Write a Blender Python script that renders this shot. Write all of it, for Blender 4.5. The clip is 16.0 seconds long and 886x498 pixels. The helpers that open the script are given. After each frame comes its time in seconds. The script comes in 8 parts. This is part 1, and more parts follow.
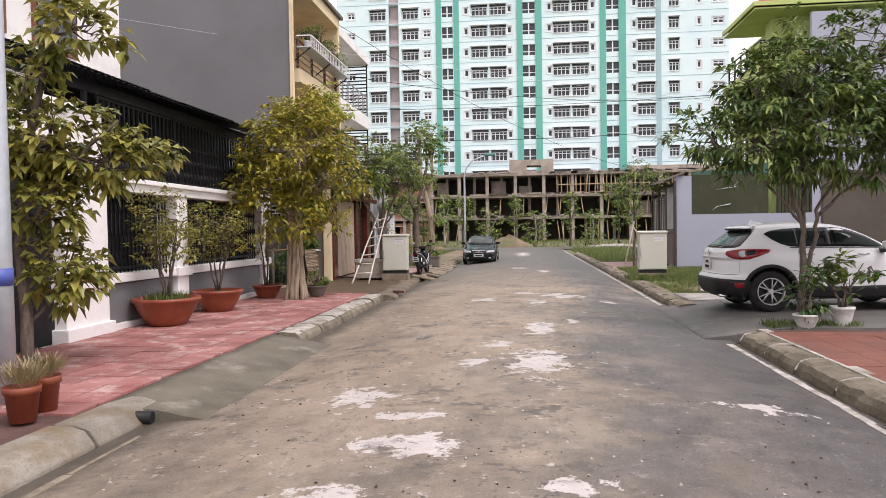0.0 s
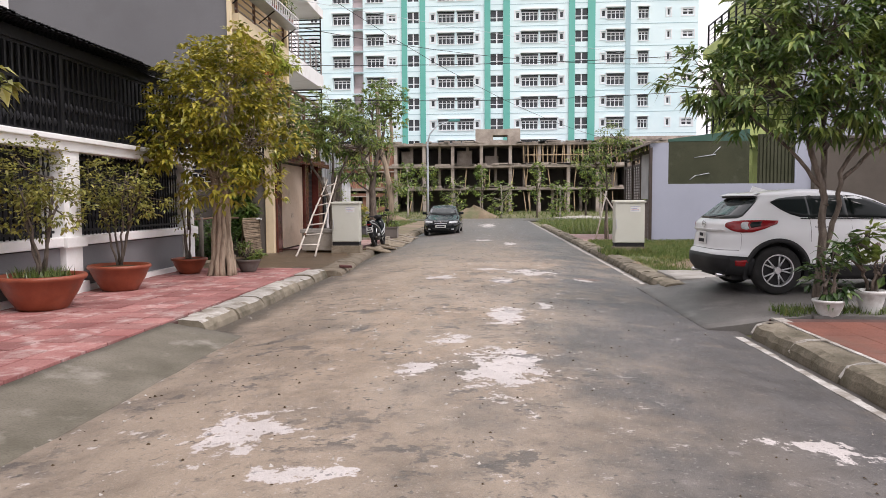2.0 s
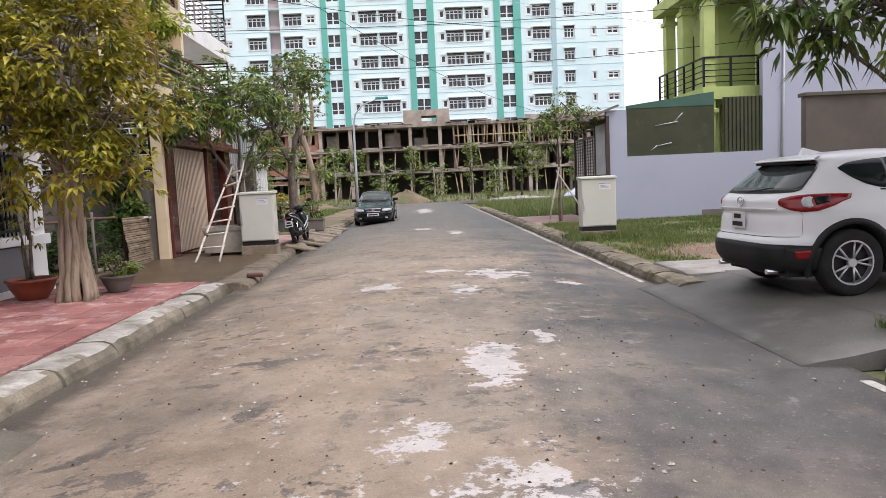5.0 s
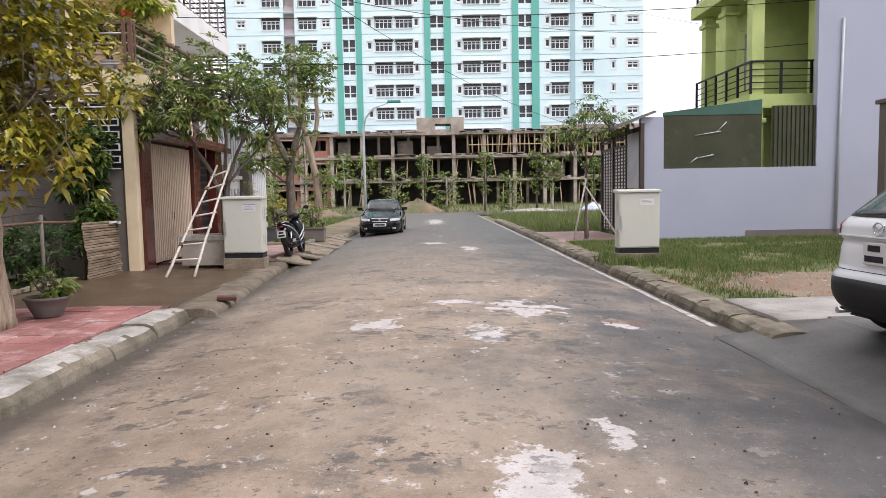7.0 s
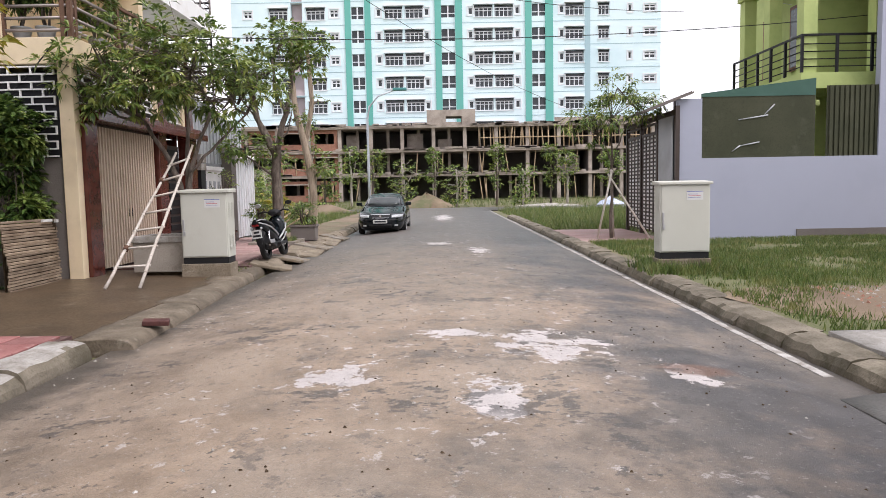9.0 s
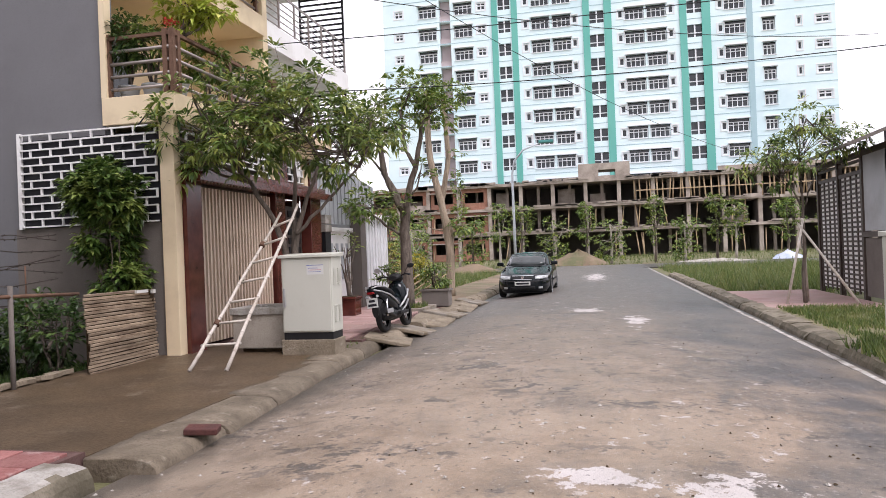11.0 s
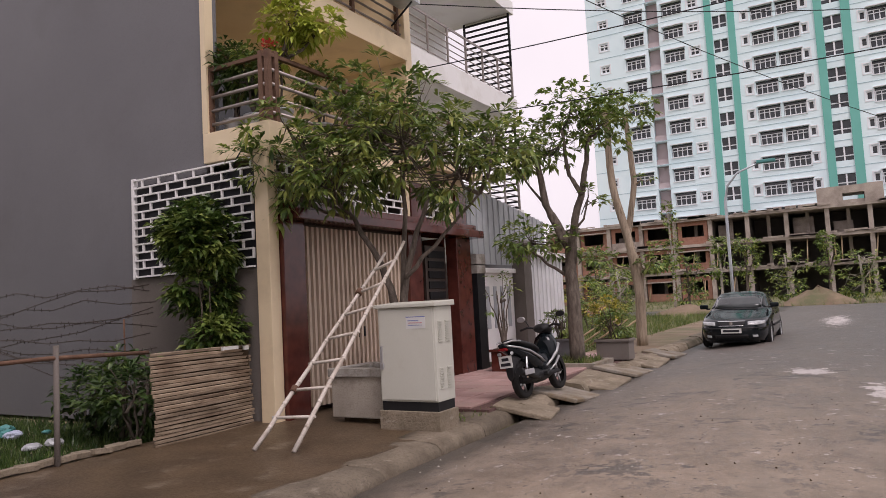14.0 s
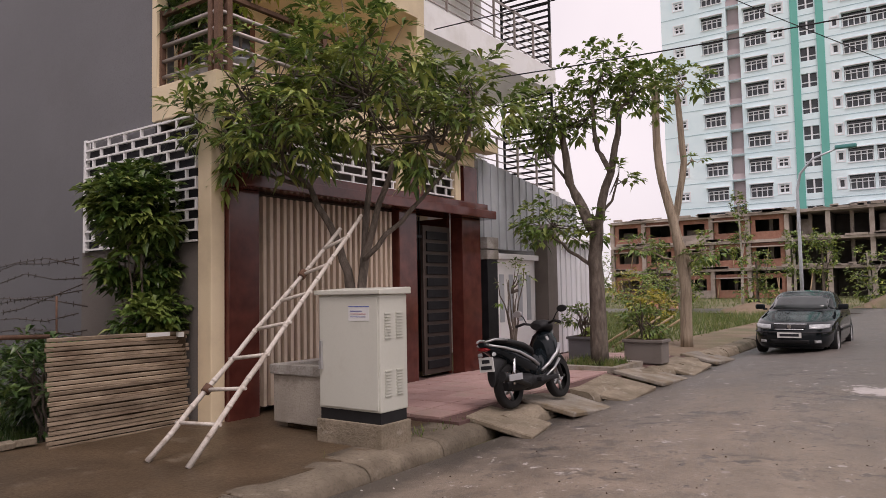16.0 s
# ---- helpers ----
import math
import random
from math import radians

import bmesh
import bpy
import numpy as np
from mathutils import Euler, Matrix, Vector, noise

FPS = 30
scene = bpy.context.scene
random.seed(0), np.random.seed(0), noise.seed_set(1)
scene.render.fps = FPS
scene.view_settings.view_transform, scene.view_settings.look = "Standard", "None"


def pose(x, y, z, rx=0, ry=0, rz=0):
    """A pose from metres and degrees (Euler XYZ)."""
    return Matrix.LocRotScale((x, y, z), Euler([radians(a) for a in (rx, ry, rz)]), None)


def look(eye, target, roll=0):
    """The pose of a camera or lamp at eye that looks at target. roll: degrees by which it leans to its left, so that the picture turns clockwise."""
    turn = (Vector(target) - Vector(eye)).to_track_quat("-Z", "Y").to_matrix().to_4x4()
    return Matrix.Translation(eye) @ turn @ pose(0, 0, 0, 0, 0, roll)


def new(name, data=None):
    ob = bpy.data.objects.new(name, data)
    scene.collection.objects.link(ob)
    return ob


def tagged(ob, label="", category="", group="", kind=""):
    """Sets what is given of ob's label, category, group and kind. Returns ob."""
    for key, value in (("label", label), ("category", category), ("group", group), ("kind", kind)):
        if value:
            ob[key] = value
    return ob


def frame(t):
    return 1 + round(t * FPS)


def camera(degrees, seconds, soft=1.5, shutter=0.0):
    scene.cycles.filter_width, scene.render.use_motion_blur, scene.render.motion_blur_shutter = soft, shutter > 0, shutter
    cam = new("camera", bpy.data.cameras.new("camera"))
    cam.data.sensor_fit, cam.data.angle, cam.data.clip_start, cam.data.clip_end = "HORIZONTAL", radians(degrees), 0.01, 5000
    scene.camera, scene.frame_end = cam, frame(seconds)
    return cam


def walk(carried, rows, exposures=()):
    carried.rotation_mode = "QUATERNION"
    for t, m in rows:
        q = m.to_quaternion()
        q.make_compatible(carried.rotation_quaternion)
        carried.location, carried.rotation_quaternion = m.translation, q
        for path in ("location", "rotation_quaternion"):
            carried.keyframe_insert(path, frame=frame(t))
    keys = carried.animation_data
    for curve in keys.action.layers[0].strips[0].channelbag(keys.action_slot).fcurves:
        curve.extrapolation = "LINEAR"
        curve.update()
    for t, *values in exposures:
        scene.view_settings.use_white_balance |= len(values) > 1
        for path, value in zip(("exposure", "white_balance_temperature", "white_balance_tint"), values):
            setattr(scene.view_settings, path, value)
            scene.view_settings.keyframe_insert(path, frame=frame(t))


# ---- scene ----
cam = camera(64.1, 16.0, soft=0.85)
METRES, EYE, TILT, LEAN, TURN = 16.5, 1.61, 0.0, 0.0, 6.7
ROWS = [
    (0.0, 0.0, 0.0, 0.0, -0.02, -1.5, 0.85),
    (0.5, 0.0066, 0.0277, -0.0036, -4.17, -0.75, -2.15),
    (1.0, 0.0095, 0.0597, -0.0047, -4.31, -2.08, -0.34),
    (1.5, 0.0132, 0.0911, -0.0057, -4.84, -2.41, 0.73),
    (2.0, 0.0162, 0.1242, -0.0059, -2.76, -3.85, 0.33),
    (2.5, 0.0173, 0.1577, -0.0056, -5.13, -6.34, 1.02),
    (3.0, 0.0169, 0.1897, -0.0054, -2.2, -5.31, 0.44),
    (3.5, 0.0164, 0.2214, -0.005, -6.22, -5.23, 0.97),
    (6.0, 0.0267, 0.3848, -0.0074, -8.63, -5.27, 2.78),
    (6.5, 0.0305, 0.4173, -0.0053, -5.57, -2.74, 1.87),
    (7.0, 0.0357, 0.4504, -0.0071, -7.53, -4.46, 1.06),
    (7.5, 0.0433, 0.4852, -0.0093, -6.83, -4.77, 1.38),
    (8.0, 0.0504, 0.5211, -0.0092, -6.9, -5.1, 1.01),
    (10.5, 0.0815, 0.6893, -0.0093, -2.43, -2.23, 2.68),
    (11.0, 0.0868, 0.7197, -0.0075, 5.8, 0.12, 2.26),
    (11.5, 0.0933, 0.7452, -0.0054, 14.54, 3.36, 2.86),
    (12.0, 0.1039, 0.7672, -0.0045, 18.78, 6.3, 1.14),
    (12.5, 0.1109, 0.7886, -0.0016, 21.06, 10.46, 1.72),
    (13.0, 0.1179, 0.812, -0.0061, 19.44, 8.86, 3.84),
    (13.5, 0.1231, 0.8409, -0.0072, 21.72, 5.99, 2.38),
    (14.0, 0.1253, 0.8714, -0.0057, 23.38, 4.17, 3.08),
    (14.5, 0.1288, 0.9008, -0.0075, 24.62, 5.33, 2.84),
    (15.0, 0.1327, 0.9293, -0.0064, 27.33, 4.54, 1.81),
    (15.5, 0.1395, 0.9536, -0.006, 27.65, 5.48, 1.98),
    (16.0, 0.1449, 0.9835, -0.0076, 28.7, 3.35, 1.07),
]
EXPOSURES = [(0.0, 0.22, 6550, 19), (3.5, 0.2, 6320, 17), (7.0, 0.26, 6250, 17), (10.5, 0.3, 6250, 19), (11.5, 0.28, 6250, 21), (12.5, 0.15, 6300, 22), (13.5, -0.2, 6500, 25), (14.0, -0.31, 6600, 26), (16.0, -0.34, 6700, 25)]
walk(cam, [(t, pose(0, 0, EYE, TILT, LEAN, TURN) @ pose(METRES * x, METRES * y, METRES * z, 90 + pitch, roll, yaw)) for t, x, y, z, yaw, pitch, roll in ROWS], EXPOSURES)

# ---- light ----
world = bpy.data.worlds.new("sky")
scene.world = world
world.use_nodes = True
wn, wl = world.node_tree.nodes, world.node_tree.links
sky = wn.new("ShaderNodeTexSky")
sky.sky_type, sky.sun_disc = "NISHITA", False
sky.sun_elevation, sky.sun_rotation = radians(58.4), radians(125.5)
sky.air_density, sky.dust_density = 1.0, 4.0
pale = wn.new("ShaderNodeHueSaturation")
pale.inputs["Saturation"].default_value = 0.15
cloud = wn.new("ShaderNodeTexNoise")
cloud.inputs["Scale"].default_value = 2.2
cloud.inputs["Detail"].default_value = 5
wcoord = wn.new("ShaderNodeTexCoord")
veil = wn.new("ShaderNodeMix")
veil.data_type = "RGBA"
veil.inputs["Factor"].default_value = 0.72
ramp = wn.new("ShaderNodeValToRGB")
ramp.color_ramp.elements[0].position, ramp.color_ramp.elements[1].position = 0.3, 0.75
ramp.color_ramp.elements[0].color = (9.6, 9.55, 9.7, 1)
ramp.color_ramp.elements[1].color = (11.8, 11.6, 11.5, 1)
wl.new(wcoord.outputs["Generated"], cloud.inputs["Vector"])
wl.new(cloud.outputs["Fac"], ramp.inputs["Fac"])
wl.new(sky.outputs["Color"], pale.inputs["Color"])
wl.new(pale.outputs["Color"], veil.inputs["A"])
wl.new(ramp.outputs["Color"], veil.inputs["B"])
wl.new(veil.outputs["Result"], wn["Background"].inputs["Color"])
wn["Background"].inputs["Strength"].default_value = 0.13

sun = new("sun", bpy.data.lights.new("sun", "SUN"))
sun.data.energy, sun.data.angle, sun.data.color = 1.8, radians(22), (1.0, 0.955, 0.9)
sun.matrix_world = look((21, -15, 42), (0, 0, 0))


# ---- materials ----
def nodes_of(name):
    m = bpy.data.materials.new(name)
    m.use_nodes = True
    nt = m.node_tree
    return m, nt, nt.nodes["Principled BSDF"]


def noise_node(nt, scale, detail=4, vec=None, rough=0.55):
    n = nt.nodes.new("ShaderNodeTexNoise")
    n.inputs["Scale"].default_value, n.inputs["Detail"].default_value = scale, detail
    n.inputs["Roughness"].default_value = rough
    nt.links.new(vec or position(nt), n.inputs["Vector"])
    return n.outputs["Fac"]


def position(nt):
    g = nt.nodes.get("geo") or nt.nodes.new("ShaderNodeNewGeometry")
    g.name = "geo"
    return g.outputs["Position"]


def rampf(nt, fac, lo, hi):
    r = nt.nodes.new("ShaderNodeMapRange")
    r.inputs["From Min"].default_value, r.inputs["From Max"].default_value = lo, hi
    nt.links.new(fac, r.inputs["Value"])
    return r.outputs["Result"]


def mixc(nt, fac, a, b):
    m = nt.nodes.new("ShaderNodeMix")
    m.data_type = "RGBA"
    for sock, v in ((m.inputs["Factor"], fac), (m.inputs["A"], a), (m.inputs["B"], b)):
        if isinstance(v, (tuple, float, int)):
            sock.default_value = (*v, 1) if isinstance(v, tuple) else v
        else:
            nt.links.new(v, sock)
    return m.outputs["Result"]


def mathn(nt, op, a, b=0.0):
    m = nt.nodes.new("ShaderNodeMath")
    m.operation = op
    for sock, v in zip(m.inputs, (a, b)):
        if isinstance(v, (float, int)):
            sock.default_value = v
        else:
            nt.links.new(v, sock)
    return m.outputs["Value"]


def stretched(nt, sx, sy, sz):
    m = nt.nodes.new("ShaderNodeVectorMath")
    m.operation = "MULTIPLY"
    m.inputs[1].default_value = (sx, sy, sz)
    nt.links.new(position(nt), m.inputs[0])
    return m.outputs["Vector"]


def bumped(nt, bsdf, height, strength, dist=0.01):
    b = nt.nodes.new("ShaderNodeBump")
    b.inputs["Strength"].default_value, b.inputs["Distance"].default_value = strength, dist
    nt.links.new(height, b.inputs["Height"])
    nt.links.new(b.outputs["Normal"], bsdf.inputs["Normal"])


def surface(name, a, b, scale=3.0, rough=0.8, bump=0.3, grain=70, metal=0.0, stain=None, stain_scale=0.6, stretch=None, vary=0.0, stain_lo=0.5):
    """A two-scale noise surface: broad tone from a to b, fine grain, optional stains, optional tone per piece."""
    m, nt, bsdf = nodes_of(name)
    vec = stretched(nt, *stretch) if stretch else None
    col = mixc(nt, rampf(nt, noise_node(nt, scale, 5, vec), 0.3, 0.7), a, b)
    fine = noise_node(nt, grain, 3, vec)
    dark = tuple(c * 0.72 for c in a)
    col = mixc(nt, mathn(nt, "MULTIPLY", rampf(nt, fine, 0.5, 0.75), 0.6 if bump > 0.1 else 0.12 * (bump > 0)), col, dark)
    if stain:
        s = rampf(nt, noise_node(nt, stain_scale, 6, vec, 0.65), stain_lo, stain_lo + 0.17)
        col = mixc(nt, mathn(nt, "MULTIPLY", s, 0.75), col, stain)
    if vary:
        oi = nt.nodes.new("ShaderNodeObjectInfo")
        hsv = nt.nodes.new("ShaderNodeHueSaturation")
        nt.links.new(rampf_to(nt, oi.outputs["Random"], 1 - vary, 1 + vary), hsv.inputs["Value"])
        nt.links.new(col, hsv.inputs["Color"])
        col = hsv.outputs["Color"]
    nt.links.new(col, bsdf.inputs["Base Color"])
    r = rampf_to(nt, fine, max(rough - 0.12, 0.03), min(rough + 0.1, 1))
    nt.links.new(r, bsdf.inputs["Roughness"])
    bsdf.inputs["Metallic"].default_value = metal
    if bump:
        bumped(nt, bsdf, fine, bump)
    return m


def rampf_to(nt, fac, lo, hi):
    r = nt.nodes.new("ShaderNodeMapRange")
    r.inputs["To Min"].default_value, r.inputs["To Max"].default_value = lo, hi
    nt.links.new(fac, r.inputs["Value"])
    return r.outputs["Result"]


def rampf_clip(nt, fac, lo, hi, floor):
    r = nt.nodes.new("ShaderNodeMapRange")
    for key, v in (("From Min", lo), ("From Max", hi), ("To Min", floor), ("To Max", 1.0)):
        r.inputs[key].default_value = v
    nt.links.new(fac, r.inputs["Value"])
    return r.outputs["Result"]


def foliage(name, a, b, c):
    """Leaves: tone by island between three greens, a little light through them."""
    m, nt, bsdf = nodes_of(name)
    g = position(nt) and nt.nodes["geo"]
    rnd = g.outputs["Random Per Island"]
    col = mixc(nt, rampf(nt, rnd, 0.0, 0.6), a, b)
    clump = rampf(nt, noise_node(nt, 2.6, 2), 0.5, 0.68)
    col = mixc(nt, mathn(nt, "MAXIMUM", rampf(nt, rnd, 0.82, 1.0), mathn(nt, "MULTIPLY", clump, 0.65)), col, c)
    nt.links.new(col, bsdf.inputs["Base Color"])
    bsdf.inputs["Roughness"].default_value = 0.34
    bsdf.inputs["Specular IOR Level"].default_value = 0.5
    tr = nt.nodes.new("ShaderNodeBsdfTranslucent")
    nt.links.new(col, tr.inputs["Color"])
    mx = nt.nodes.new("ShaderNodeMixShader")
    mx.inputs["Fac"].default_value = 0.27
    nt.links.new(bsdf.outputs["BSDF"], mx.inputs[1])
    nt.links.new(tr.outputs["BSDF"], mx.inputs[2])
    nt.links.new(mx.outputs["Shader"], nt.nodes["Material Output"].inputs["Surface"])
    return m


def glassy(name, col, rough=0.05):
    m, nt, bsdf = nodes_of(name)
    n = noise_node(nt, 1.2, 3)
    nt.links.new(mixc(nt, rampf(nt, n, 0.35, 0.65), col, tuple(c * 1.8 + 0.004 for c in col)), bsdf.inputs["Base Color"])
    bsdf.inputs["Roughness"].default_value = rough
    return m


def asphalt():
    """Worn asphalt: grey lanes, tan dust along the middle and one side, pale scraped patches, dark damp streaks."""
    m, nt, bsdf = nodes_of("asphalt")
    sep = nt.nodes.new("ShaderNodeSeparateXYZ")
    nt.links.new(position(nt), sep.inputs["Vector"])
    X, Y = sep.outputs["X"], sep.outputs["Y"]
    broad = noise_node(nt, 0.45, 5)
    mid = noise_node(nt, 2.6, 7, None, 0.7)
    fine = noise_node(nt, 95, 3)
    lane = rampf(nt, mathn(nt, "ADD", X, mathn(nt, "MULTIPLY", mathn(nt, "SUBTRACT", broad, 0.5), 3.0)), -0.2, 1.5)
    col = mixc(nt, rampf(nt, mid, 0.3, 0.7), mixc(nt, lane, (0.09, 0.077, 0.064), (0.046, 0.043, 0.042)), mixc(nt, lane, (0.2, 0.17, 0.141), (0.118, 0.11, 0.106)))
    # dust: strongest left of the middle, fading to the other gutter and towards both ends
    dust = mathn(nt, "ADD", mathn(nt, "ADD", rampf(nt, X, 2.0, -1.0), mathn(nt, "MULTIPLY", rampf(nt, Y, 12.5, 18.0), 0.3)), mathn(nt, "MULTIPLY", mathn(nt, "SUBTRACT", broad, 0.5), 2.6))
    dust = mathn(nt, "ADD", dust, mathn(nt, "MULTIPLY", mathn(nt, "SUBTRACT", noise_node(nt, 1.1, 9, None, 0.72), 0.5), 2.4))
    dust = mathn(nt, "MULTIPLY", rampf(nt, dust, 0.25, 0.9), mathn(nt, "MULTIPLY", rampf_clip(nt, Y, 3.0, 9.5, 0.32), rampf_clip(nt, Y, 34.0, 24.0, 0.6)))
    dust = mathn(nt, "MULTIPLY", dust, rampf_clip(nt, X, -3.2, -1.4, 0.35))
    dust = mathn(nt, "MULTIPLY", dust, rampf_clip(nt, Y, 21.5, 17.0, 0.5))
    col = mixc(nt, mathn(nt, "MULTIPLY", dust, 0.85), col, mixc(nt, rampf(nt, mid, 0.25, 0.75), (0.18, 0.13, 0.087), (0.43, 0.325, 0.232)))
    sandy = rampf(nt, noise_node(nt, 0.9, 9, stretched(nt, 0.9, 0.6, 1), 0.68), 0.46, 0.58)
    col = mixc(nt, mathn(nt, "MULTIPLY", sandy, mathn(nt, "MULTIPLY", mathn(nt, "MULTIPLY", mathn(nt, "MAXIMUM", rampf(nt, X, 2.2, 0.4), rampf(nt, Y, 13.0, 18.0)), rampf_clip(nt, Y, 23.0, 16.0, 0.25)), 0.55)), col, (0.36, 0.288, 0.218))
    # thin dark streaks and damp blotches across the lane
    scuff = rampf(nt, noise_node(nt, 2.3, 10, stretched(nt, 1.15, 0.9, 1), 0.76), 0.57, 0.61)
    col = mixc(nt, mathn(nt, "MULTIPLY", scuff, 0.55), col, (0.085, 0.075, 0.068))
    streak = noise_node(nt, 1.1, 9, stretched(nt, 1.2, 0.8, 1.0), 0.7)
    col = mixc(nt, mathn(nt, "MULTIPLY", rampf(nt, streak, 0.55, 0.66), 0.5), col, (0.115, 0.096, 0.08))
    # greyer, less dusty surface towards the far end
    col = mixc(nt, mathn(nt, "MULTIPLY", rampf(nt, mathn(nt, "ADD", Y, mathn(nt, "MULTIPLY", mathn(nt, "SUBTRACT", broad, 0.5), 14.0)), 22.0, 29.0), 0.6), col, (0.098, 0.093, 0.091))
    # scraped patches: centre x, y, half-widths
    worn = None
    flake = noise_node(nt, 4.4, 10, stretched(nt, 1.0, 0.95, 1), 0.72)
    ragged = mathn(nt, "MULTIPLY", mathn(nt, "SUBTRACT", flake, 0.5), 5.2)
    for cx, cy, rx, ry in PATCHES:
        dx = mathn(nt, "DIVIDE", mathn(nt, "SUBTRACT", X, cx), rx)
        dy = mathn(nt, "DIVIDE", mathn(nt, "SUBTRACT", Y, cy), ry)
        d = mathn(nt, "ADD", mathn(nt, "MULTIPLY", dx, dx), mathn(nt, "MULTIPLY", dy, dy))
        d = mathn(nt, "SUBTRACT", 1.0, mathn(nt, "SQRT", d))
        worn = d if worn is None else mathn(nt, "MAXIMUM", worn, d)
    worn = rampf(nt, mathn(nt, "ADD", mathn(nt, "MINIMUM", worn, 0.7), ragged), 0.2, 0.32)
    flecks = mathn(nt, "MULTIPLY", rampf(nt, noise_node(nt, 5.5, 9, stretched(nt, 1.0, 0.95, 1), 0.74), 0.605, 0.625), mathn(nt, "MULTIPLY", rampf(nt, X, 2.5, 0.7), rampf(nt, broad, 0.40, 0.54)))
    worn = mathn(nt, "MAXIMUM", worn, mathn(nt, "MULTIPLY", flecks, 0.85))
    col = mixc(nt, worn, col, mixc(nt, rampf(nt, mid, 0.3, 0.7), mixc(nt, fine, (0.36, 0.325, 0.305), (0.5, 0.455, 0.435)), mixc(nt, fine, (0.5, 0.46, 0.44), (0.68, 0.63, 0.61))))
    # one rusty brown spill
    sx = mathn(nt, "DIVIDE", mathn(nt, "SUBTRACT", X, 1.72), 0.34)
    sy = mathn(nt, "DIVIDE", mathn(nt, "SUBTRACT", Y, 14.95), 0.2)
    spill = mathn(nt, "SUBTRACT", 1.0, mathn(nt, "SQRT", mathn(nt, "ADD", mathn(nt, "MULTIPLY", sx, sx), mathn(nt, "MULTIPLY", sy, sy))))
    col = mixc(nt, mathn(nt, "MULTIPLY", rampf(nt, mathn(nt, "ADD", spill, mathn(nt, "SUBTRACT", mid, 0.5)), 0.0, 0.35), 0.8), col, (0.16, 0.085, 0.055))
    pits = mathn(nt, "MULTIPLY", rampf(nt, noise_node(nt, 15, 6, None, 0.66), 0.59, 0.63), rampf(nt, mid, 0.42, 0.58))
    col = mixc(nt, mathn(nt, "MULTIPLY", pits, 0.85), col, (0.05, 0.046, 0.044))
    col = mixc(nt, mathn(nt, "MULTIPLY", rampf(nt, fine, 0.5, 0.68), 0.3), col, (0.07, 0.065, 0.06))
    # clusters of dark flakes where the top layer has lifted
    nest = rampf(nt, noise_node(nt, 0.7, 3, stretched(nt, 1.0, 1.6, 1), 0.5), 0.49, 0.6)
    lifted = rampf(nt, noise_node(nt, 3.4, 8, stretched(nt, 1.0, 1.25, 1), 0.7), 0.545, 0.57)
    col = mixc(nt, mathn(nt, "MULTIPLY", mathn(nt, "MULTIPLY", nest, lifted), 0.75), col, (0.065, 0.059, 0.055))
    pebble = rampf(nt, noise_node(nt, 42, 3, None, 0.6), 0.62, 0.68)
    col = mixc(nt, mathn(nt, "MULTIPLY", pebble, 0.35), col, (0.45, 0.42, 0.39))
    # dirt and damp in the left gutter, a dark strip along the right one
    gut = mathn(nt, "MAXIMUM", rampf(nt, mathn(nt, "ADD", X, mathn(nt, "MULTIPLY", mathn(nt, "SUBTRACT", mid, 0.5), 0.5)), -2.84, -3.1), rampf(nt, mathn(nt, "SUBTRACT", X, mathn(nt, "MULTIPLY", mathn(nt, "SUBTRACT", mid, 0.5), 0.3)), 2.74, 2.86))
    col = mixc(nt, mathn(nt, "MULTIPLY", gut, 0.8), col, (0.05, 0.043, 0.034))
    nt.links.new(col, bsdf.inputs["Base Color"])
    nt.links.new(rampf_to(nt, mid, 0.36, 0.62), bsdf.inputs["Roughness"])
    bumped(nt, bsdf, mathn(nt, "ADD", fine, mathn(nt, "MULTIPLY", mid, 1.5)), 0.5, 0.012)
    return m


PATCHES = [(0.13, 7.75, 0.34, 0.95), (0.2, 10.45, 0.26, 0.7), (0.2, 14.0, 0.2, 0.5), (-0.6, 7.7, 0.2, 0.32), (-0.42, 8.9, 0.26, 0.3),
           (-0.05, 16.05, 0.45, 0.2), (0.75, 15.6, 0.42, 0.6), (-0.87, 14.7, 0.28, 0.35), (1.62, 14.8, 0.16, 0.28), (-0.8, 4.75, 0.4, 0.26),
           (-1.45, 6.2, 0.34, 0.4), (1.94, 6.2, 0.36, 0.16), (0.7, 11.3, 0.1, 0.32), (-0.2, 41.5, 0.45, 3.2), (-1.1, 3.75, 0.4, 0.22),
           (-0.3, 26.5, 0.3, 0.5), (0.6, 24.5, 0.22, 0.9), (-0.9, 5.5, 0.34, 0.12), (0.3, 4.0, 0.2, 0.2)]
ASPHALT = asphalt()
CONCRETE = surface("concrete", (0.092, 0.082, 0.058), (0.185, 0.164, 0.13), 1.6, 0.85, 0.6, 60, stain=(0.31, 0.285, 0.245), stain_scale=1.7, stain_lo=0.55)
WET_CONCRETE = surface("wet stained concrete", (0.082, 0.077, 0.07), (0.158, 0.148, 0.136), 1.3, 0.55, 0.4, 60, stain=(0.26, 0.244, 0.224), stain_scale=1.1, stain_lo=0.57)
KERB = surface("kerb concrete", (0.17, 0.15, 0.12), (0.31, 0.28, 0.24), 2.5, 0.9, 0.6, 50, stain=(0.15, 0.105, 0.05), stain_scale=2.2, vary=0.14, stain_lo=0.46)
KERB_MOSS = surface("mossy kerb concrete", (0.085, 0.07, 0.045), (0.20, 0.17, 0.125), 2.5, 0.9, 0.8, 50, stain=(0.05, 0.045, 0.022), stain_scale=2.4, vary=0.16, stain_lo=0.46)
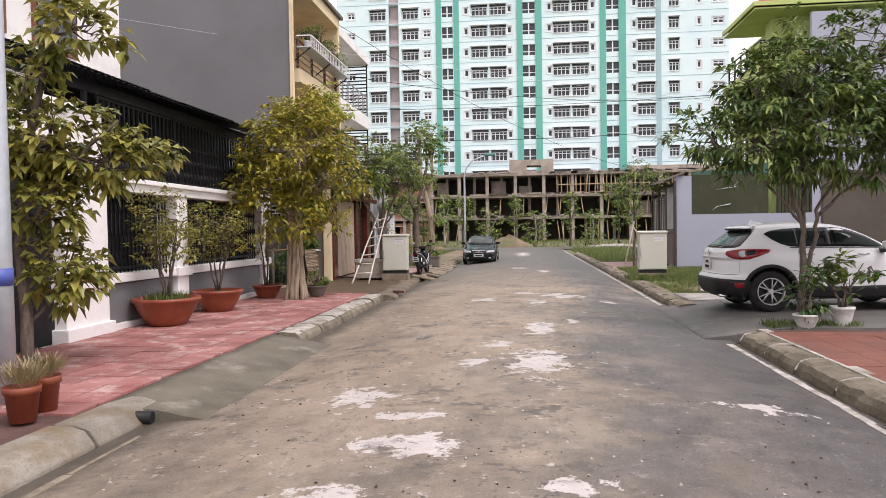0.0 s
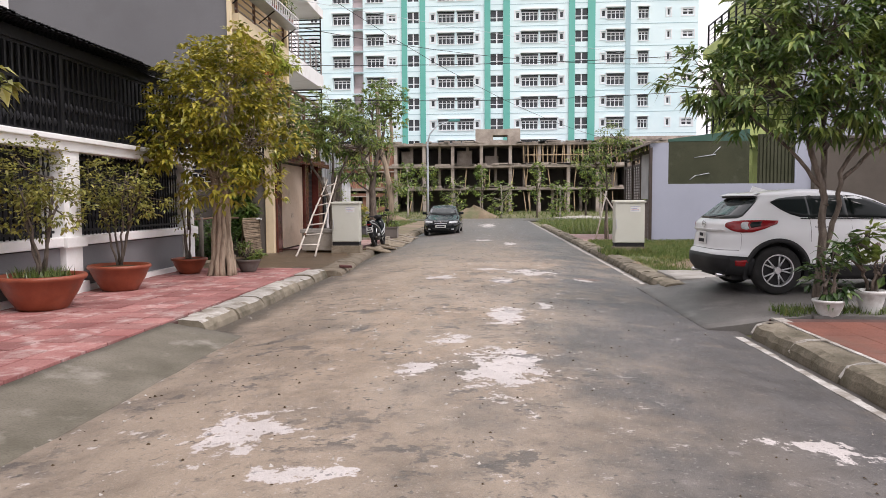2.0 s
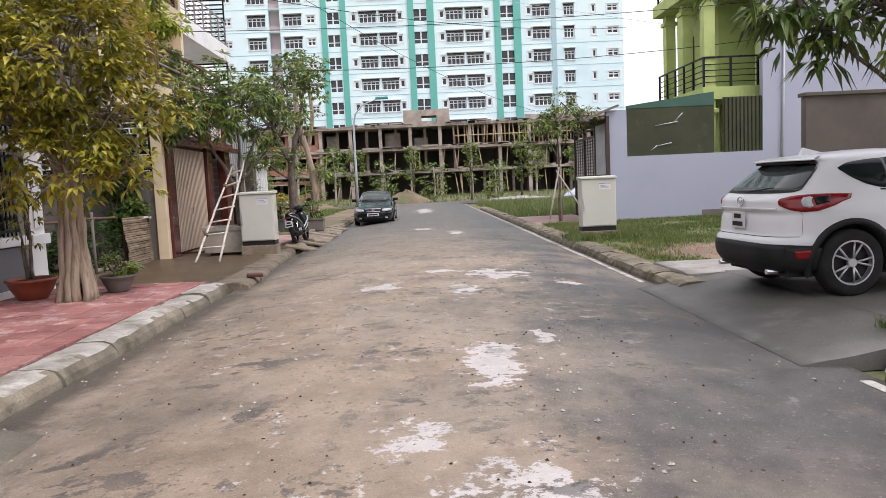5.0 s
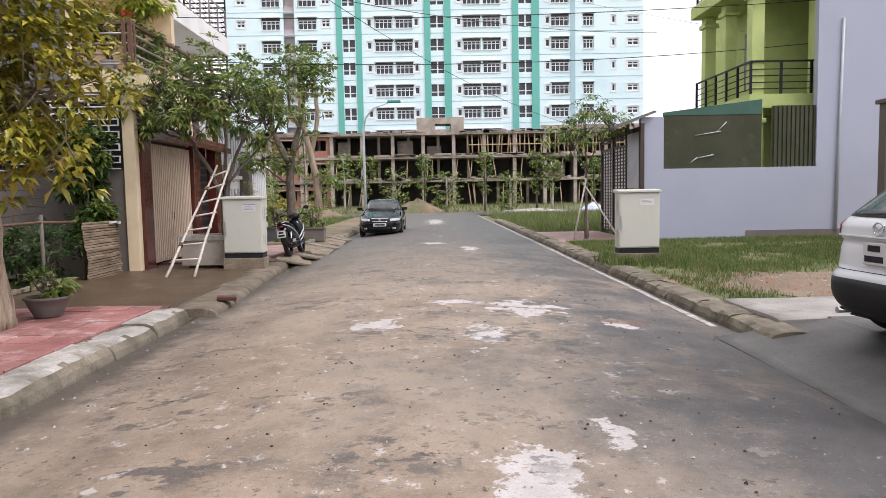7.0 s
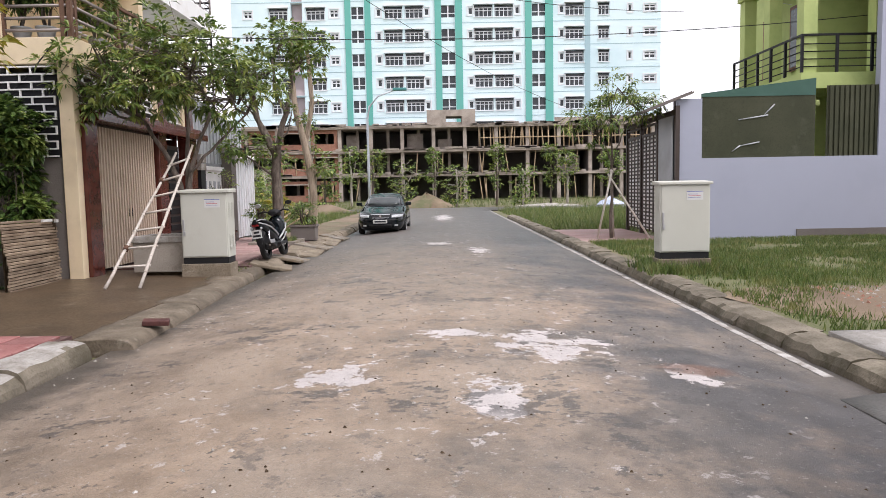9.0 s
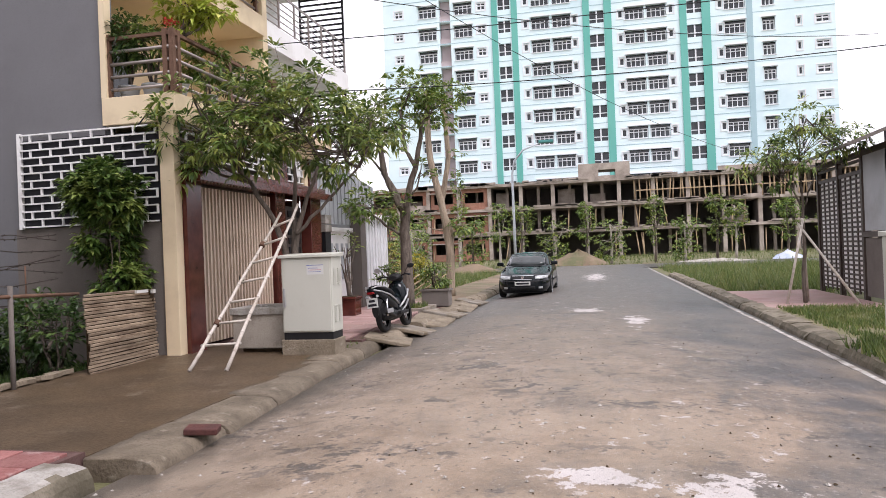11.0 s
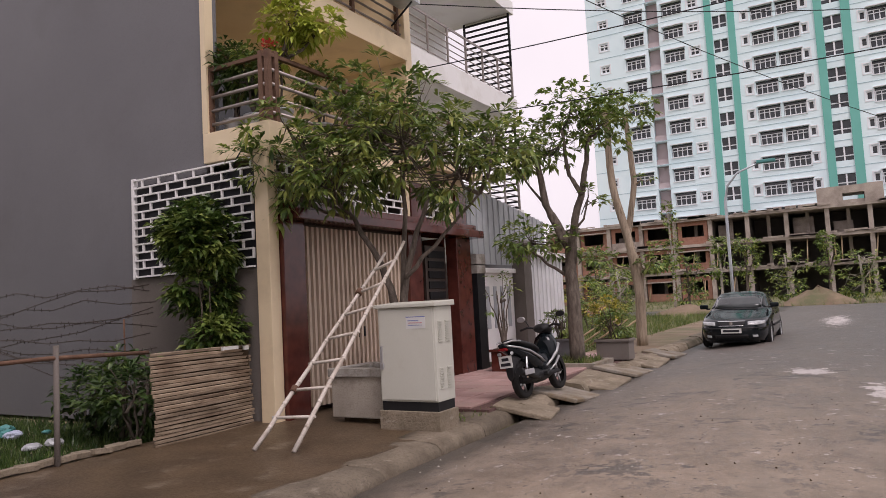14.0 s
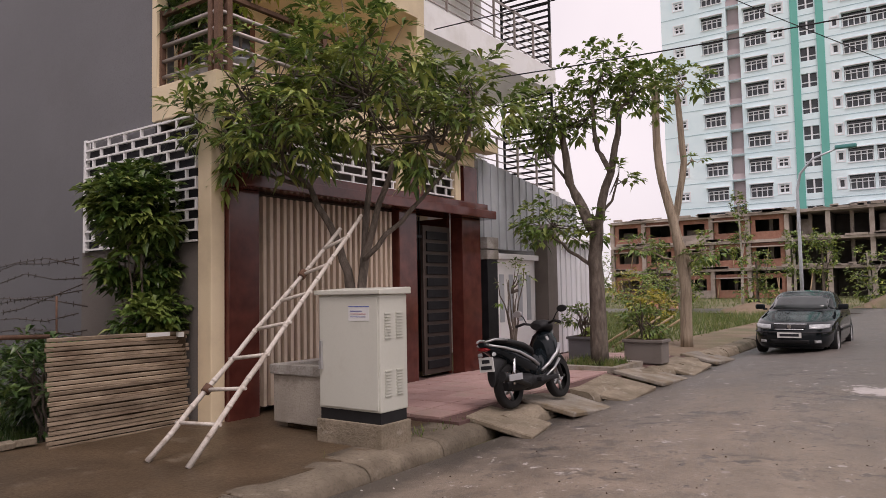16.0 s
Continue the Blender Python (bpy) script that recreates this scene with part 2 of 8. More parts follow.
KERB_BROWN = surface("mid-brown kerb concrete", (0.13, 0.11, 0.078), (0.26, 0.225, 0.17), 3.0, 0.9, 0.8, 50, stain=(0.07, 0.06, 0.035), stain_scale=2.6, vary=0.15, stain_lo=0.48)
WORN_KERB = surface("worn footway kerb", (0.085, 0.066, 0.044), (0.19, 0.155, 0.112), 3.2, 0.85, 0.9, 40, stain=(0.34, 0.3, 0.24), stain_scale=4.5, vary=0.14, stain_lo=0.6)
KERB_PALE = surface("limewashed kerb concrete", (0.27, 0.25, 0.22), (0.50, 0.475, 0.44), 3.4, 0.9, 0.6, 50, stain=(0.15, 0.125, 0.09), stain_scale=3.0, vary=0.12, stain_lo=0.47)
SOILWET = surface("wet brown concrete", (0.058, 0.038, 0.021), (0.118, 0.08, 0.046), 1.6, 0.46, 0.35, 40, stain=(0.23, 0.19, 0.14), stain_scale=2.6, stain_lo=0.58)
DIRT = surface("dirt", (0.15, 0.105, 0.068), (0.24, 0.18, 0.12), 0.8, 0.95, 0.7, 35, stain=(0.08, 0.10, 0.04), stain_scale=0.35)
GROUND = surface("grassy ground", (0.10, 0.115, 0.045), (0.17, 0.155, 0.075), 0.5, 0.95, 0.8, 30, stain=(0.24, 0.185, 0.12), stain_scale=0.12)
PLANTER_RENDER = surface("dirty cement render", (0.3, 0.265, 0.22), (0.44, 0.395, 0.335), 2.2, 0.9, 0.4, 50, stain=(0.14, 0.11, 0.08), stain_scale=2.4, stain_lo=0.55)
PALE_SLAB = surface("pale cracked concrete", (0.27, 0.255, 0.23), (0.4, 0.38, 0.35), 1.8, 0.85, 0.5, 50, stain=(0.17, 0.15, 0.12), stain_scale=1.6, stain_lo=0.52)
WHITE_LINE = surface("worn white paint", (0.40, 0.38, 0.35), (0.56, 0.54, 0.51), 5, 0.85, 0.3, 60, stain=(0.17, 0.145, 0.115), stain_scale=4.0, stain_lo=0.42)
FADED_LINE = surface("faded edge paint", (0.20, 0.168, 0.125), (0.33, 0.29, 0.23), 5, 0.85, 0.3, 60, stain=(0.13, 0.105, 0.075), stain_scale=4.0, stain_lo=0.42)
RED_TILE = surface("red paving tile", (0.245, 0.085, 0.078), (0.38, 0.185, 0.168), 2.2, 0.8, 0.35, 50, stain=(0.56, 0.46, 0.43), stain_scale=3.2, vary=0.2, stain_lo=0.52)
BRICK_TILE = surface("terracotta paving", (0.15, 0.052, 0.034), (0.23, 0.085, 0.056), 2.0, 0.7, 0.3, 55, stain=(0.13, 0.07, 0.05), stain_scale=1.2, vary=0.09)
PINK_TILE = surface("pinkish paving", (0.34, 0.205, 0.185), (0.47, 0.32, 0.295), 2.0, 0.75, 0.3, 55, stain=(0.25, 0.195, 0.15), stain_scale=1.0, vary=0.1)
MORTAR = surface("mortar bed", (0.075, 0.035, 0.03), (0.13, 0.075, 0.065), 5, 0.95, 0.4, 60)
GREY_WALL = surface("grey render", (0.15, 0.149, 0.157), (0.175, 0.174, 0.182), 0.5, 0.9, 0.15, 90, stain=(0.135, 0.132, 0.136), stain_scale=0.35)
CREAM = surface("cream paint", (0.68, 0.555, 0.365), (0.76, 0.63, 0.43), 0.8, 0.7, 0.08, 60, stain=(0.56, 0.45, 0.3), stain_scale=0.9)
WHITE_PAINT = surface("white paint", (0.79, 0.785, 0.775), (0.85, 0.845, 0.835), 0.9, 0.6, 0.08, 60, stain=(0.68, 0.665, 0.63), stain_scale=1.1)
LAVENDER = surface("pale lavender paint", (0.365, 0.385, 0.47), (0.41, 0.43, 0.515), 0.5, 0.85, 0.12, 80, stain=(0.35, 0.37, 0.45), stain_scale=0.5)
BROWN_WALL = surface("brown grey render", (0.145, 0.125, 0.11), (0.19, 0.168, 0.15), 0.6, 0.95, 0.4, 60, stain=(0.105, 0.09, 0.078), stain_scale=0.5)
GREEN_PAINT = surface("lime green paint", (0.42, 0.50, 0.17), (0.49, 0.57, 0.215), 0.7, 0.75, 0.08, 60, stain=(0.33, 0.41, 0.14), stain_scale=0.9)
# brown render with the shade on the parking wall put into its tone
PARK_WALL = surface("brown cement render with wall shade", (0.085, 0.071, 0.06), (0.125, 0.107, 0.092), 0.6, 0.95, 0.4, 60, stain=(0.06, 0.05, 0.042), stain_scale=0.5)
BROWN_STONE = surface("polished red brown granite", (0.062, 0.016, 0.012), (0.115, 0.032, 0.023), 5, 0.14, 0.03, 120)
BLACK_METAL = surface("black iron", (0.008, 0.008, 0.009), (0.016, 0.016, 0.018), 6, 0.45, 0.1, 90)
DARK_BROWN_METAL = surface("dark brown iron", (0.04, 0.028, 0.022), (0.065, 0.045, 0.036), 6, 0.5, 0.1, 80)
STEEL = surface("dull steel rail", (0.27, 0.235, 0.215), (0.36, 0.32, 0.3), 6, 0.45, 0.05, 80, metal=0.5)
GALV = surface("galvanised steel", (0.42, 0.46, 0.50), (0.52, 0.56, 0.60), 7, 0.45, 0.1, 60, metal=0.4)
SHUTTER = surface("beige folding shutter", (0.54, 0.43, 0.33), (0.63, 0.52, 0.41), 1.5, 0.55, 0.08, 60, stain=(0.40, 0.31, 0.23), stain_scale=1.5)
PALE_SHEET = surface("pale corrugated sheet", (0.64, 0.65, 0.67), (0.76, 0.77, 0.79), 1.5, 0.5, 0.1, 60, stain=(0.52, 0.51, 0.50), stretch=(2, 2, 0.4))
GREY_SHEET = surface("grey corrugated sheet", (0.36, 0.38, 0.40), (0.46, 0.48, 0.50), 1.5, 0.5, 0.1, 60, metal=0.2, stain=(0.3, 0.3, 0.3))
OLD_SHEET = surface("weathered slat wood", (0.22, 0.16, 0.105), (0.42, 0.33, 0.235), 2.4, 0.85, 0.5, 60, stain=(0.09, 0.052, 0.03), stain_scale=1.6, stretch=(1, 1, 5), stain_lo=0.5, vary=0.25)
CABINET = surface("pale grey cabinet paint", (0.5, 0.5, 0.435), (0.55, 0.55, 0.485), 1.2, 0.5, 0.02, 60, stain=(0.45, 0.435, 0.37), stain_scale=1.6, stain_lo=0.56)
TOWER_BLUE = surface("pale blue facade", (0.69, 0.85, 0.88), (0.75, 0.89, 0.91), 0.12, 0.85, 0.0, 20, stain=(0.56, 0.74, 0.79), stain_scale=0.07)
TOWER_LINE = surface("facade shadow joint", (0.34, 0.50, 0.55), (0.40, 0.56, 0.6), 0.3, 0.9, 0.0, 20)
TOWER_GREEN = surface("teal facade band", (0.12, 0.42, 0.36), (0.155, 0.47, 0.405), 0.2, 0.85, 0.0, 20)
TOWER_PINK = surface("dull pink loggia", (0.40, 0.33, 0.34), (0.48, 0.41, 0.42), 0.3, 0.9, 0.0, 20)
WIN_WHITE = surface("white window frame", (0.70, 0.73, 0.75), (0.78, 0.80, 0.82), 1, 0.5, 0.0, 20)
WIN_DARK = glassy("dark window glass", (0.025, 0.03, 0.034), 0.08)
CAR_GLASS = glassy("tinted car glass", (0.008, 0.011, 0.011), 0.03)
RAW_CONCRETE = surface("raw concrete frame", (0.27, 0.228, 0.195), (0.5, 0.435, 0.375), 0.7, 0.95, 0.5, 20, stain=(0.19, 0.16, 0.135), stain_scale=0.6)
RAW_BRICK = surface("raw brick infill", (0.27, 0.125, 0.085), (0.38, 0.2, 0.14), 2.5, 0.95, 0.4, 30, stain=(0.28, 0.17, 0.12))
# darker than the raw concrete, so the shade indoors is in the colour
SHADED_INSIDE = surface("raw interior darkened for shade", (0.1, 0.09, 0.083), (0.17, 0.152, 0.14), 0.4, 0.95, 0.0, 20)
TIMBER = surface("raw timber props", (0.42, 0.305, 0.185), (0.56, 0.43, 0.28), 3, 0.85, 0.3, 40)
BAMBOO = surface("whitewashed bamboo", (0.52, 0.47, 0.41), (0.62, 0.57, 0.51), 8, 0.7, 0.2, 60, stain=(0.33, 0.27, 0.21), stain_scale=7)
TERRACOTTA = surface("terracotta pot", (0.21, 0.045, 0.02), (0.30, 0.078, 0.038), 5, 0.45, 0.12, 70, stain=(0.17, 0.075, 0.05), stain_scale=4, stain_lo=0.54)
WHITE_POT = surface("white glazed pot", (0.60, 0.60, 0.58), (0.68, 0.68, 0.66), 5, 0.4, 0.05, 60, stain=(0.42, 0.40, 0.36), stain_scale=5)
SOIL = surface("potting soil", (0.05, 0.035, 0.022), (0.09, 0.065, 0.04), 9, 0.95, 0.8, 40)
BARK = surface("grey brown bark", (0.085, 0.065, 0.05), (0.20, 0.165, 0.135), 5, 0.95, 1.0, 35, stretch=(4, 4, 1.2), stain=(0.05, 0.04, 0.03), stain_scale=3)
PALE_BARK = surface("pale furrowed bark", (0.30, 0.235, 0.17), (0.47, 0.38, 0.285), 3, 0.95, 1.0, 30, stretch=(7, 7, 0.5), stain=(0.12, 0.085, 0.055), stain_scale=2.5)
TRUNK_WHITE = surface("limewashed trunk", (0.38, 0.34, 0.29), (0.48, 0.44, 0.39), 4, 0.95, 0.5, 40)
LEAF_MANGO = foliage("mango leaf", (0.024, 0.055, 0.013), (0.1, 0.17, 0.036), (0.29, 0.34, 0.085))
LEAF_MANGO_LIGHT = foliage("young mango leaf", (0.03, 0.066, 0.016), (0.155, 0.235, 0.052), (0.47, 0.5, 0.13))
LEAF_YELLOW = foliage("yellowing leaf", (0.09, 0.11, 0.015), (0.31, 0.28, 0.032), (0.54, 0.45, 0.065))
LEAF_LIME = foliage("lime leaf", (0.24, 0.31, 0.035), (0.42, 0.48, 0.075), (0.58, 0.56, 0.12))
LEAF_GREEN = foliage("fresh green leaf", (0.055, 0.11, 0.022), (0.17, 0.26, 0.055), (0.36, 0.4, 0.1))
LEAF_DARK = foliage("dark green leaf", (0.02, 0.045, 0.012), (0.06, 0.115, 0.03), (0.15, 0.21, 0.055))
LEAF_OLIVE = foliage("olive leaf", (0.08, 0.1, 0.02), (0.27, 0.27, 0.058), (0.42, 0.37, 0.09))
GRASS = foliage("grass blade", (0.05, 0.085, 0.02), (0.13, 0.19, 0.045), (0.28, 0.26, 0.10))
RED_FLOWER = surface("red petals", (0.55, 0.05, 0.04), (0.65, 0.10, 0.08), 9, 0.6, 0.0)
NET = surface("dark olive shade sheet", (0.050, 0.055, 0.033), (0.078, 0.08, 0.050), 1.0, 0.85, 0.15, 40, stain=(0.10, 0.105, 0.075), stain_scale=1.6, stain_lo=0.56)
GREEN_EDGE = surface("dark green sheet edge", (0.03, 0.09, 0.065), (0.045, 0.115, 0.085), 2, 0.6, 0.1)
CAR_WHITE = surface("white car paint", (0.68, 0.69, 0.70), (0.70, 0.71, 0.72), 1, 0.16, 0.0, 60)
CAR_DARK = surface("dark grey green car paint", (0.006, 0.009, 0.011), (0.008, 0.0115, 0.014), 1, 0.04, 0.0, 60)
PLASTIC = surface("black plastic", (0.014, 0.014, 0.015), (0.02, 0.02, 0.021), 8, 0.55, 0.1, 80)
RUBBER = surface("tyre rubber", (0.016, 0.016, 0.016), (0.026, 0.025, 0.024), 8, 0.85, 0.2, 60)
ALLOY = surface("alloy", (0.48, 0.48, 0.49), (0.55, 0.55, 0.56), 5, 0.35, 0.0, 60, metal=0.7)
CHROME = surface("chrome", (0.65, 0.65, 0.66), (0.7, 0.7, 0.71), 5, 0.15, 0.0, 60, metal=1.0)
LAMP_RED = surface("red tail lamp", (0.16, 0.006, 0.008), (0.26, 0.01, 0.012), 9, 0.1, 0.0, 60)
LAMP_CLEAR = surface("clear lamp lens", (0.30, 0.31, 0.32), (0.58, 0.60, 0.61), 14, 0.08, 0.0, 60)
SCREEN_GLASS = glassy("windscreen glass over pale seats", (0.03, 0.036, 0.036), 0.05)
PLATE = surface("plate white", (0.60, 0.60, 0.58), (0.64, 0.64, 0.62), 3, 0.5, 0.0, 60)
# lettering, and the added sheets that stand for shade behind grilles
INK_AND_SHADE = surface("dark print and grille shade", (0.02, 0.02, 0.025), (0.03, 0.03, 0.035), 3, 0.6, 0.0, 60)
STICKER = surface("blue sticker print", (0.06, 0.09, 0.34), (0.08, 0.11, 0.40), 3, 0.5, 0.0, 60)
STICKER_RED = surface("red sticker print", (0.45, 0.06, 0.08), (0.5, 0.08, 0.10), 3, 0.5, 0.0, 60)
ROOF_RED = surface("red roof tile", (0.25, 0.075, 0.045), (0.36, 0.115, 0.07), 4, 0.8, 0.4, 40)
DOOR_WOOD = surface("red brown door wood", (0.14, 0.05, 0.025), (0.20, 0.075, 0.04), 4, 0.5, 0.2, 50, stretch=(6, 6, 0.6))
LAMP_TEAL = surface("teal lamp housing", (0.05, 0.22, 0.21), (0.07, 0.27, 0.26), 3, 0.5, 0.0)
BLUE_SHEET = surface("blue white tarpaulin", (0.30, 0.38, 0.60), (0.6, 0.62, 0.66), 1.2, 0.6, 0.3, 20)
WIRE = surface("black cable", (0.018, 0.018, 0.02), (0.03, 0.03, 0.032), 3, 0.6, 0.0)
OXBLOOD = surface("dark red paver", (0.062, 0.019, 0.016), (0.11, 0.035, 0.027), 6, 0.75, 0.3, 60)
RUST = surface("rusty iron", (0.10, 0.05, 0.03), (0.17, 0.095, 0.06), 9, 0.85, 0.5, 60)
DRY_GRASS = foliage("dry grass", (0.24, 0.19, 0.10), (0.34, 0.27, 0.15), (0.22, 0.22, 0.08))
for m, level in ((CAR_DARK, 0.45), (CAR_GLASS, 0.2), (SCREEN_GLASS, 0.5), (BLACK_METAL, 0.2), (SHADED_INSIDE, 0.1), (PLASTIC, 0.25), (RUBBER, 0.2), (SOIL, 0.1), (NET, 0.2), (WIRE, 0.2), (INK_AND_SHADE, 0.2)):
    m.node_tree.nodes["Principled BSDF"].inputs["Specular IOR Level"].default_value = level
CHIPPED = surface("crumbling mossy concrete", (0.14, 0.112, 0.075), (0.29, 0.24, 0.175), 3.0, 0.95, 1.0, 40, stain=(0.46, 0.42, 0.36), stain_scale=7.0, stain_lo=0.59)
for m in (CAR_DARK, CAR_GLASS):
    m.node_tree.nodes["Principled BSDF"].inputs["IOR"].default_value = 1.4


# ---- building helpers ----
def box(bm, x0, x1, y0, y1, z0, z1, mi=0):
    v = [bm.verts.new((x, y, z)) for z in (z0, z1) for y in (y0, y1) for x in (x0, x1)]
    for q in ((0, 2, 3, 1), (4, 5, 7, 6), (0, 1, 5, 4), (2, 6, 7, 3), (0, 4, 6, 2), (1, 3, 7, 5)):
        f = bm.faces.new([v[i] for i in q])
        f.material_index = mi


def rod(bm, p, q, r0, r1=None, seg=8, mi=0):
    """A tapered round bar from p to q."""
    p, q = Vector(p), Vector(q)
    r1 = r0 if r1 is None else r1
    a = (q - p).normalized()
    u = a.orthogonal().normalized()
    w = a.cross(u)
    rings = []
    for c, r in ((p, r0), (q, r1)):
        rings.append([bm.verts.new(c + (u * math.cos(k) + w * math.sin(k)) * r) for k in (2 * math.pi * i / seg for i in range(seg))])
    for i in range(seg):
        f = bm.faces.new((rings[0][i], rings[0][(i + 1) % seg], rings[1][(i + 1) % seg], rings[1][i]))
        f.smooth, f.material_index = True, mi
    for ring in (rings[0][::-1], rings[1]):
        bm.faces.new(ring).material_index = mi


def tube(bm, pts, r0, r1=None, seg=8, mi=0):
    """A smooth bent bar through pts."""
    pts = [Vector(p) for p in pts]
    r1 = r0 if r1 is None else r1
    rings = []
    for i, p in enumerate(pts):
        a = (pts[min(i + 1, len(pts) - 1)] - pts[max(i - 1, 0)]).normalized()
        u = a.cross(Vector((0.31, 0.17, 0.93))).normalized() if abs(a.z) < 0.95 else a.cross(Vector((0, 1, 0))).normalized()
        w = a.cross(u)
        r = r0 + (r1 - r0) * i / (len(pts) - 1)
        rings.append([bm.verts.new(p + (u * math.cos(k) + w * math.sin(k)) * r) for k in (2 * math.pi * j / seg for j in range(seg))])
    for a, b in zip(rings, rings[1:]):
        for j in range(seg):
            f = bm.faces.new((a[j], a[(j + 1) % seg], b[(j + 1) % seg], b[j]))
            f.smooth, f.material_index = True, mi
    bm.faces.new(rings[0][::-1]).material_index = mi
    bm.faces.new(rings[-1]).material_index = mi


def lathe(bm, profile, seg=24, mi=0, at=(0, 0, 0)):
    rings = []
    for r, z in profile:
        rings.append([bm.verts.new((at[0] + r * math.cos(k), at[1] + r * math.sin(k), at[2] + z)) for k in (2 * math.pi * i / seg for i in range(seg))])
    for a, b in zip(rings, rings[1:]):
        for i in range(seg):
            f = bm.faces.new((a[i], a[(i + 1) % seg], b[(i + 1) % seg], b[i]))
            f.smooth, f.material_index = True, mi


def mesh_of(name, bm, mats):
    me = bpy.data.meshes.new(name)
    bmesh.ops.recalc_face_normals(bm, faces=bm.faces)
    bm.to_mesh(me)
    bm.free()
    for m in (mats if isinstance(mats, (list, tuple)) else [mats]):
        me.materials.append(m)
    return me


def part(name, bm, material, parent=None, label="", at=None):
    ob = new(name, mesh_of(name, bm, material))
    if parent:
        ob.parent = parent
    if at:
        ob.location = at
    if label:
        tagged(ob, label)
    return ob


def piece(name, me, parent, at, rz=0.0, tilt=(0, 0)):
    """One more object on a shared mesh."""
    ob = new(name, me)
    ob.parent = parent
    ob.location, ob.rotation_euler = at, (tilt[0], tilt[1], rz)
    return ob


def thing(name, label, category, at=(0, 0, 0), rz=0.0, group="", kind=""):
    ob = new(name)
    ob.empty_display_size = 0.1
    ob.location, ob.rotation_euler = at, (0, 0, radians(rz))
    return tagged(ob, label, category, group, kind)


def boxes(*rows):
    bm = bmesh.new()
    for r in rows:
        box(bm, *r)
    return bm


def bevel_all(bm, w, seg=2):
    bmesh.ops.bevel(bm, geom=list(bm.edges), offset=w, segments=seg, affect="EDGES", profile=0.6)
    return bm


def structure(name, bm, mat, label):
    ob = part(name, bm, mat)
    return tagged(ob, label, "", "", "structure")


def road_z(x):
    return max(0.0, 0.17 * (1 - ((x + 0.15) / 2.75) ** 2))


# ---- ground, road, pavements ----
def ground_sheet():
    bm = bmesh.new()
    xs = [-900, -200, -60, -30, -16, -9, -6.3, -3.45, 2.95, 6, 9, 14, 26, 60, 200, 900]
    ys = [-300, -60, -12, 0, 8, 15, 20, 26, 32, 40, 52, 60, 75, 95, 140, 300, 1500]
    grid = [[bm.verts.new((x, y, -0.06 + (0.0 if abs(x) < 15 else 0.02 * noise.noise((x * 0.1, y * 0.1, 0))))) for x in xs] for y in ys]
    for a, b in zip(grid, grid[1:]):
        for i in range(len(xs) - 1):
            bm.faces.new((a[i], a[i + 1], b[i + 1], b[i]))
    return bm


structure("ground", ground_sheet(), GROUND, "patchy grass and bare earth reaching the horizon")


def road_sheet():
    bm = bmesh.new()
    xs = np.linspace(-3.25, 2.86, 26)
    ys = [-14 + 1.5 * i for i in range(48)]
    grid = [[bm.verts.new((x, y, road_z(x) + 0.012 * noise.noise((x * 0.8, y * 0.35, 3)))) for x in xs] for y in ys]
    for a, b in zip(grid, grid[1:]):
        for i in range(len(xs) - 1):
            bm.faces.new((a[i], a[i + 1], b[i + 1], b[i])).smooth = True
    return bm


def line_piece(bm, x0, x1, y0, y1):
    """A thin strip of paint lying on the road."""
    v = []
    for dz in (-0.02, 0.006):
        v += [bm.verts.new((x, y, road_z(x) + 0.012 * noise.noise((x * 0.8, y * 0.35, 3)) + dz)) for x, y in ((x0, y0), (x1, y0), (x1, y1), (x0, y1))]
    for f in ((4, 5, 6, 7), (0, 1, 5, 4), (1, 2, 6, 5), (2, 3, 7, 6), (3, 0, 4, 7)):
        bm.faces.new([v[k] for k in f])


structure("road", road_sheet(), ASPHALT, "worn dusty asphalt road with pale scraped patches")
structure("cross_road", boxes((-70, 70, 55.6, 62.5, -0.05, 0.03)), ASPHALT, "asphalt cross street at the end of the road")
bm = bmesh.new()
for y in np.arange(-10, 55, 2.5):
    if 10.7 < y + 1.2 < 14.2:
        continue
    for k in range(5):
        q = y + 0.5 * k
        line_piece(bm, 2.71 + 0.025 * noise.noise((0, q, 1)), 2.785 + 0.04 * noise.noise((3, q, 1)), q, q + 0.5)
structure("road_edge_line", bm, WHITE_LINE, "worn white edge line along the gutter")
bm = bmesh.new()
for y in np.arange(-10, 4.5, 0.9):
    line_piece(bm, -3.10 + 0.015 * noise.noise((1, y, 2)), -3.05 + 0.02 * noise.noise((2, y, 2)), y, y + 0.88)
structure("road_edge_line_left", bm, FADED_LINE, "faded edge line along the gutter")

# pavement beds
structure("pavement_left", boxes((-6.3, -3.62, -12, 5.55, -0.05, 0.145), (-6.3, -3.62, 5.55, 16.35, -0.05, 0.145), (-6.3, -3.62, 22.4, 30.2, -0.05, 0.145)), MORTAR, "mortar bed of the paved footway")
structure("muddy_forecourt", boxes((-6.6, -3.62, 16.35, 22.4, -0.05, 0.112)), SOILWET, "wet muddy concrete footway before the empty plot")
structure("footway_far", boxes((-5.2, -3.62, 30.2, 52, -0.05, 0.12)), DIRT, "earth footway beside the grass plot")
structure("pavement_right", boxes((3.2, 14, -12, 10.35, -0.05, 0.145)), MORTAR, "mortar bed of the terracotta footway")
structure("grass_verge", boxes((3.2, 16, 14.5, 26.6, -0.05, 0.13), (3.2, 5.2, 26.6, 31, -0.05, 0.12)), GROUND, "grass verge before the lavender wall")
structure("footway_right_far", boxes((3.2, 5.3, 26.4, 31.5, -0.05, 0.135)), PINK_TILE, "pink paved strip before the louvred gate")


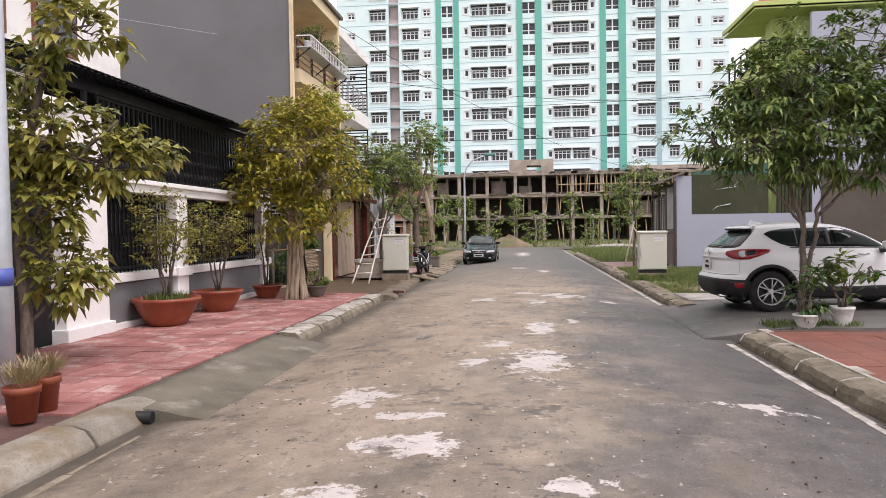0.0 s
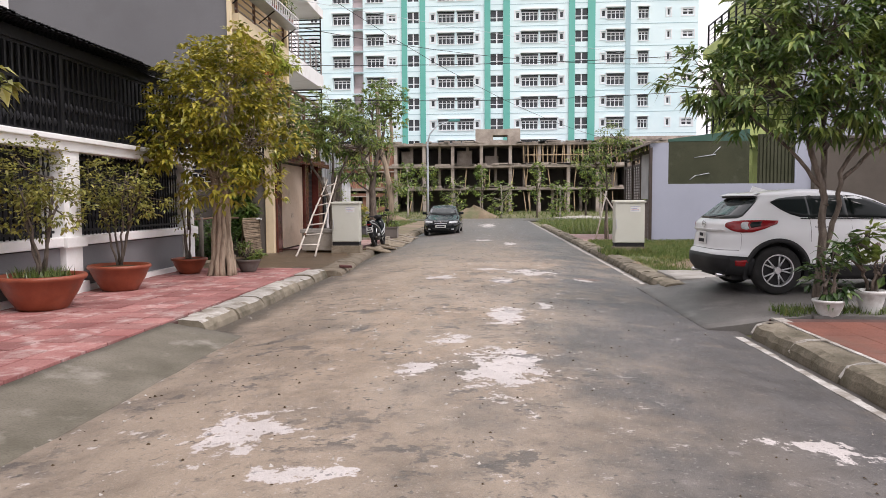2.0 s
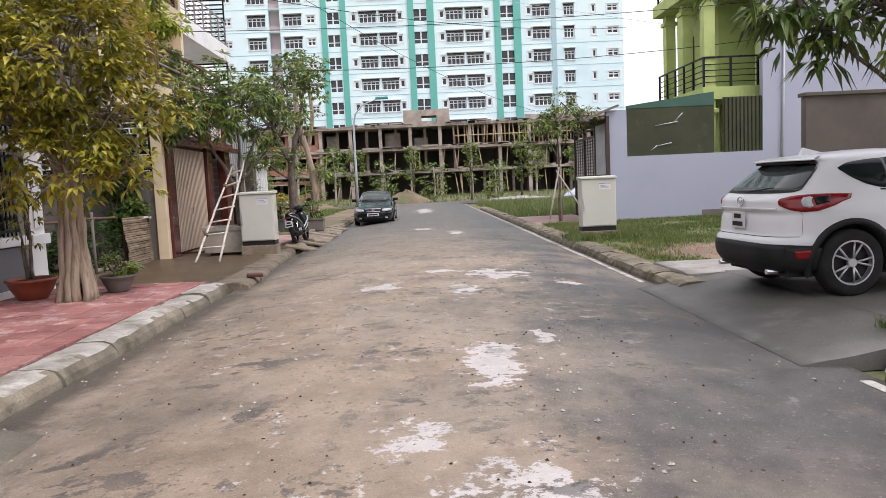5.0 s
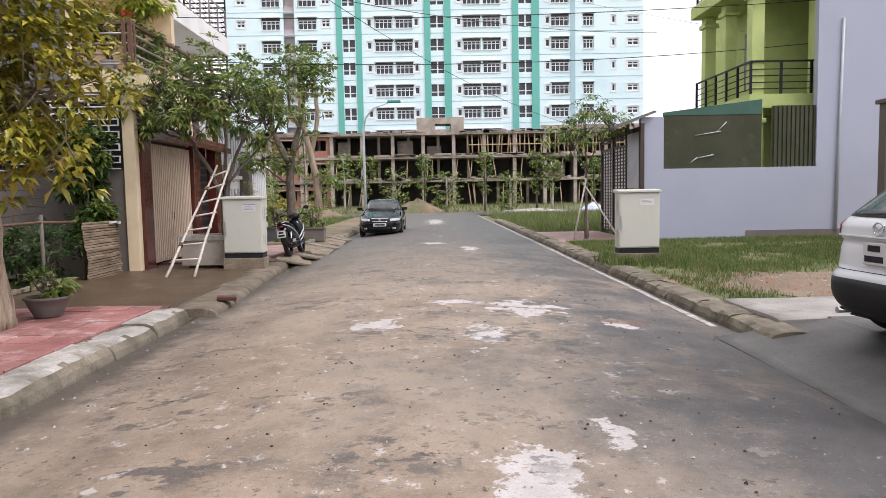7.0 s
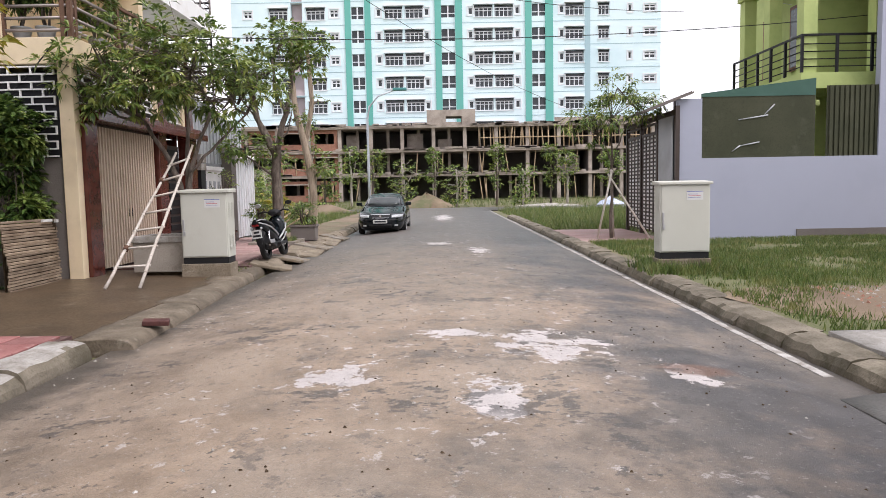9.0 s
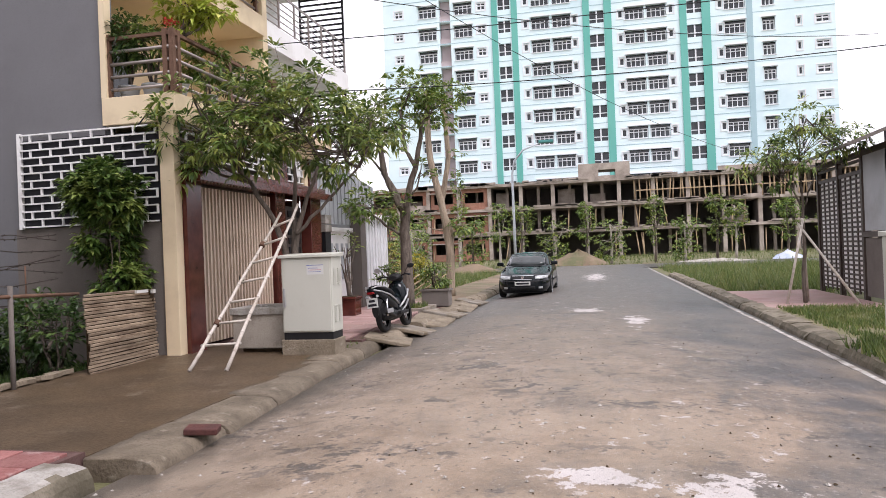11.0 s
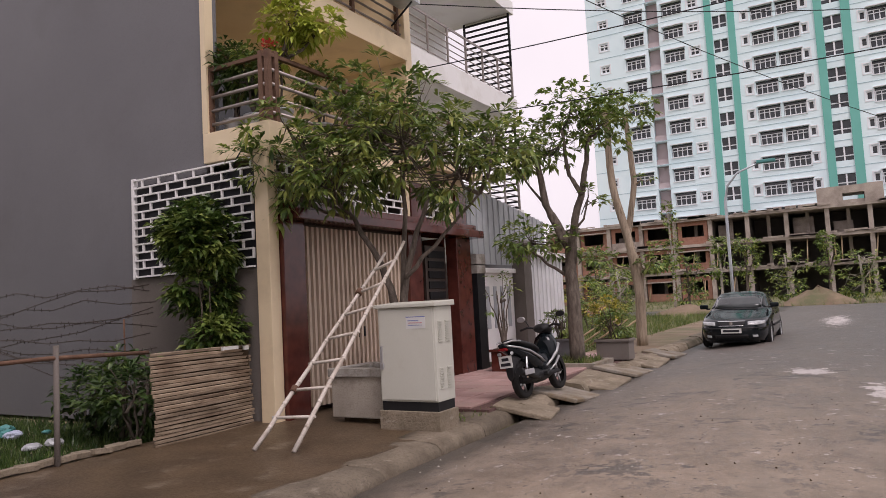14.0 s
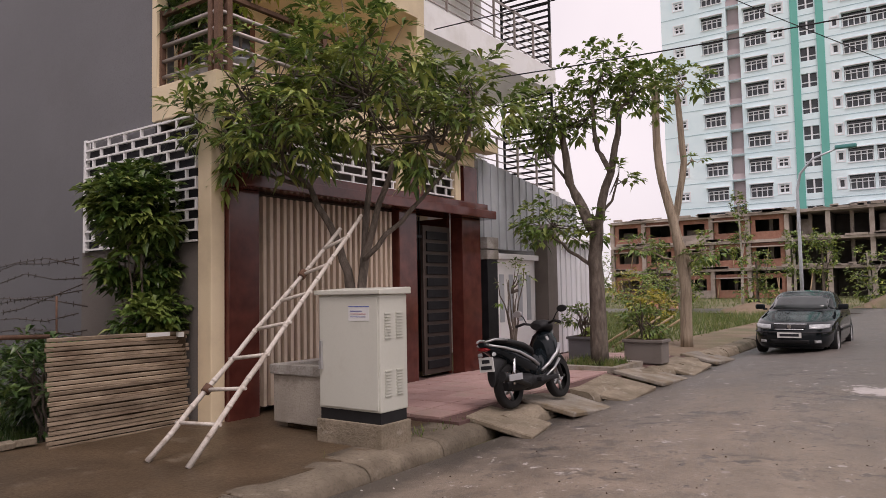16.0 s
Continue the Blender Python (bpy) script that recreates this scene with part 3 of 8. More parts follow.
def ramp(x0, x1, y0, y1, z0, z1):
    """A sloped apron: z0 at x0, z1 at x1, with a slightly uneven top."""
    bm = bmesh.new()
    n, k = 8, 12
    top = [[bm.verts.new((x0 + (x1 - x0) * i / n, y0 + (y1 - y0) * j / k, z0 + (z1 - z0) * i / n + 0.012 * noise.noise((i * 0.7, j * 0.6, y0)))) for i in range(n + 1)] for j in range(k + 1)]
    for a, b in zip(top, top[1:]):
        for i in range(n):
            bm.faces.new((a[i], a[i + 1], b[i + 1], b[i])).smooth = True
    for a, b in zip(top, top[1:]):
        for i in (0, n):
            lo = [bm.verts.new((v.co.x, v.co.y, -0.05)) for v in (a[i], b[i])]
            bm.faces.new((a[i], b[i], lo[1], lo[0]))
    for row in (top[0], top[-1]):
        lo = [bm.verts.new((v.co.x, v.co.y, -0.05)) for v in row]
        for i in range(n):
            bm.faces.new((row[i], row[i + 1], lo[i + 1], lo[i]))
    return bm


structure("driveway_apron", ramp(-2.75, -3.615, 5.75, 9.75, 0.016, 0.166), CONCRETE, "cracked concrete ramp from road to red paving")
structure("driveway", ramp(2.5, 3.7, 10.4, 14.4, 0.016, 0.18), WET_CONCRETE, "concrete ramp to the parked car")
structure("parking_slab", boxes((3.7, 14, 10.35, 14.5, -0.05, 0.18)), WET_CONCRETE, "stained concrete parking slab")


def kerb_mesh(length, side, mat):
    """A kerb stone with a sloped, rounded face; side +1 faces +x."""
    prof = [(-0.02, -0.05), (-0.02, 0.168), (0.17, 0.165), (0.28, 0.135), (0.36, 0.03), (0.37, -0.05)]
    bm = bmesh.new()
    ends = [[bm.verts.new((side * x, y, z + 0.004 * random.uniform(-1, 1))) for x, z in prof] for y in (0.008, length - 0.008)]
    for i in range(len(prof)):
        j = (i + 1) % len(prof)
        bm.faces.new((ends[0][i], ends[0][j], ends[1][j], ends[1][i]))
    bm.faces.new(ends[0][::-1]), bm.faces.new(ends[1])
    bmesh.ops.bevel(bm, geom=list(bm.edges), offset=0.008, segments=1, affect="EDGES")
    return mesh_of("kerb_stone", bm, mat)


def low_kerb(seed):
    """A broad, low kerb slab with a worn rounded lip."""
    prof = [(-0.03, -0.05), (-0.03, 0.122), (0.12, 0.126), (0.28, 0.124), (0.4, 0.116), (0.48, 0.096), (0.525, 0.055), (0.54, 0.0), (0.545, -0.05)]
    bm = bmesh.new()
    rows = []
    for y in (0.006, 0.02, 0.15, 0.28, 0.41, 0.55, 0.68, 0.82, 0.97, 1.07, 1.084):
        end = 0.012 if y < 0.01 or y > 1.08 else 0.0
        rows.append([bm.verts.new((x + (0.022 * noise.noise((x * 5, y * 4 + seed, 1)) if x > 0.3 else 0), y, z - end + (0.009 * noise.noise((x * 6, y * 5 + seed, 4)) if z > 0.03 else 0))) for x, z in prof])
    for a, b in zip(rows, rows[1:]):
        for i in range(len(prof) - 1):
            bm.faces.new((a[i], a[i + 1], b[i + 1], b[i])).smooth = True
    bm.faces.new(rows[0][::-1]), bm.faces.new(rows[-1])
    return mesh_of("kerb_stone", bm, WORN_KERB)


def broken_kerb(seed, mat=None, face=None, rough=1.0):
    """A kerb stone worn round and crumbled along its face."""
    prof = [(-0.03, -0.05), (-0.03, 0.156), (0.06, 0.16), (0.15, 0.158), (0.23, 0.152), (0.3, 0.13), (0.345, 0.07), (0.36, 0.01), (0.365, -0.05)]
    bm = bmesh.new()
    rows = []
    for k in range(11):
        y = 0.1 * k
        rows.append([bm.verts.new((x + (0.05 * rough * noise.noise((x * 7, y * 4 + seed, 1)) if x > 0.1 else 0), y, z + (0.026 * rough * noise.noise((x * 8, y * 5 + seed, 4)) if z > 0 else 0))) for x, z in prof])
    for a, b in zip(rows, rows[1:]):
        for i in range(len(prof) - 1):
            bm.faces.new((a[i], a[i + 1], b[i + 1], b[i]))
    bm.faces.new(rows[0][::-1]), bm.faces.new(rows[-1])
    bm.normal_update()
    # near-level faces take mat, steeper ones take the face material
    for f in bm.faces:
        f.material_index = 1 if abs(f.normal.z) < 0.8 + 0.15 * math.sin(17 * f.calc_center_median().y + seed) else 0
    return mesh_of("kerb_stone", bm, [mat or CHIPPED, face or CHIPPED])


def joint_mesh():
    """A smear of pale mortar over the joint between two kerb stones."""
    prof = [(0.0, 0.166), (-0.17, 0.17), (-0.285, 0.138), (-0.35, 0.05)]
    bm = bmesh.new()
    rows = [[bm.verts.new((x, y + 0.012 * random.uniform(-1, 1), z + dz)) for x, z in prof] for y, dz in ((-0.014, -0.012), (-0.004, 0.004), (0.012, 0.004), (0.022, -0.012))]
    for a, b in zip(rows, rows[1:]):
        for i in range(3):
            bm.faces.new((a[i], b[i], b[i + 1], a[i + 1]))
    return mesh_of("joint", bm, KERB_PALE)


kj = joint_mesh()
structure("kerb_border", boxes((3.2, 3.33, -12, 10.3, 0.1, 0.168)), KERB_PALE, "pale mortar strip between kerb and terracotta paving")
kerb_left = thing("kerb_left", "weathered concrete kerb stones along the road", "kerb", (0, 0, 0), 0, "", "structure")
kerb_right = thing("kerb_right", "mossy concrete kerb stones with pale joints", "kerb", (0, 0, 0), 0, "", "structure")
kl, km = kerb_mesh(1.0, 1, KERB), kerb_mesh(1.0, 1, KERB_MOSS)
kb = [broken_kerb(3.1 * k) for k in range(4)]
kpb = [broken_kerb(1.7 + 2.3 * k, KERB_PALE, KERB_BROWN, 0.6) for k in range(3)]
krb = [broken_kerb(0.9 + 2.9 * k, KERB_BROWN, KERB_MOSS, 0.8) for k in range(3)]
for k in range(6):
    piece("kerb_stone", low_kerb(1.3 * k), kerb_left, (-3.56 - 0.065 * 1.09 * k + random.uniform(-0.012, 0.012), 16.3 + 1.09 * k, random.uniform(-0.016, -0.004)), 0.065 + random.uniform(-0.01, 0.01), (random.uniform(-0.005, 0.005), random.uniform(-0.01, 0.01)))
for i in range(-4, 46):
    if not (5.6 < i + 0.5 < 9.8 or 16 < i + 0.5 < 23 or i in (24, 26)):
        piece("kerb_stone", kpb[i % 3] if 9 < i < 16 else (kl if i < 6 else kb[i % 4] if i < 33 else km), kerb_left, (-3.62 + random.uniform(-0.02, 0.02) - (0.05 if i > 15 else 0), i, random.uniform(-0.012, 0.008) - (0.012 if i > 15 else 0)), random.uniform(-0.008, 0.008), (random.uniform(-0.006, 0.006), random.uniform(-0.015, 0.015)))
    if -2 < i < 11:
        piece("joint", kj, kerb_right, (3.217, i - 0.012, 0.004), random.uniform(-0.06, 0.06))
    if not (10.3 < i + 0.5 < 14.4) and i < 44:
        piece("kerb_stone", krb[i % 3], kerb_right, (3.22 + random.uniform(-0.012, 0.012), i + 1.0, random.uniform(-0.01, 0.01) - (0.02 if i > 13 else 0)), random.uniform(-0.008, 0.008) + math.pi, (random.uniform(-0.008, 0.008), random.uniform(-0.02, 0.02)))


# ---- row house with balconies ----
HX, FX = -7.15, -5.95


def cream_house():
    h = thing("row_house", "cream three-storey row house with grey side wall", "house", (0, 0, 0))
    part("side_wall", boxes((-21, HX, 21.25, 21.5, 0, 3.5), (-21, HX, 21.25, 21.5, 3.5, 9.75)), GREY_WALL, h, "plain grey rendered side wall")
    part("core_wall", boxes((-21, -8.7, 21.5, 26.2, 0, 9.6)), CREAM, h)
    part("corner_pier", boxes((HX + 0.002, HX + 0.1, 21.2, 21.34, 3.96, 9.6)), CREAM, h)
    part("party_wall", boxes((-21, HX + 0.2, 26.2, 26.42, 0, 9.62)), CREAM, h)
    part("balcony_slab", bevel_all(boxes((HX + 0.003, FX + 0.02, 21.2, 26.4, 3.55, 3.96)), 0.01), CREAM, h)
    part("balcony_floor", boxes((-8.7, HX, 21.51, 26.19, 3.6, 3.95)), CREAM, h)
    for z0, z1 in ((6.3, 6.72), (9.25, 9.62)):
        part("floor_slab", boxes((-8.7, HX, 21.5, 26.2, z0, z1 - 0.12), (HX, HX + 0.24, 21.5, 26.2, z0 + 0.0, z1)), CREAM, h)
    part("roof_coping", bevel_all(boxes((-21, HX + 0.36, 21.15, 26.45, 9.62, 9.75)), 0.02), BROWN_WALL, h)
    for z0 in (3.92, 6.72):
        d = part("balcony_door", boxes((-8.7, -8.64, 22.6, 24.0, z0 - 0.1, z0 + 2.1)), DOOR_WOOD, h)
        part("door_panel", boxes((-8.64, -8.62, 22.72, 23.25, z0 + 0.2, z0 + 1.9), (-8.64, -8.62, 23.35, 23.88, z0 + 0.2, z0 + 1.9)), WIN_DARK, d)
    # balcony railings
    z0 = 3.96
    r = part("balcony_rail", boxes((HX + 0.05, FX, 21.24, 21.3, z0 + 0.86, z0 + 0.91), (FX - 0.06, FX, 21.3, 26.35, z0 + 0.86, z0 + 0.91)), RUST, h, "brown balcony handrail")
    for k in range(4):
        z = z0 + 0.12 + 0.19 * k
        bm = bmesh.new()
        rod(bm, (HX + 0.05, 21.27, z), (FX - 0.03, 21.27, z), 0.026)
        part("rail_bar", bm, STEEL, r)
        bm = bmesh.new()
        rod(bm, (FX - 0.03, 21.27, z), (FX - 0.03, 26.35, z), 0.026)
        part("rail_bar", bm, STEEL, r)
    for x, y in ((HX + 0.1, 21.27), (FX - 0.14, 21.27), (FX - 0.03, 21.27), (FX - 0.03, 21.4), (FX - 0.03, 22.9), (FX - 0.03, 24.6), (FX - 0.03, 26.3)):
        part("rail_post", boxes((x - 0.035, x + 0.035, y - 0.035, y + 0.035, z0 - 0.02, z0 + 0.95)), RUST, r)
    z0 = 6.72
    r = part("balcony_rail", boxes((HX + 0.09, HX + 0.15, 21.52, 26.18, z0 + 0.9, z0 + 0.95)), RUST, h, "brown balcony handrail")
    for k in range(4):
        bm = bmesh.new()
        rod(bm, (HX + 0.12, 21.52, z0 + 0.14 + 0.19 * k), (HX + 0.12, 26.18, z0 + 0.14 + 0.19 * k), 0.022)
        part("rail_bar", bm, STEEL, r)
    for y in (21.62, 23.1, 24.6, 26.05):
        part("rail_post", boxes((HX + 0.085, HX + 0.155, y - 0.035, y + 0.035, z0 - 0.02, z0 + 0.97)), RUST, r)
    # ledge planter on the top balcony
    pl = part("planter_tray", boxes((HX + 0.2, HX + 0.66, 21.3, 26.1, 7.32, 7.35)), GALV, h, "galvanised planter tray on brackets")
    for k in range(25):
        y = 21.32 + k * 0.198
        part("tray_bar", boxes((HX + 0.64, HX + 0.66, y, y + 0.02, 7.35, 7.66)), WHITE_PAINT, pl)
    part("tray_rim", boxes((HX + 0.63, HX + 0.67, 21.3, 26.1, 7.66, 7.69), (HX + 0.2, HX + 0.63, 21.28, 21.31, 7.66, 7.69)), WHITE_PAINT, pl)
    for y in (21.4, 23.6, 25.9):
        bm = bmesh.new()
        rod(bm, (HX + 0.1, y, 6.95), (HX + 0.6, y, 7.32), 0.02)
        part("bracket", bm, BLACK_METAL, pl)
    return h


cream_house()


def white_house():
    h = thing("terrace_house", "white three-storey house with slatted balcony screens", "house", (0, 0, 0))
    part("core_wall", boxes((-21, -9.2, 26.42, 31.8, 0, 9.3)), WHITE_PAINT, h)
    part("end_wall", boxes((-21, -9.2, 31.8, 32.0, 0, 9.3)), WHITE_PAINT, h)
    for z0, z1 in ((3.4, 3.8), (6.25, 6.8)):
        part("balcony_slab", boxes((-9.2, HX + 0.1, 26.42, 31.9, z0, z1)), WHITE_PAINT, h)
    part("roof_slab", boxes((-21, HX + 0.1, 26.42, 32.0, 9.2, 9.55)), WHITE_PAINT, h)
    for z0 in (3.8, 6.8):
        w = part("balcony_window", boxes((-9.2, -9.15, 28.4, 29.5, z0 + 0.1, z0 + 2.1)), WIN_WHITE, h)
        for k in range(2):
            part("pane", boxes((-9.15, -9.13, 28.46 + k * 0.52, 28.92 + k * 0.52, z0 + 0.18, z0 + 2.0)), WIN_DARK, w)
        s = part("slatted_screen", boxes((-8.5, HX + 0.05, 31.78, 31.83, z0 + 2.4, z0 + 2.45)), BLACK_METAL, h, "dark horizontal slat screen")
        part("post", boxes((-8.5, -8.45, 31.78, 31.83, z0, z0 + 2.4)), BLACK_METAL, s)
        part("post", boxes((HX, HX + 0.05, 31.78, 31.83, z0, z0 + 2.4)), BLACK_METAL, s)
        for k in range(15):
            part("slat", boxes((-8.45, HX, 31.79, 31.82, z0 + 0.05 + 0.16 * k, z0 + 0.10 + 0.16 * k)), BLACK_METAL, s)
        r = part("balcony_rail", boxes((HX + 0.02, HX + 0.06, 26.45, 31.8, z0 + 0.86, z0 + 0.9)), STEEL, h)
        for k in range(5):
            bm = bmesh.new()
            rod(bm, (HX + 0.04, 26.45, z0 + 0.08 + 0.15 * k), (HX + 0.04, 31.8, z0 + 0.08 + 0.15 * k), 0.014, seg=6)
            part("rail_bar", bm, STEEL, r)
        for k in range(7):
            part("rail_post", boxes((HX + 0.02, HX + 0.06, 26.48 + k * 0.88, 26.52 + k * 0.88, z0, z0 + 0.88)), STEEL, r)
    return h


white_house()


# ---- ground-floor front of the cream house: lattice screens, granite posts, folding shutter, door ----


def lattice(parent, along, fixed, a0, a1, z0, z1, cell=(0.30, 0.1)):
    """A white brick-pattern grille. along 'x' runs in x at y=fixed, 'y' in y at x=fixed."""
    bm = bmesh.new()
    t = 0.018

    def bar(p0, p1, q0, q1):
        if along == "x":
            box(bm, p0, p1, fixed - t, fixed + t, q0, q1)
        else:
            box(bm, fixed - t, fixed + t, p0, p1, q0, q1)
    rows = int((z1 - z0) / cell[1])
    ch = (z1 - z0) / rows
    for r in range(rows + 1):
        bar(a0, a1, z0 + r * ch - 0.011, z0 + r * ch + 0.011)
    for r in range(rows):
        p = a0 + (cell[0] * 0.5 if r % 2 else 0.0)
        while p <= a1:
            bar(p - 0.011, p + 0.011, z0 + r * ch + 0.011, z0 + (r + 1) * ch - 0.011)
            p += cell[0]
    return part("brick_pattern_grille", bm, WHITE_PAINT, parent, "white brick-pattern grille")


def front_wall():
    f = thing("house_front_wall", "cream and red-brown granite street front with shutter", "gate wall", (0, 0, 0))
    part("side_base", boxes((-8.75, -6.2, 21.22, 21.248, 0, 2.07)), BROWN_WALL, f)
    # near-black sheet stands for the shade in the lattice openings
    part("screen_shade", boxes((-8.6, -6.22, 21.235, 21.248, 2.07, 3.42)), INK_AND_SHADE, f)
    lattice(f, "x", 21.19, -8.6, -6.25, 2.09, 3.5, (0.36, 0.117))
    part("screen_edge", boxes((-8.66, -8.6, 21.18, 21.246, 2.06, 3.53)), WHITE_PAINT, f)
    part("cream_pier", bevel_all(boxes((-6.18, FX, 21.15, 21.33, 0.1, 3.545)), 0.012), CREAM, f)
    part("eave", bevel_all(boxes((FX + 0.03, FX + 0.28, 24.3, 26.75, 3.8, 3.95)), 0.015), CREAM, f)
    part("granite_post", bevel_all(boxes((-6.1, FX + 0.06, 21.34, 21.76, 0.1, 2.66)), 0.01), BROWN_STONE, f)
    part("granite_post", bevel_all(boxes((-6.1, FX + 0.06, 24.3, 24.72, 0.1, 2.66)), 0.01), BROWN_STONE, f)
    part("granite_post", bevel_all(boxes((-6.1, FX + 0.08, 25.9, 26.45, 0.1, 2.66)), 0.01), BROWN_STONE, f)
    part("granite_lintel", bevel_all(boxes((-6.2, FX + 0.3, 21.34, 26.62, 2.66, 2.8), (-6.1, FX + 0.16, 21.34, 26.58, 2.803, 2.92)), 0.012), BROWN_STONE, f)
    part("granite_frieze", boxes((-6.12, FX, 24.55, 25.0, 2.92, 3.545), (-6.12, FX, 26.1, 26.5, 2.92, 3.545)), BROWN_STONE, f)
    # dark sheet stands for the shaded depth behind the upper grilles
    part("gap_shade", boxes((-6.6, -6.5, 21.6, 26.5, 2.92, 3.545)), SHADED_INSIDE, f)
    lattice(f, "y", FX - 0.05, 21.36, 24.36, 2.96, 3.53, (0.42, 0.105))
    lattice(f, "y", FX - 0.05, 25.05, 25.85, 3.0, 3.55, (0.3, 0.11))
    part("grille_frame", boxes((FX - 0.09, FX, 25.85, 26.0, 2.92, 3.545), (FX - 0.09, FX, 24.38, 24.5, 2.92, 3.545)), CREAM, f)
    # folding shutter of narrow vertical leaves
    # the dark brown board stands for the shade in gaps between leaves
    s = part("folding_shutter", boxes((-6.08, -6.06, 21.76, 24.3, 0.17, 2.66)), DARK_BROWN_METAL, f, "beige folding metal shutter, closed")
    for k in range(24):
        y = 21.78 + k * 0.1045
        bm = bmesh.new()
        for p in ((0.0, 0.047, 0.05), (0.059, 0.088, 0.0)):
            box(bm, -6.06, -6.02 + p[2], y + p[0], y + p[1], 0.19, 2.62)
        part("shutter_leaf", bm, SHUTTER, s)
    part("shutter_handle", boxes((-5.99, -5.97, 22.95, 22.98, 1.05, 1.2), (-5.99, -5.97, 23.1, 23.13, 1.05, 1.2)), BLACK_METAL, s)
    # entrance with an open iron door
    # entry wall toned dark for the shade inside the doorway
    part("entry_wall", boxes((-7.6, -7.5, 24.7, 25.9, 0.15, 2.66)), SHADED_INSIDE, f)
    part("entry_side", boxes((-7.5, -6.12, 25.83, 25.9, 0.15, 2.66)), BROWN_STONE, f)
    d = part("iron_door", boxes((-6.12, -6.07, 25.1, 25.82, 0.2, 2.5)), DARK_BROWN_METAL, f, "dark brown iron door leaf, ajar")
    for k in range(12):
        part("door_panel", bevel_all(boxes((-6.07, -6.045, 25.18, 25.74, 0.28 + k * 0.182, 0.41 + k * 0.182)), 0.008), BLACK_METAL, d)
    g = part("window_grille", boxes((-6.1, -6.07, 24.74, 25.08, 2.3, 2.34)), BLACK_METAL, f)
    for k in range(5):
        part("grille_bar", boxes((-6.095, -6.075, 24.78 + k * 0.06, 24.795 + k * 0.06, 1.95, 2.62)), BLACK_METAL, g)
    return f


front_wall()


def neighbour_front():
    f = thing("neighbour_front", "grey sheet and white panel street front", "gate wall", (0, 0, 0))
    up = part("upper_sheet", boxes((-6.07, -6.06, 26.62, 30.5, 2.2, 3.2)), GREY_SHEET, f, "grey corrugated sheet wall")
    for k in range(30):
        part("sheet_rib", boxes((-6.06, -6.0 + (0.025 if k % 2 else 0.0), 26.62 + k * 0.13, 26.75 + k * 0.13, 2.2, 3.75 - 0.016 * k)), GREY_SHEET, up)
    part("stone_post", boxes((-6.1, -5.85, 26.62, 26.95, 0.1, 2.0)), BLACK_METAL, f)
    part("post_cap", bevel_all(boxes((-6.12, -5.83, 26.6, 26.97, 2.0, 2.16)), 0.012), KERB_PALE, f)
    part("post_cap", bevel_all(boxes((-6.12, -5.83, 26.6, 26.97, 2.18, 2.38)), 0.012), KERB_PALE, f)
    g = part("white_gate_panel", bevel_all(boxes((-6.05, -5.98, 27.05, 28.55, 0.25, 2.02)), 0.01), WHITE_PAINT, f, "dirty white panelled gate leaf")
    # raised grey strips stand for the shade in the panel's recesses
    for k in range(4):
        part("recess_shade", boxes((-5.98, -5.965, 27.22 + k * 0.33, 27.36 + k * 0.33, 0.9, 1.75)), GREY_SHEET, g)
    part("gate_cap", bevel_all(boxes((-6.1, -5.9, 27.0, 28.58, 2.02, 2.12)), 0.012), WHITE_PAINT, f)
    part("dark_pillar", boxes((-6.0, -5.72, 28.6, 29.0, 0.1, 2.5)), BROWN_WALL, f)
    part("pillar_cap", bevel_all(boxes((-6.06, -5.66, 28.55, 29.05, 2.5, 2.72)), 0.012), KERB_PALE, f)
    sg = part("sheet_gate", boxes((-5.93, -5.92, 29.05, 31.2, 0.2, 2.4)), PALE_SHEET, f, "pale corrugated sheet gate")
    for k in range(18):
        part("sheet_rib", boxes((-5.92, -5.86 + (0.03 if k % 2 else 0), 29.05 + k * 0.12, 29.17 + k * 0.12, 0.2, 2.4)), PALE_SHEET, sg)
    part("gate_head", boxes((-6.1, -5.7, 29.06, 31.25, 2.4, 2.5)), WHITE_PAINT, f)
    es = part("end_sheet", boxes((-9.5, -5.86, 30.88, 30.93, 0.1, 2.5)), GREY_SHEET, f, "grey corrugated end sheet")
    for k in range(14):
        part("sheet_rib", bevel_all(boxes((-9.37 + k * 0.26, -9.24 + k * 0.26, 30.93, 30.95, 0.1, 2.5)), 0.008, 1), GREY_SHEET, es)
    return f


neighbour_front()


# ---- white walled villa with black grilles ----
VX = -6.25


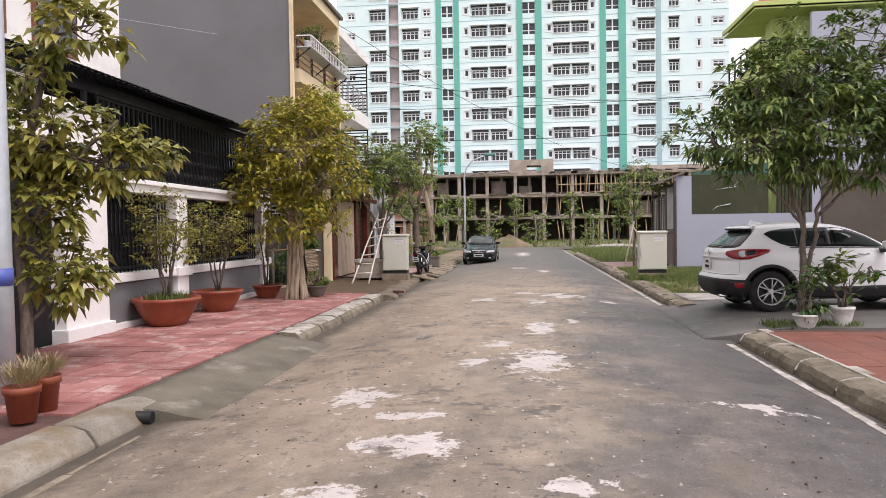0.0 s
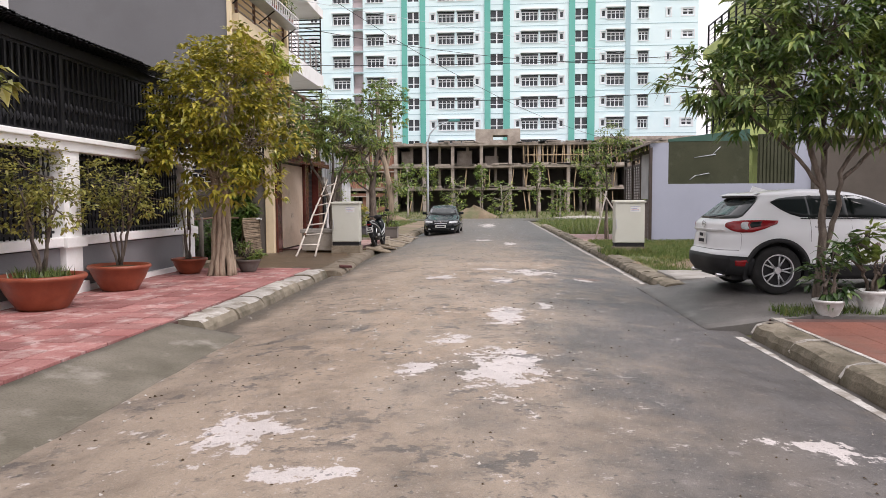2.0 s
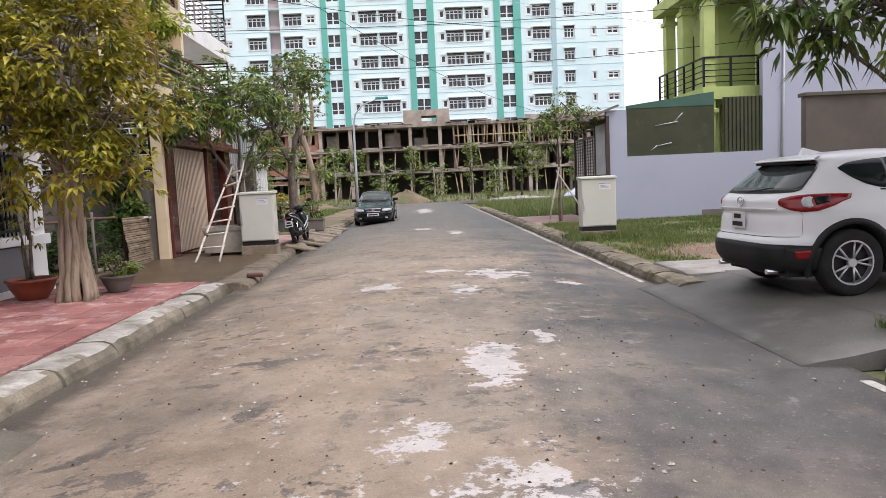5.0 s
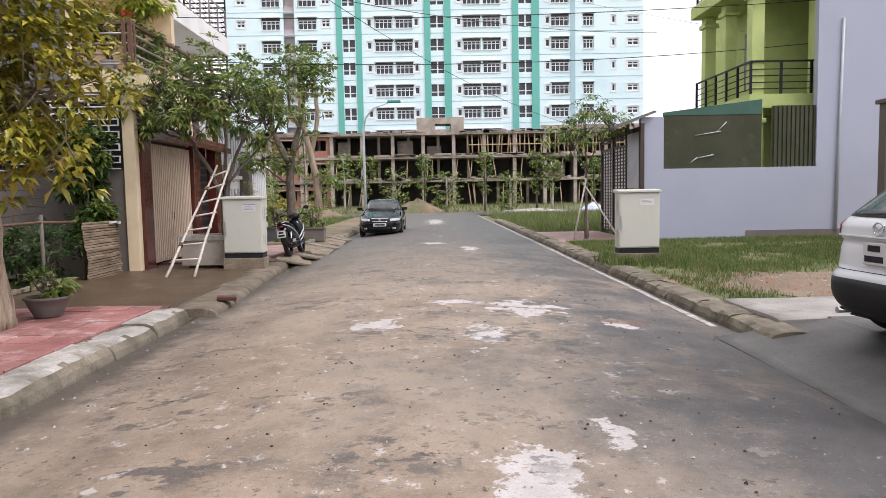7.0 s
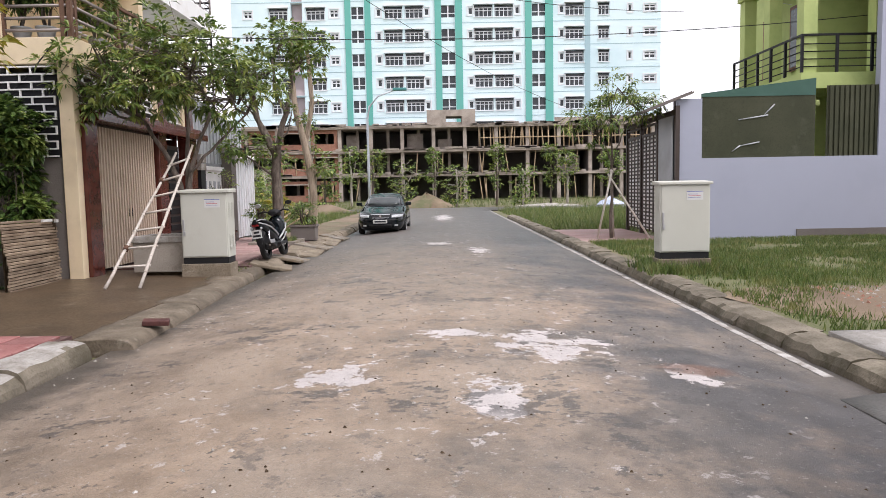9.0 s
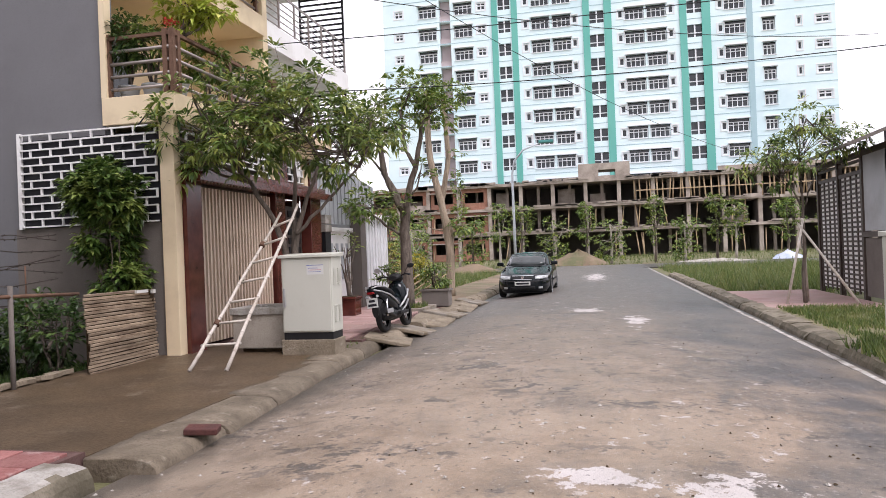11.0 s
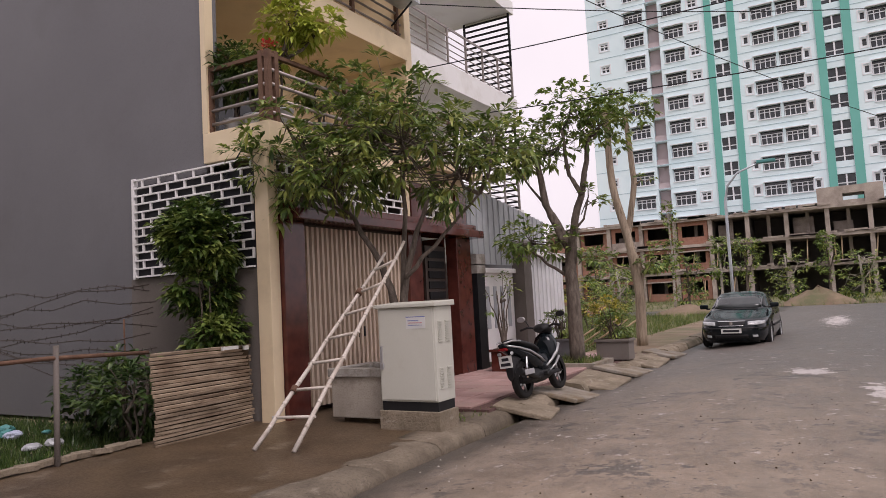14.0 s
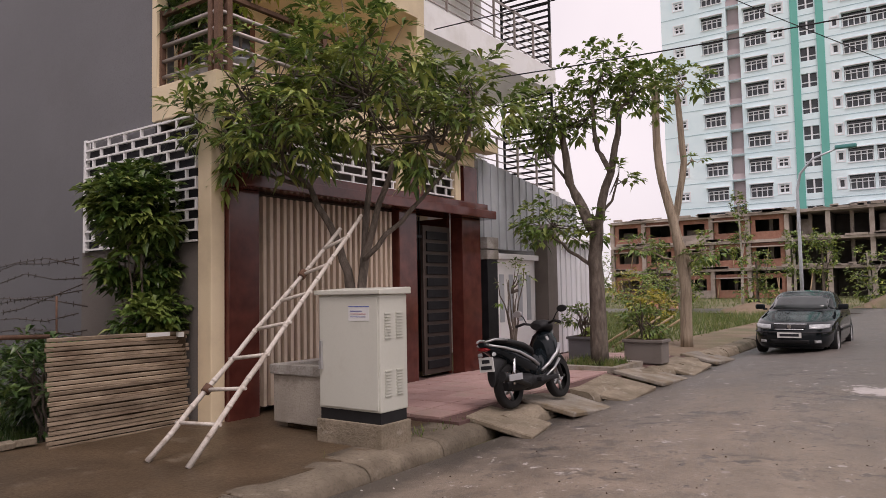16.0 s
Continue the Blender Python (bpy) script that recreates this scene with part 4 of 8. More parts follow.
def villa_fence():
    f = thing("villa_fence", "white street wall with black iron grilles", "fence", (0, 0, 0))
    for y0, y1, zt in ((8.9, 9.9, 2.5), (12.0, 12.42, 2.44), (16.1, 16.5, 2.44)):
        p = part("pillar", bevel_all(boxes((VX - 0.4, VX + 0.06, y0, y1, 0.1, zt)), 0.012), WHITE_PAINT, f)
        part("pillar_base", bevel_all(boxes((VX - 0.42, VX + 0.12, y0 - 0.06, y1 + 0.06, 0.1, 0.34)), 0.015), WHITE_PAINT, p)
        part("pillar_panel", bevel_all(boxes((VX + 0.06, VX + 0.08, y0 + 0.1, y1 - 0.1, 1.12, 2.2)), 0.006), WHITE_PAINT, p)
        part("pillar_cap", bevel_all(boxes((VX - 0.42, VX + 0.12, y0 - 0.05, y1 + 0.05, 0.86, 1.02)), 0.015), WHITE_PAINT, p)
    for y0, y1 in ((9.96, 11.94), (12.48, 16.04)):
        part("plinth", boxes((VX - 0.2, VX, y0, y1, 0.1, 0.86)), GREY_WALL, f, "grey plinth panel")
        part("plinth_base", boxes((VX - 0.2, VX + 0.08, y0, y1, 0.1, 0.26)), WHITE_PAINT, f)
        part("sill", bevel_all(boxes((VX - 0.22, VX + 0.07, y0, y1, 0.88, 1.02)), 0.02), WHITE_PAINT, f)
        # added near-black sheet stands for the shaded depth behind the balusters
        part("grille_shade", boxes((VX - 0.3, VX - 0.28, y0, y1, 1.02, 2.28)), INK_AND_SHADE, f)
        g = part("iron_grille", boxes((VX - 0.11, VX - 0.07, y0, y1, 1.08, 1.12)), BLACK_METAL, f, "black wrought-iron grille")
        part("top_rail", boxes((VX - 0.11, VX - 0.07, y0, y1, 2.18, 2.22)), BLACK_METAL, g)
        n = int((y1 - y0) / 0.105)
        for k in range(n):
            y = y0 + (k + 0.5) * (y1 - y0) / n
            bm = bmesh.new()
            rod(bm, (VX - 0.09, y, 1.02), (VX - 0.09, y, 2.28), 0.014, seg=6)
            for z in (1.28, 1.65, 2.02):
                lathe(bm, [(0.012, -0.07), (0.034, 0.0), (0.012, 0.07)], 6, 0, (VX - 0.09, y, z))
            part("baluster", bm, BLACK_METAL, g)
    part("top_beam", bevel_all(boxes((VX - 0.3, VX + 0.1, 9.9, 16.55, 2.28, 2.48)), 0.02), WHITE_PAINT, f)
    part("beam_mould", bevel_all(boxes((VX - 0.3, VX + 0.16, 8.8, 16.6, 2.42, 2.5)), 0.015), WHITE_PAINT, f)
    # upper black grille below the awning
    u = part("upper_grille", boxes((VX - 0.1, VX - 0.06, 9.9, 16.5, 2.52, 2.56), (VX - 0.1, VX - 0.06, 9.9, 16.5, 3.2, 3.24), (VX - 0.1, VX - 0.06, 9.9, 16.5, 3.66, 3.7)), BLACK_METAL, f, "tall black grille above the wall")
    # added near-black sheet keeps the depth behind the upper bars in shade
    part("upper_shade", boxes((VX - 0.9, VX - 0.88, 9.9, 16.5, 2.5, 4.12)), INK_AND_SHADE, f)
    for k in range(48):
        y = 9.95 + k * 0.137
        bm = bmesh.new()
        box(bm, VX - 0.095, VX - 0.065, y - 0.02, y + 0.02, 2.52, 3.68)
        for z in (2.7, 2.95):
            lathe(bm, [(0.012, -0.06), (0.045, 0.0), (0.012, 0.06)], 6, 0, (VX - 0.08, y + 0.068, z))
        part("grille_bar", bm, BLACK_METAL, u)
    # gate bay towards the near end
    part("gate_lintel", bevel_all(boxes((VX - 0.4, VX + 0.1, 2.0, 8.95, 2.9, 3.35), (VX - 0.4, VX + 0.2, 2.0, 9.0, 3.3, 3.42)), 0.02), WHITE_PAINT, f)
    part("gate_leaf", boxes((VX - 0.2, VX - 0.12, 5.2, 8.9, 0.15, 2.85)), BLACK_METAL, f, "black iron gate")
    part("near_wall", boxes((VX - 0.4, VX, -6, 5.2, 0.1, 3.0)), WHITE_PAINT, f)
    part("pillar_high", bevel_all(boxes((VX - 0.35, VX + 0.04, 8.95, 9.85, 2.5, 3.4)), 0.012), WHITE_PAINT, f)
    return f


villa_fence()


def awning():
    a = thing("awning", "black corrugated sheet awning on iron beams", "awning", (0, 0, 0))
    for s in range(8):
        bm = bmesh.new()
        pts = []
        for k in range(7):
            y = 7.5 + s * 1.085 + k * 0.155
            pts += [(y, 0.03), (y + 0.08, 0.03), (y + 0.08, 0.0), (y + 0.155, 0.0)]
        jag = 0.03 * random.uniform(-1, 1)
        rows = [[bm.verts.new((VX + (0.34 + jag if f else -2.6), y, (3.88 if f else 4.55) + dz + e)) for y, dz in pts] for f, e in ((1, -0.012), (1, 0), (0, 0))]
        for r, q in zip(rows, rows[1:]):
            for i in range(len(pts) - 1):
                bm.faces.new((r[i], r[i + 1], q[i + 1], q[i]))
        low = [bm.verts.new((v.co.x, v.co.y, v.co.z - 0.012)) for v in rows[2]]
        for i in range(len(pts) - 1):
            bm.faces.new((rows[2][i], rows[2][i + 1], low[i + 1], low[i]))
            bm.faces.new((low[i], low[i + 1], rows[0][i + 1], rows[0][i]))
        part("roof_sheet", bm, BLACK_METAL, a)
    part("edge_beam", boxes((VX - 0.1, VX - 0.02, 8.0, 16.2, 3.7, 3.86)), BLACK_METAL, a)
    for y in (9.6, 12.2, 16.3):
        part("post", boxes((VX - 0.1, VX - 0.04, y - 0.03, y + 0.03, 2.5, 3.75)), BLACK_METAL, a)
    return a


awning()


def villa():
    v = thing("villa", "white villa with arched windows behind the fence", "house", (0, 0, 0))
    part("wall", boxes((-18, -9.1, -4, 14.8, 0, 7.6)), WHITE_PAINT, v)
    part("corner_pilaster", bevel_all(boxes((-9.1, -8.85, 14.0, 14.8, 0, 7.6)), 0.02), WHITE_PAINT, v)
    part("band", bevel_all(boxes((-9.1, -8.9, -4, 14.0, 4.7, 4.95)), 0.02), WHITE_PAINT, v)
    for y in (10.3, 12.3):
        w = part("window", boxes((-9.1, -9.05, y, y + 1.3, 5.2, 6.7)), DOOR_WOOD, v, "brown timber window")
        for k in range(2):
            part("pane", boxes((-9.05, -9.03, y + 0.1 + k * 0.58, y + 0.62 + k * 0.58, 5.3, 6.5)), WIN_DARK, w)
    part("roof", boxes((-18.3, -8.7, -4.3, 15.0, 7.6, 7.9)), WHITE_PAINT, v)
    return v


villa()


# ---- lavender side wall, louvred gate, green house, brown wall ----
WY = 26.75


def lavender_wall():
    w = thing("lavender_wall", "pale lavender boundary wall with shade sheet panel", "wall", (0, 0, 0))
    part("lower_wall", boxes((5.4, 10.2, WY, WY + 0.2, 0, 2.06)), LAVENDER, w)
    part("end_pier", boxes((5.4, 6.02, WY, WY + 0.2, 2.06, 3.46)), LAVENDER, w)
    part("dark_footing", boxes((8.3, 11.4, WY - 0.03, WY - 0.002, 0, 0.34)), BROWN_WALL, w)
    part("base_wall", boxes((10.2, 11.05, WY, WY + 0.2, 0, 9.2)), LAVENDER, w)
    p = part("shade_sheet", boxes((6.02, 8.72, WY + 0.06, WY + 0.08, 2.06, 3.55)), NET, w, "dark olive shade sheet with tears")
    bm = bmesh.new()
    v = [bm.verts.new(c) for c in ((6.02, WY + 0.05, 3.5), (8.72, WY + 0.05, 3.5), (8.72, WY + 0.05, 3.9), (6.02, WY + 0.05, 3.58))]
    u = [bm.verts.new(c.co + Vector((0, 0.03, 0))) for c in v]
    bm.faces.new(v), bm.faces.new(u[::-1])
    for i in range(4):
        bm.faces.new((v[i], v[(i + 1) % 4], u[(i + 1) % 4], u[i]))
    part("sheet_top", bm, GREEN_EDGE, p)
    for (x0, z0, x1, z1) in ((6.9, 2.95, 7.6, 3.05), (7.5, 3.05, 7.75, 3.3), (6.75, 2.2, 6.95, 2.35), (6.9, 2.33, 7.4, 2.42)):
        bm = bmesh.new()
        rod(bm, (x0, WY + 0.052, z0), (x1, WY + 0.052, z1), 0.012, 0.02, 5)
        part("tear", bm, GREY_SHEET, p)
    part("sheet_strip", boxes(*[(9.06 + k * 0.12, 9.14 + k * 0.12, WY + 0.05, WY + 0.08, 2.06, 3.72) for k in range(10)]), NET, w)
    part("strip_backing", boxes((9.0, 10.2, WY + 0.09, WY + 0.1, 2.06, 3.72)), NET, w)
    bm = bmesh.new()
    tube(bm, [(10.75, WY - 0.04, 0.3), (10.8, WY - 0.04, 3.0), (10.86, WY - 0.03, 6.0)], 0.04, 0.04)
    part("drain_pipe", bm, GREY_SHEET, w)
    return w


lavender_wall()


def lavender_house():
    h = thing("lavender_house", "tall pale lavender rendered house side", "house", (0, 0, 0))
    part("side_wall", boxes((11.05, 26, WY, WY + 0.4, 0, 9.2)), LAVENDER, h)
    return h


lavender_house()
BY = 20.6
bw = thing("parking_wall", "brown-grey unpainted wall behind the parking slab", "wall", (0, 0, 0))
part("wall", boxes((8.15, 18, BY, BY + 0.2, 0, 3.02)), PARK_WALL, bw)
part("coping", bevel_all(boxes((8.1, 18, BY - 0.06, BY + 0.26, 3.02, 3.1)), 0.01), PARK_WALL, bw)
part("pier", boxes((12.6, 12.95, BY - 0.12, BY - 0.002, 0, 3.02)), PARK_WALL, bw)


def louvred_gate():
    g = thing("louvred_gate", "dark brown louvred iron gate with tiled canopy", "gate", (0, 0, 0))
    X = 5.42
    for y in (26.72, 28.2, 29.7, 31.2):
        part("gate_post", boxes((X - 0.05, X + 0.05, y - 0.05, y + 0.05, 0.1, 3.3)), DARK_BROWN_METAL, g)
    pnl = part("gate_panel", boxes((X - 0.02, X + 0.0, 26.8, 28.12, 1.55, 3.1)), GREY_SHEET, g, "plain grey sheet upper panel")
    part("low_panel", boxes((X - 0.02, X + 0.0, 26.8, 28.12, 0.2, 1.4)), BROWN_WALL, pnl)
    part("cross_rail", boxes((X - 0.05, X + 0.04, 26.77, 28.15, 1.42, 1.53), (X - 0.05, X + 0.04, 26.77, 31.15, 3.1, 3.22)), DARK_BROWN_METAL, g)
    for y0 in (28.27, 29.77):
        leaf = part("gate_leaf", boxes((X + 0.012, X + 0.03, y0, y0 + 1.36, 0.25, 2.75)), WHITE_PAINT, g)
        for k in range(24):
            z = 0.28 + k * 0.103
            part("louvre", boxes((X - 0.004, X + 0.01, y0, y0 + 1.36, z, z + 0.045)), DARK_BROWN_METAL, leaf)
        for y in (y0, y0 + 0.34, y0 + 0.68, y0 + 1.02, y0 + 1.34):
            part("mullion", boxes((X - 0.012, X + 0.02, y - 0.03, y + 0.03, 0.2, 2.78)), DARK_BROWN_METAL, leaf)
        part("transom", boxes((X - 0.03, X + 0.02, y0, y0 + 1.36, 2.75, 2.83), (X - 0.03, X + 0.02, y0, y0 + 1.36, 3.0, 3.06)), DARK_BROWN_METAL, leaf)
    bm = bmesh.new()
    for k in range(38):
        y = 26.6 + k * 0.14
        v = [bm.verts.new(c) for c in ((X - 0.75, y, 3.2 + 0.02 * (k % 2)), (X - 0.75, y + 0.14, 3.2 + 0.02 * (k % 2)), (X + 0.35, y + 0.14, 3.62 + 0.02 * (k % 2)), (X + 0.35, y, 3.62 + 0.02 * (k % 2)))]
        u = [bm.verts.new(c.co + Vector((0, 0, -0.05))) for c in v]
        bm.faces.new(v), bm.faces.new(u[::-1])
        for i in range(4):
            bm.faces.new((v[i], v[(i + 1) % 4], u[(i + 1) % 4], u[i]))
    part("canopy", bm, BROWN_WALL, g)
    return g


louvred_gate()


def green_house():
    h = thing("green_house", "lime green two-storey house with balcony and red roof", "house", (0, 0, 0))
    part("wall", boxes((9.9, 22, 29.2, 33, 0, 9.5)), GREEN_PAINT, h)
    part("balcony_floor", boxes((8.6, 22, 27.3, 29.2, 3.72, 4.1), (8.6, 9.9, 29.2, 31.4, 3.72, 4.1)), GREEN_PAINT, h)
    for x, y in ((8.85, 27.55), (10.6, 27.55), (8.95, 29.6), (8.95, 31.2)):
        c = part("column", boxes((x - 0.17, x + 0.17, y - 0.17, y + 0.17, 0, 7.1)), GREEN_PAINT, h)
        for z in (3.3, 6.75):
            part("capital", bevel_all(boxes((x - 0.24, x + 0.24, y - 0.24, y + 0.24, z, z + 0.14)), 0.03), GREEN_PAINT, c)
    part("upper_beam", bevel_all(boxes((8.45, 22, 27.1, 29.2, 7.1, 7.5), (8.45, 9.9, 29.2, 31.5, 7.1, 7.5)), 0.03), GREEN_PAINT, h)
    d = part("balcony_door", boxes((11.3, 12.4, 29.14, 29.19, 4.1, 6.6)), DOOR_WOOD, h, "red-brown balcony door")
    part("pane", boxes((11.45, 11.8, 29.12, 29.135, 4.5, 6.3), (11.9, 12.25, 29.12, 29.135, 4.5, 6.3)), WIN_DARK, d)
    for k in range(2):
        w = part("window", boxes((9.84, 9.89, 29.6 + k * 1.7, 30.5 + k * 1.7, 4.6, 6.4)), DOOR_WOOD, h)
        part("pane", boxes((9.82, 9.835, 29.7 + k * 1.7, 30.4 + k * 1.7, 4.7, 6.3)), WIN_DARK, w)
    for z0 in (4.1, 7.5):
        r = part("balcony_rail", boxes((8.62, 16, 27.33, 27.37, z0 + 0.88, z0 + 0.93), (8.62, 8.66, 27.37, 31.4, z0 + 0.88, z0 + 0.93)), BLACK_METAL, h, "black balcony railing")
        for k in range(4):
            bm = bmesh.new()
            z = z0 + 0.15 + 0.18 * k
            rod(bm, (8.64, 27.35, z), (16, 27.35, z), 0.014, seg=6)
            rod(bm, (8.64, 27.35, z), (8.64, 31.4, z), 0.014, seg=6)
            part("rail_bar", bm, BLACK_METAL, r)
        for x in np.arange(8.64, 16, 0.85):
            part("rail_post", boxes((x - 0.03, x + 0.03, 27.32, 27.38, z0, z0 + 0.92)), BLACK_METAL, r)
        for y in np.arange(28.2, 31.5, 0.8):
            part("rail_post", boxes((8.61, 8.67, y - 0.03, y + 0.03, z0, z0 + 0.92)), BLACK_METAL, r)
    bm = bmesh.new()
    base = [bm.verts.new(c) for c in ((8.35, 27.1, 9.75), (23, 27.1, 9.75), (23, 33.5, 9.75), (8.35, 31.2, 9.75))]
    top = [bm.verts.new(c) for c in ((11, 29.0, 11.0), (19, 29.0, 11.0), (19, 31, 11.0), (11, 31, 11.0))]
    bm.faces.new(base[::-1]), bm.faces.new(top)
    for i in range(4):
        bm.faces.new((base[i], base[(i + 1) % 4], top[(i + 1) % 4], top[i]))
    part("roof", bm, ROOF_RED, h, "hipped red tile roof")
    part("fascia", boxes((8.3, 23.05, 27.05, 27.13, 9.6, 9.75), (8.3, 8.38, 27.13, 31.2, 9.6, 9.75), (8.38, 23, 27.13, 31.2, 9.5, 9.55)), GREEN_PAINT, h)
    part("attic_wall", boxes((9.4, 22, 28.4, 29.2, 7.5, 9.5)), GREEN_PAINT, h)
    return h


green_house()


# ---- residential tower ----
TY = 112.0


def tx(p):
    return TY * math.tan(math.atan((p - 784) / 1251.0) - radians(6.7))


def tower():
    t = thing("apartment_tower", "pale blue high-rise with teal bands and white windows", "tower", (0, 0, 0))
    rows = [13.3 + 3.26 * k for k in range(-1, 17)]
    top = rows[-1] + 4
    # kind, centre, half-width, half-height
    cols = [("small", 629, 0.62, 0.5), ("wide", 675, 1.35, 0.85), ("gap", 703, 0.8, 0), ("wide", 732, 1.35, 0.85), ("small", 761, 0.62, 0.55),
            ("pair", 797, 0.85, 0.85), ("slim", 830, 0.36, 0.55), ("wide", 853, 1.3, 0.85), ("wide", 886, 1.3, 0.85), ("slim", 906, 0.36, 0.55),
            ("pair", 940, 0.95, 0.85), ("slim", 976, 0.36, 0.55), ("wide", 997, 1.3, 0.85), ("wide", 1030, 1.3, 0.85), ("slim", 1052, 0.36, 0.55),
            ("pair", 1087, 0.95, 0.85), ("slim", 1125, 0.36, 0.55), ("wide", 1146, 1.35, 0.85), ("wide", 1195, 0.8, 0.85), ("slim", 1239, 0.3, 0.55), ("small", 1273, 0.85, 0.5)]
    left, right = -29.8, 30.8
    wall = bmesh.new()
    edge = left
    for kind, p, hw, hh in cols:
        c = tx(p)
        box(wall, edge, c - hw, TY, TY + 0.5, 0, top)
        edge = c + hw
        if kind == "gap":
            continue
        z = 0.0
        for zr in rows:
            box(wall, c - hw, c + hw, TY, TY + 0.5, z, zr - hh)
            z = zr + hh
        box(wall, c - hw, c + hw, TY, TY + 0.5, z, top)
    box(wall, edge, right, TY, TY + 0.5, 0, top)
    part("facade", wall, TOWER_BLUE, t)
    part("core", boxes((left, right, TY + 0.9, TY + 16, 0, top)), TOWER_BLUE, t)
    part("loggia_wall", boxes((tx(703) - 0.8, tx(703) + 0.8, TY + 0.85, TY + 0.9, 0, top)), TOWER_PINK, t)
    for zr in rows:
        part("storey_joint", boxes((left, right, TY - 0.03, TY, zr - 1.66, zr - 1.58)), TOWER_LINE, t)
        part("loggia_rail", boxes((tx(703) - 0.8, tx(703) + 0.8, TY + 0.3, TY + 0.42, zr - 1.65, zr - 0.75)), TOWER_PINK, t)
        part("loggia_slab", boxes((tx(703) - 0.8, tx(703) + 0.8, TY + 0.02, TY + 0.85, zr - 1.75, zr - 1.55)), TOWER_BLUE, t)
    for p, hw in ((782, 0.42), (813, 0.42), (924, 0.45), (957, 0.5), (1070, 0.45), (1104, 0.55)):
        part("teal_band", boxes((tx(p) - hw, tx(p) + hw, TY - 0.16, TY - 0.001, 0, top)), TOWER_GREEN, t)
    part("rain_pipe", boxes((tx(1168) - 0.35, tx(1168) + 0.35, TY - 0.1, TY - 0.001, 0, top)), TOWER_LINE, t)
    part("roof", boxes((left - 0.3, right + 0.3, TY - 0.3, TY + 16.3, top, top + 0.8)), TOWER_BLUE, t)
    # window units, one shared mesh a kind
    kinds = {}
    for kind, hw, hh in {(c[0], c[2], c[3]) for c in cols if c[0] != "gap"}:
        bm = bmesh.new()
        f = 0.07
        n = {"wide": 4, "small": 2, "slim": 1, "pair": 2}[kind]
        if kind == "wide":
            if hw < 1:
                n = 3
            for k in range(n + 1):
                x = -hw + 0.09 + k * (2 * hw - 0.18) / n
                box(bm, x - f * 0.75, x + f * 0.75, 0.24, 0.33, -hh, hh - 0.4)
            for z in (-hh + 0.06, hh - 0.42, 0.05):
                box(bm, -hw, hw, 0.25, 0.32, z - f * 0.7, z + f * 0.7)
        elif kind == "pair":
            box(bm, -0.09, 0.09, 0.05, 0.33, -hh, hh)
            box(bm, -hw, hw, 0.28, 0.33, -hh * 0.35, -hh * 0.2)
        else:
            for x in [-hw + f] + ([0.0] if kind == "small" else []) + [hw - f]:
                box(bm, x - f, x + f, 0.1, 0.33, -hh, hh)
            for z in [-hh + f] + ([0.1] if kind == "small" else []) + [hh - f]:
                box(bm, -hw, hw, 0.1, 0.33, z - f, z + f)
            for s in (-1, 1):
                box(bm, s * (hw + 0.1) - 0.07, s * (hw + 0.1) + 0.07, -0.05, 0.02, -hh - 0.2, hh + 0.2)
                box(bm, -hw - 0.17, hw + 0.17, -0.05, 0.02, s * (hh + 0.12) - 0.06, s * (hh + 0.12) + 0.06)
        kinds[(kind, hw, hh)] = [mesh_of("window", bm, WIN_WHITE), mesh_of("pane", boxes((-hw, hw, 0.36, 0.4, -hh, hh)), WIN_DARK)]
        if kind == "wide":
            kinds[(kind, hw, hh)].append(mesh_of("hood", boxes((-hw - 0.1, hw + 0.1, -0.3, 0.1, hh, hh + 0.1)), WIN_WHITE))
            kinds[(kind, hw, hh)].append(mesh_of("sill", boxes((-hw - 0.06, hw + 0.06, -0.12, 0.1, -hh - 0.1, -hh)), WIN_WHITE))
    for kind, p, hw, hh in cols:
        if kind == "gap":
            continue
        for zr in rows:
            win = piece("window", kinds[(kind, hw, hh)][0], t, (tx(p), TY, zr))
            for name, me in zip(("pane", "hood", "sill"), kinds[(kind, hw, hh)][1:]):
                piece(name, me, win, (0, 0, 0))
    return t


tower()


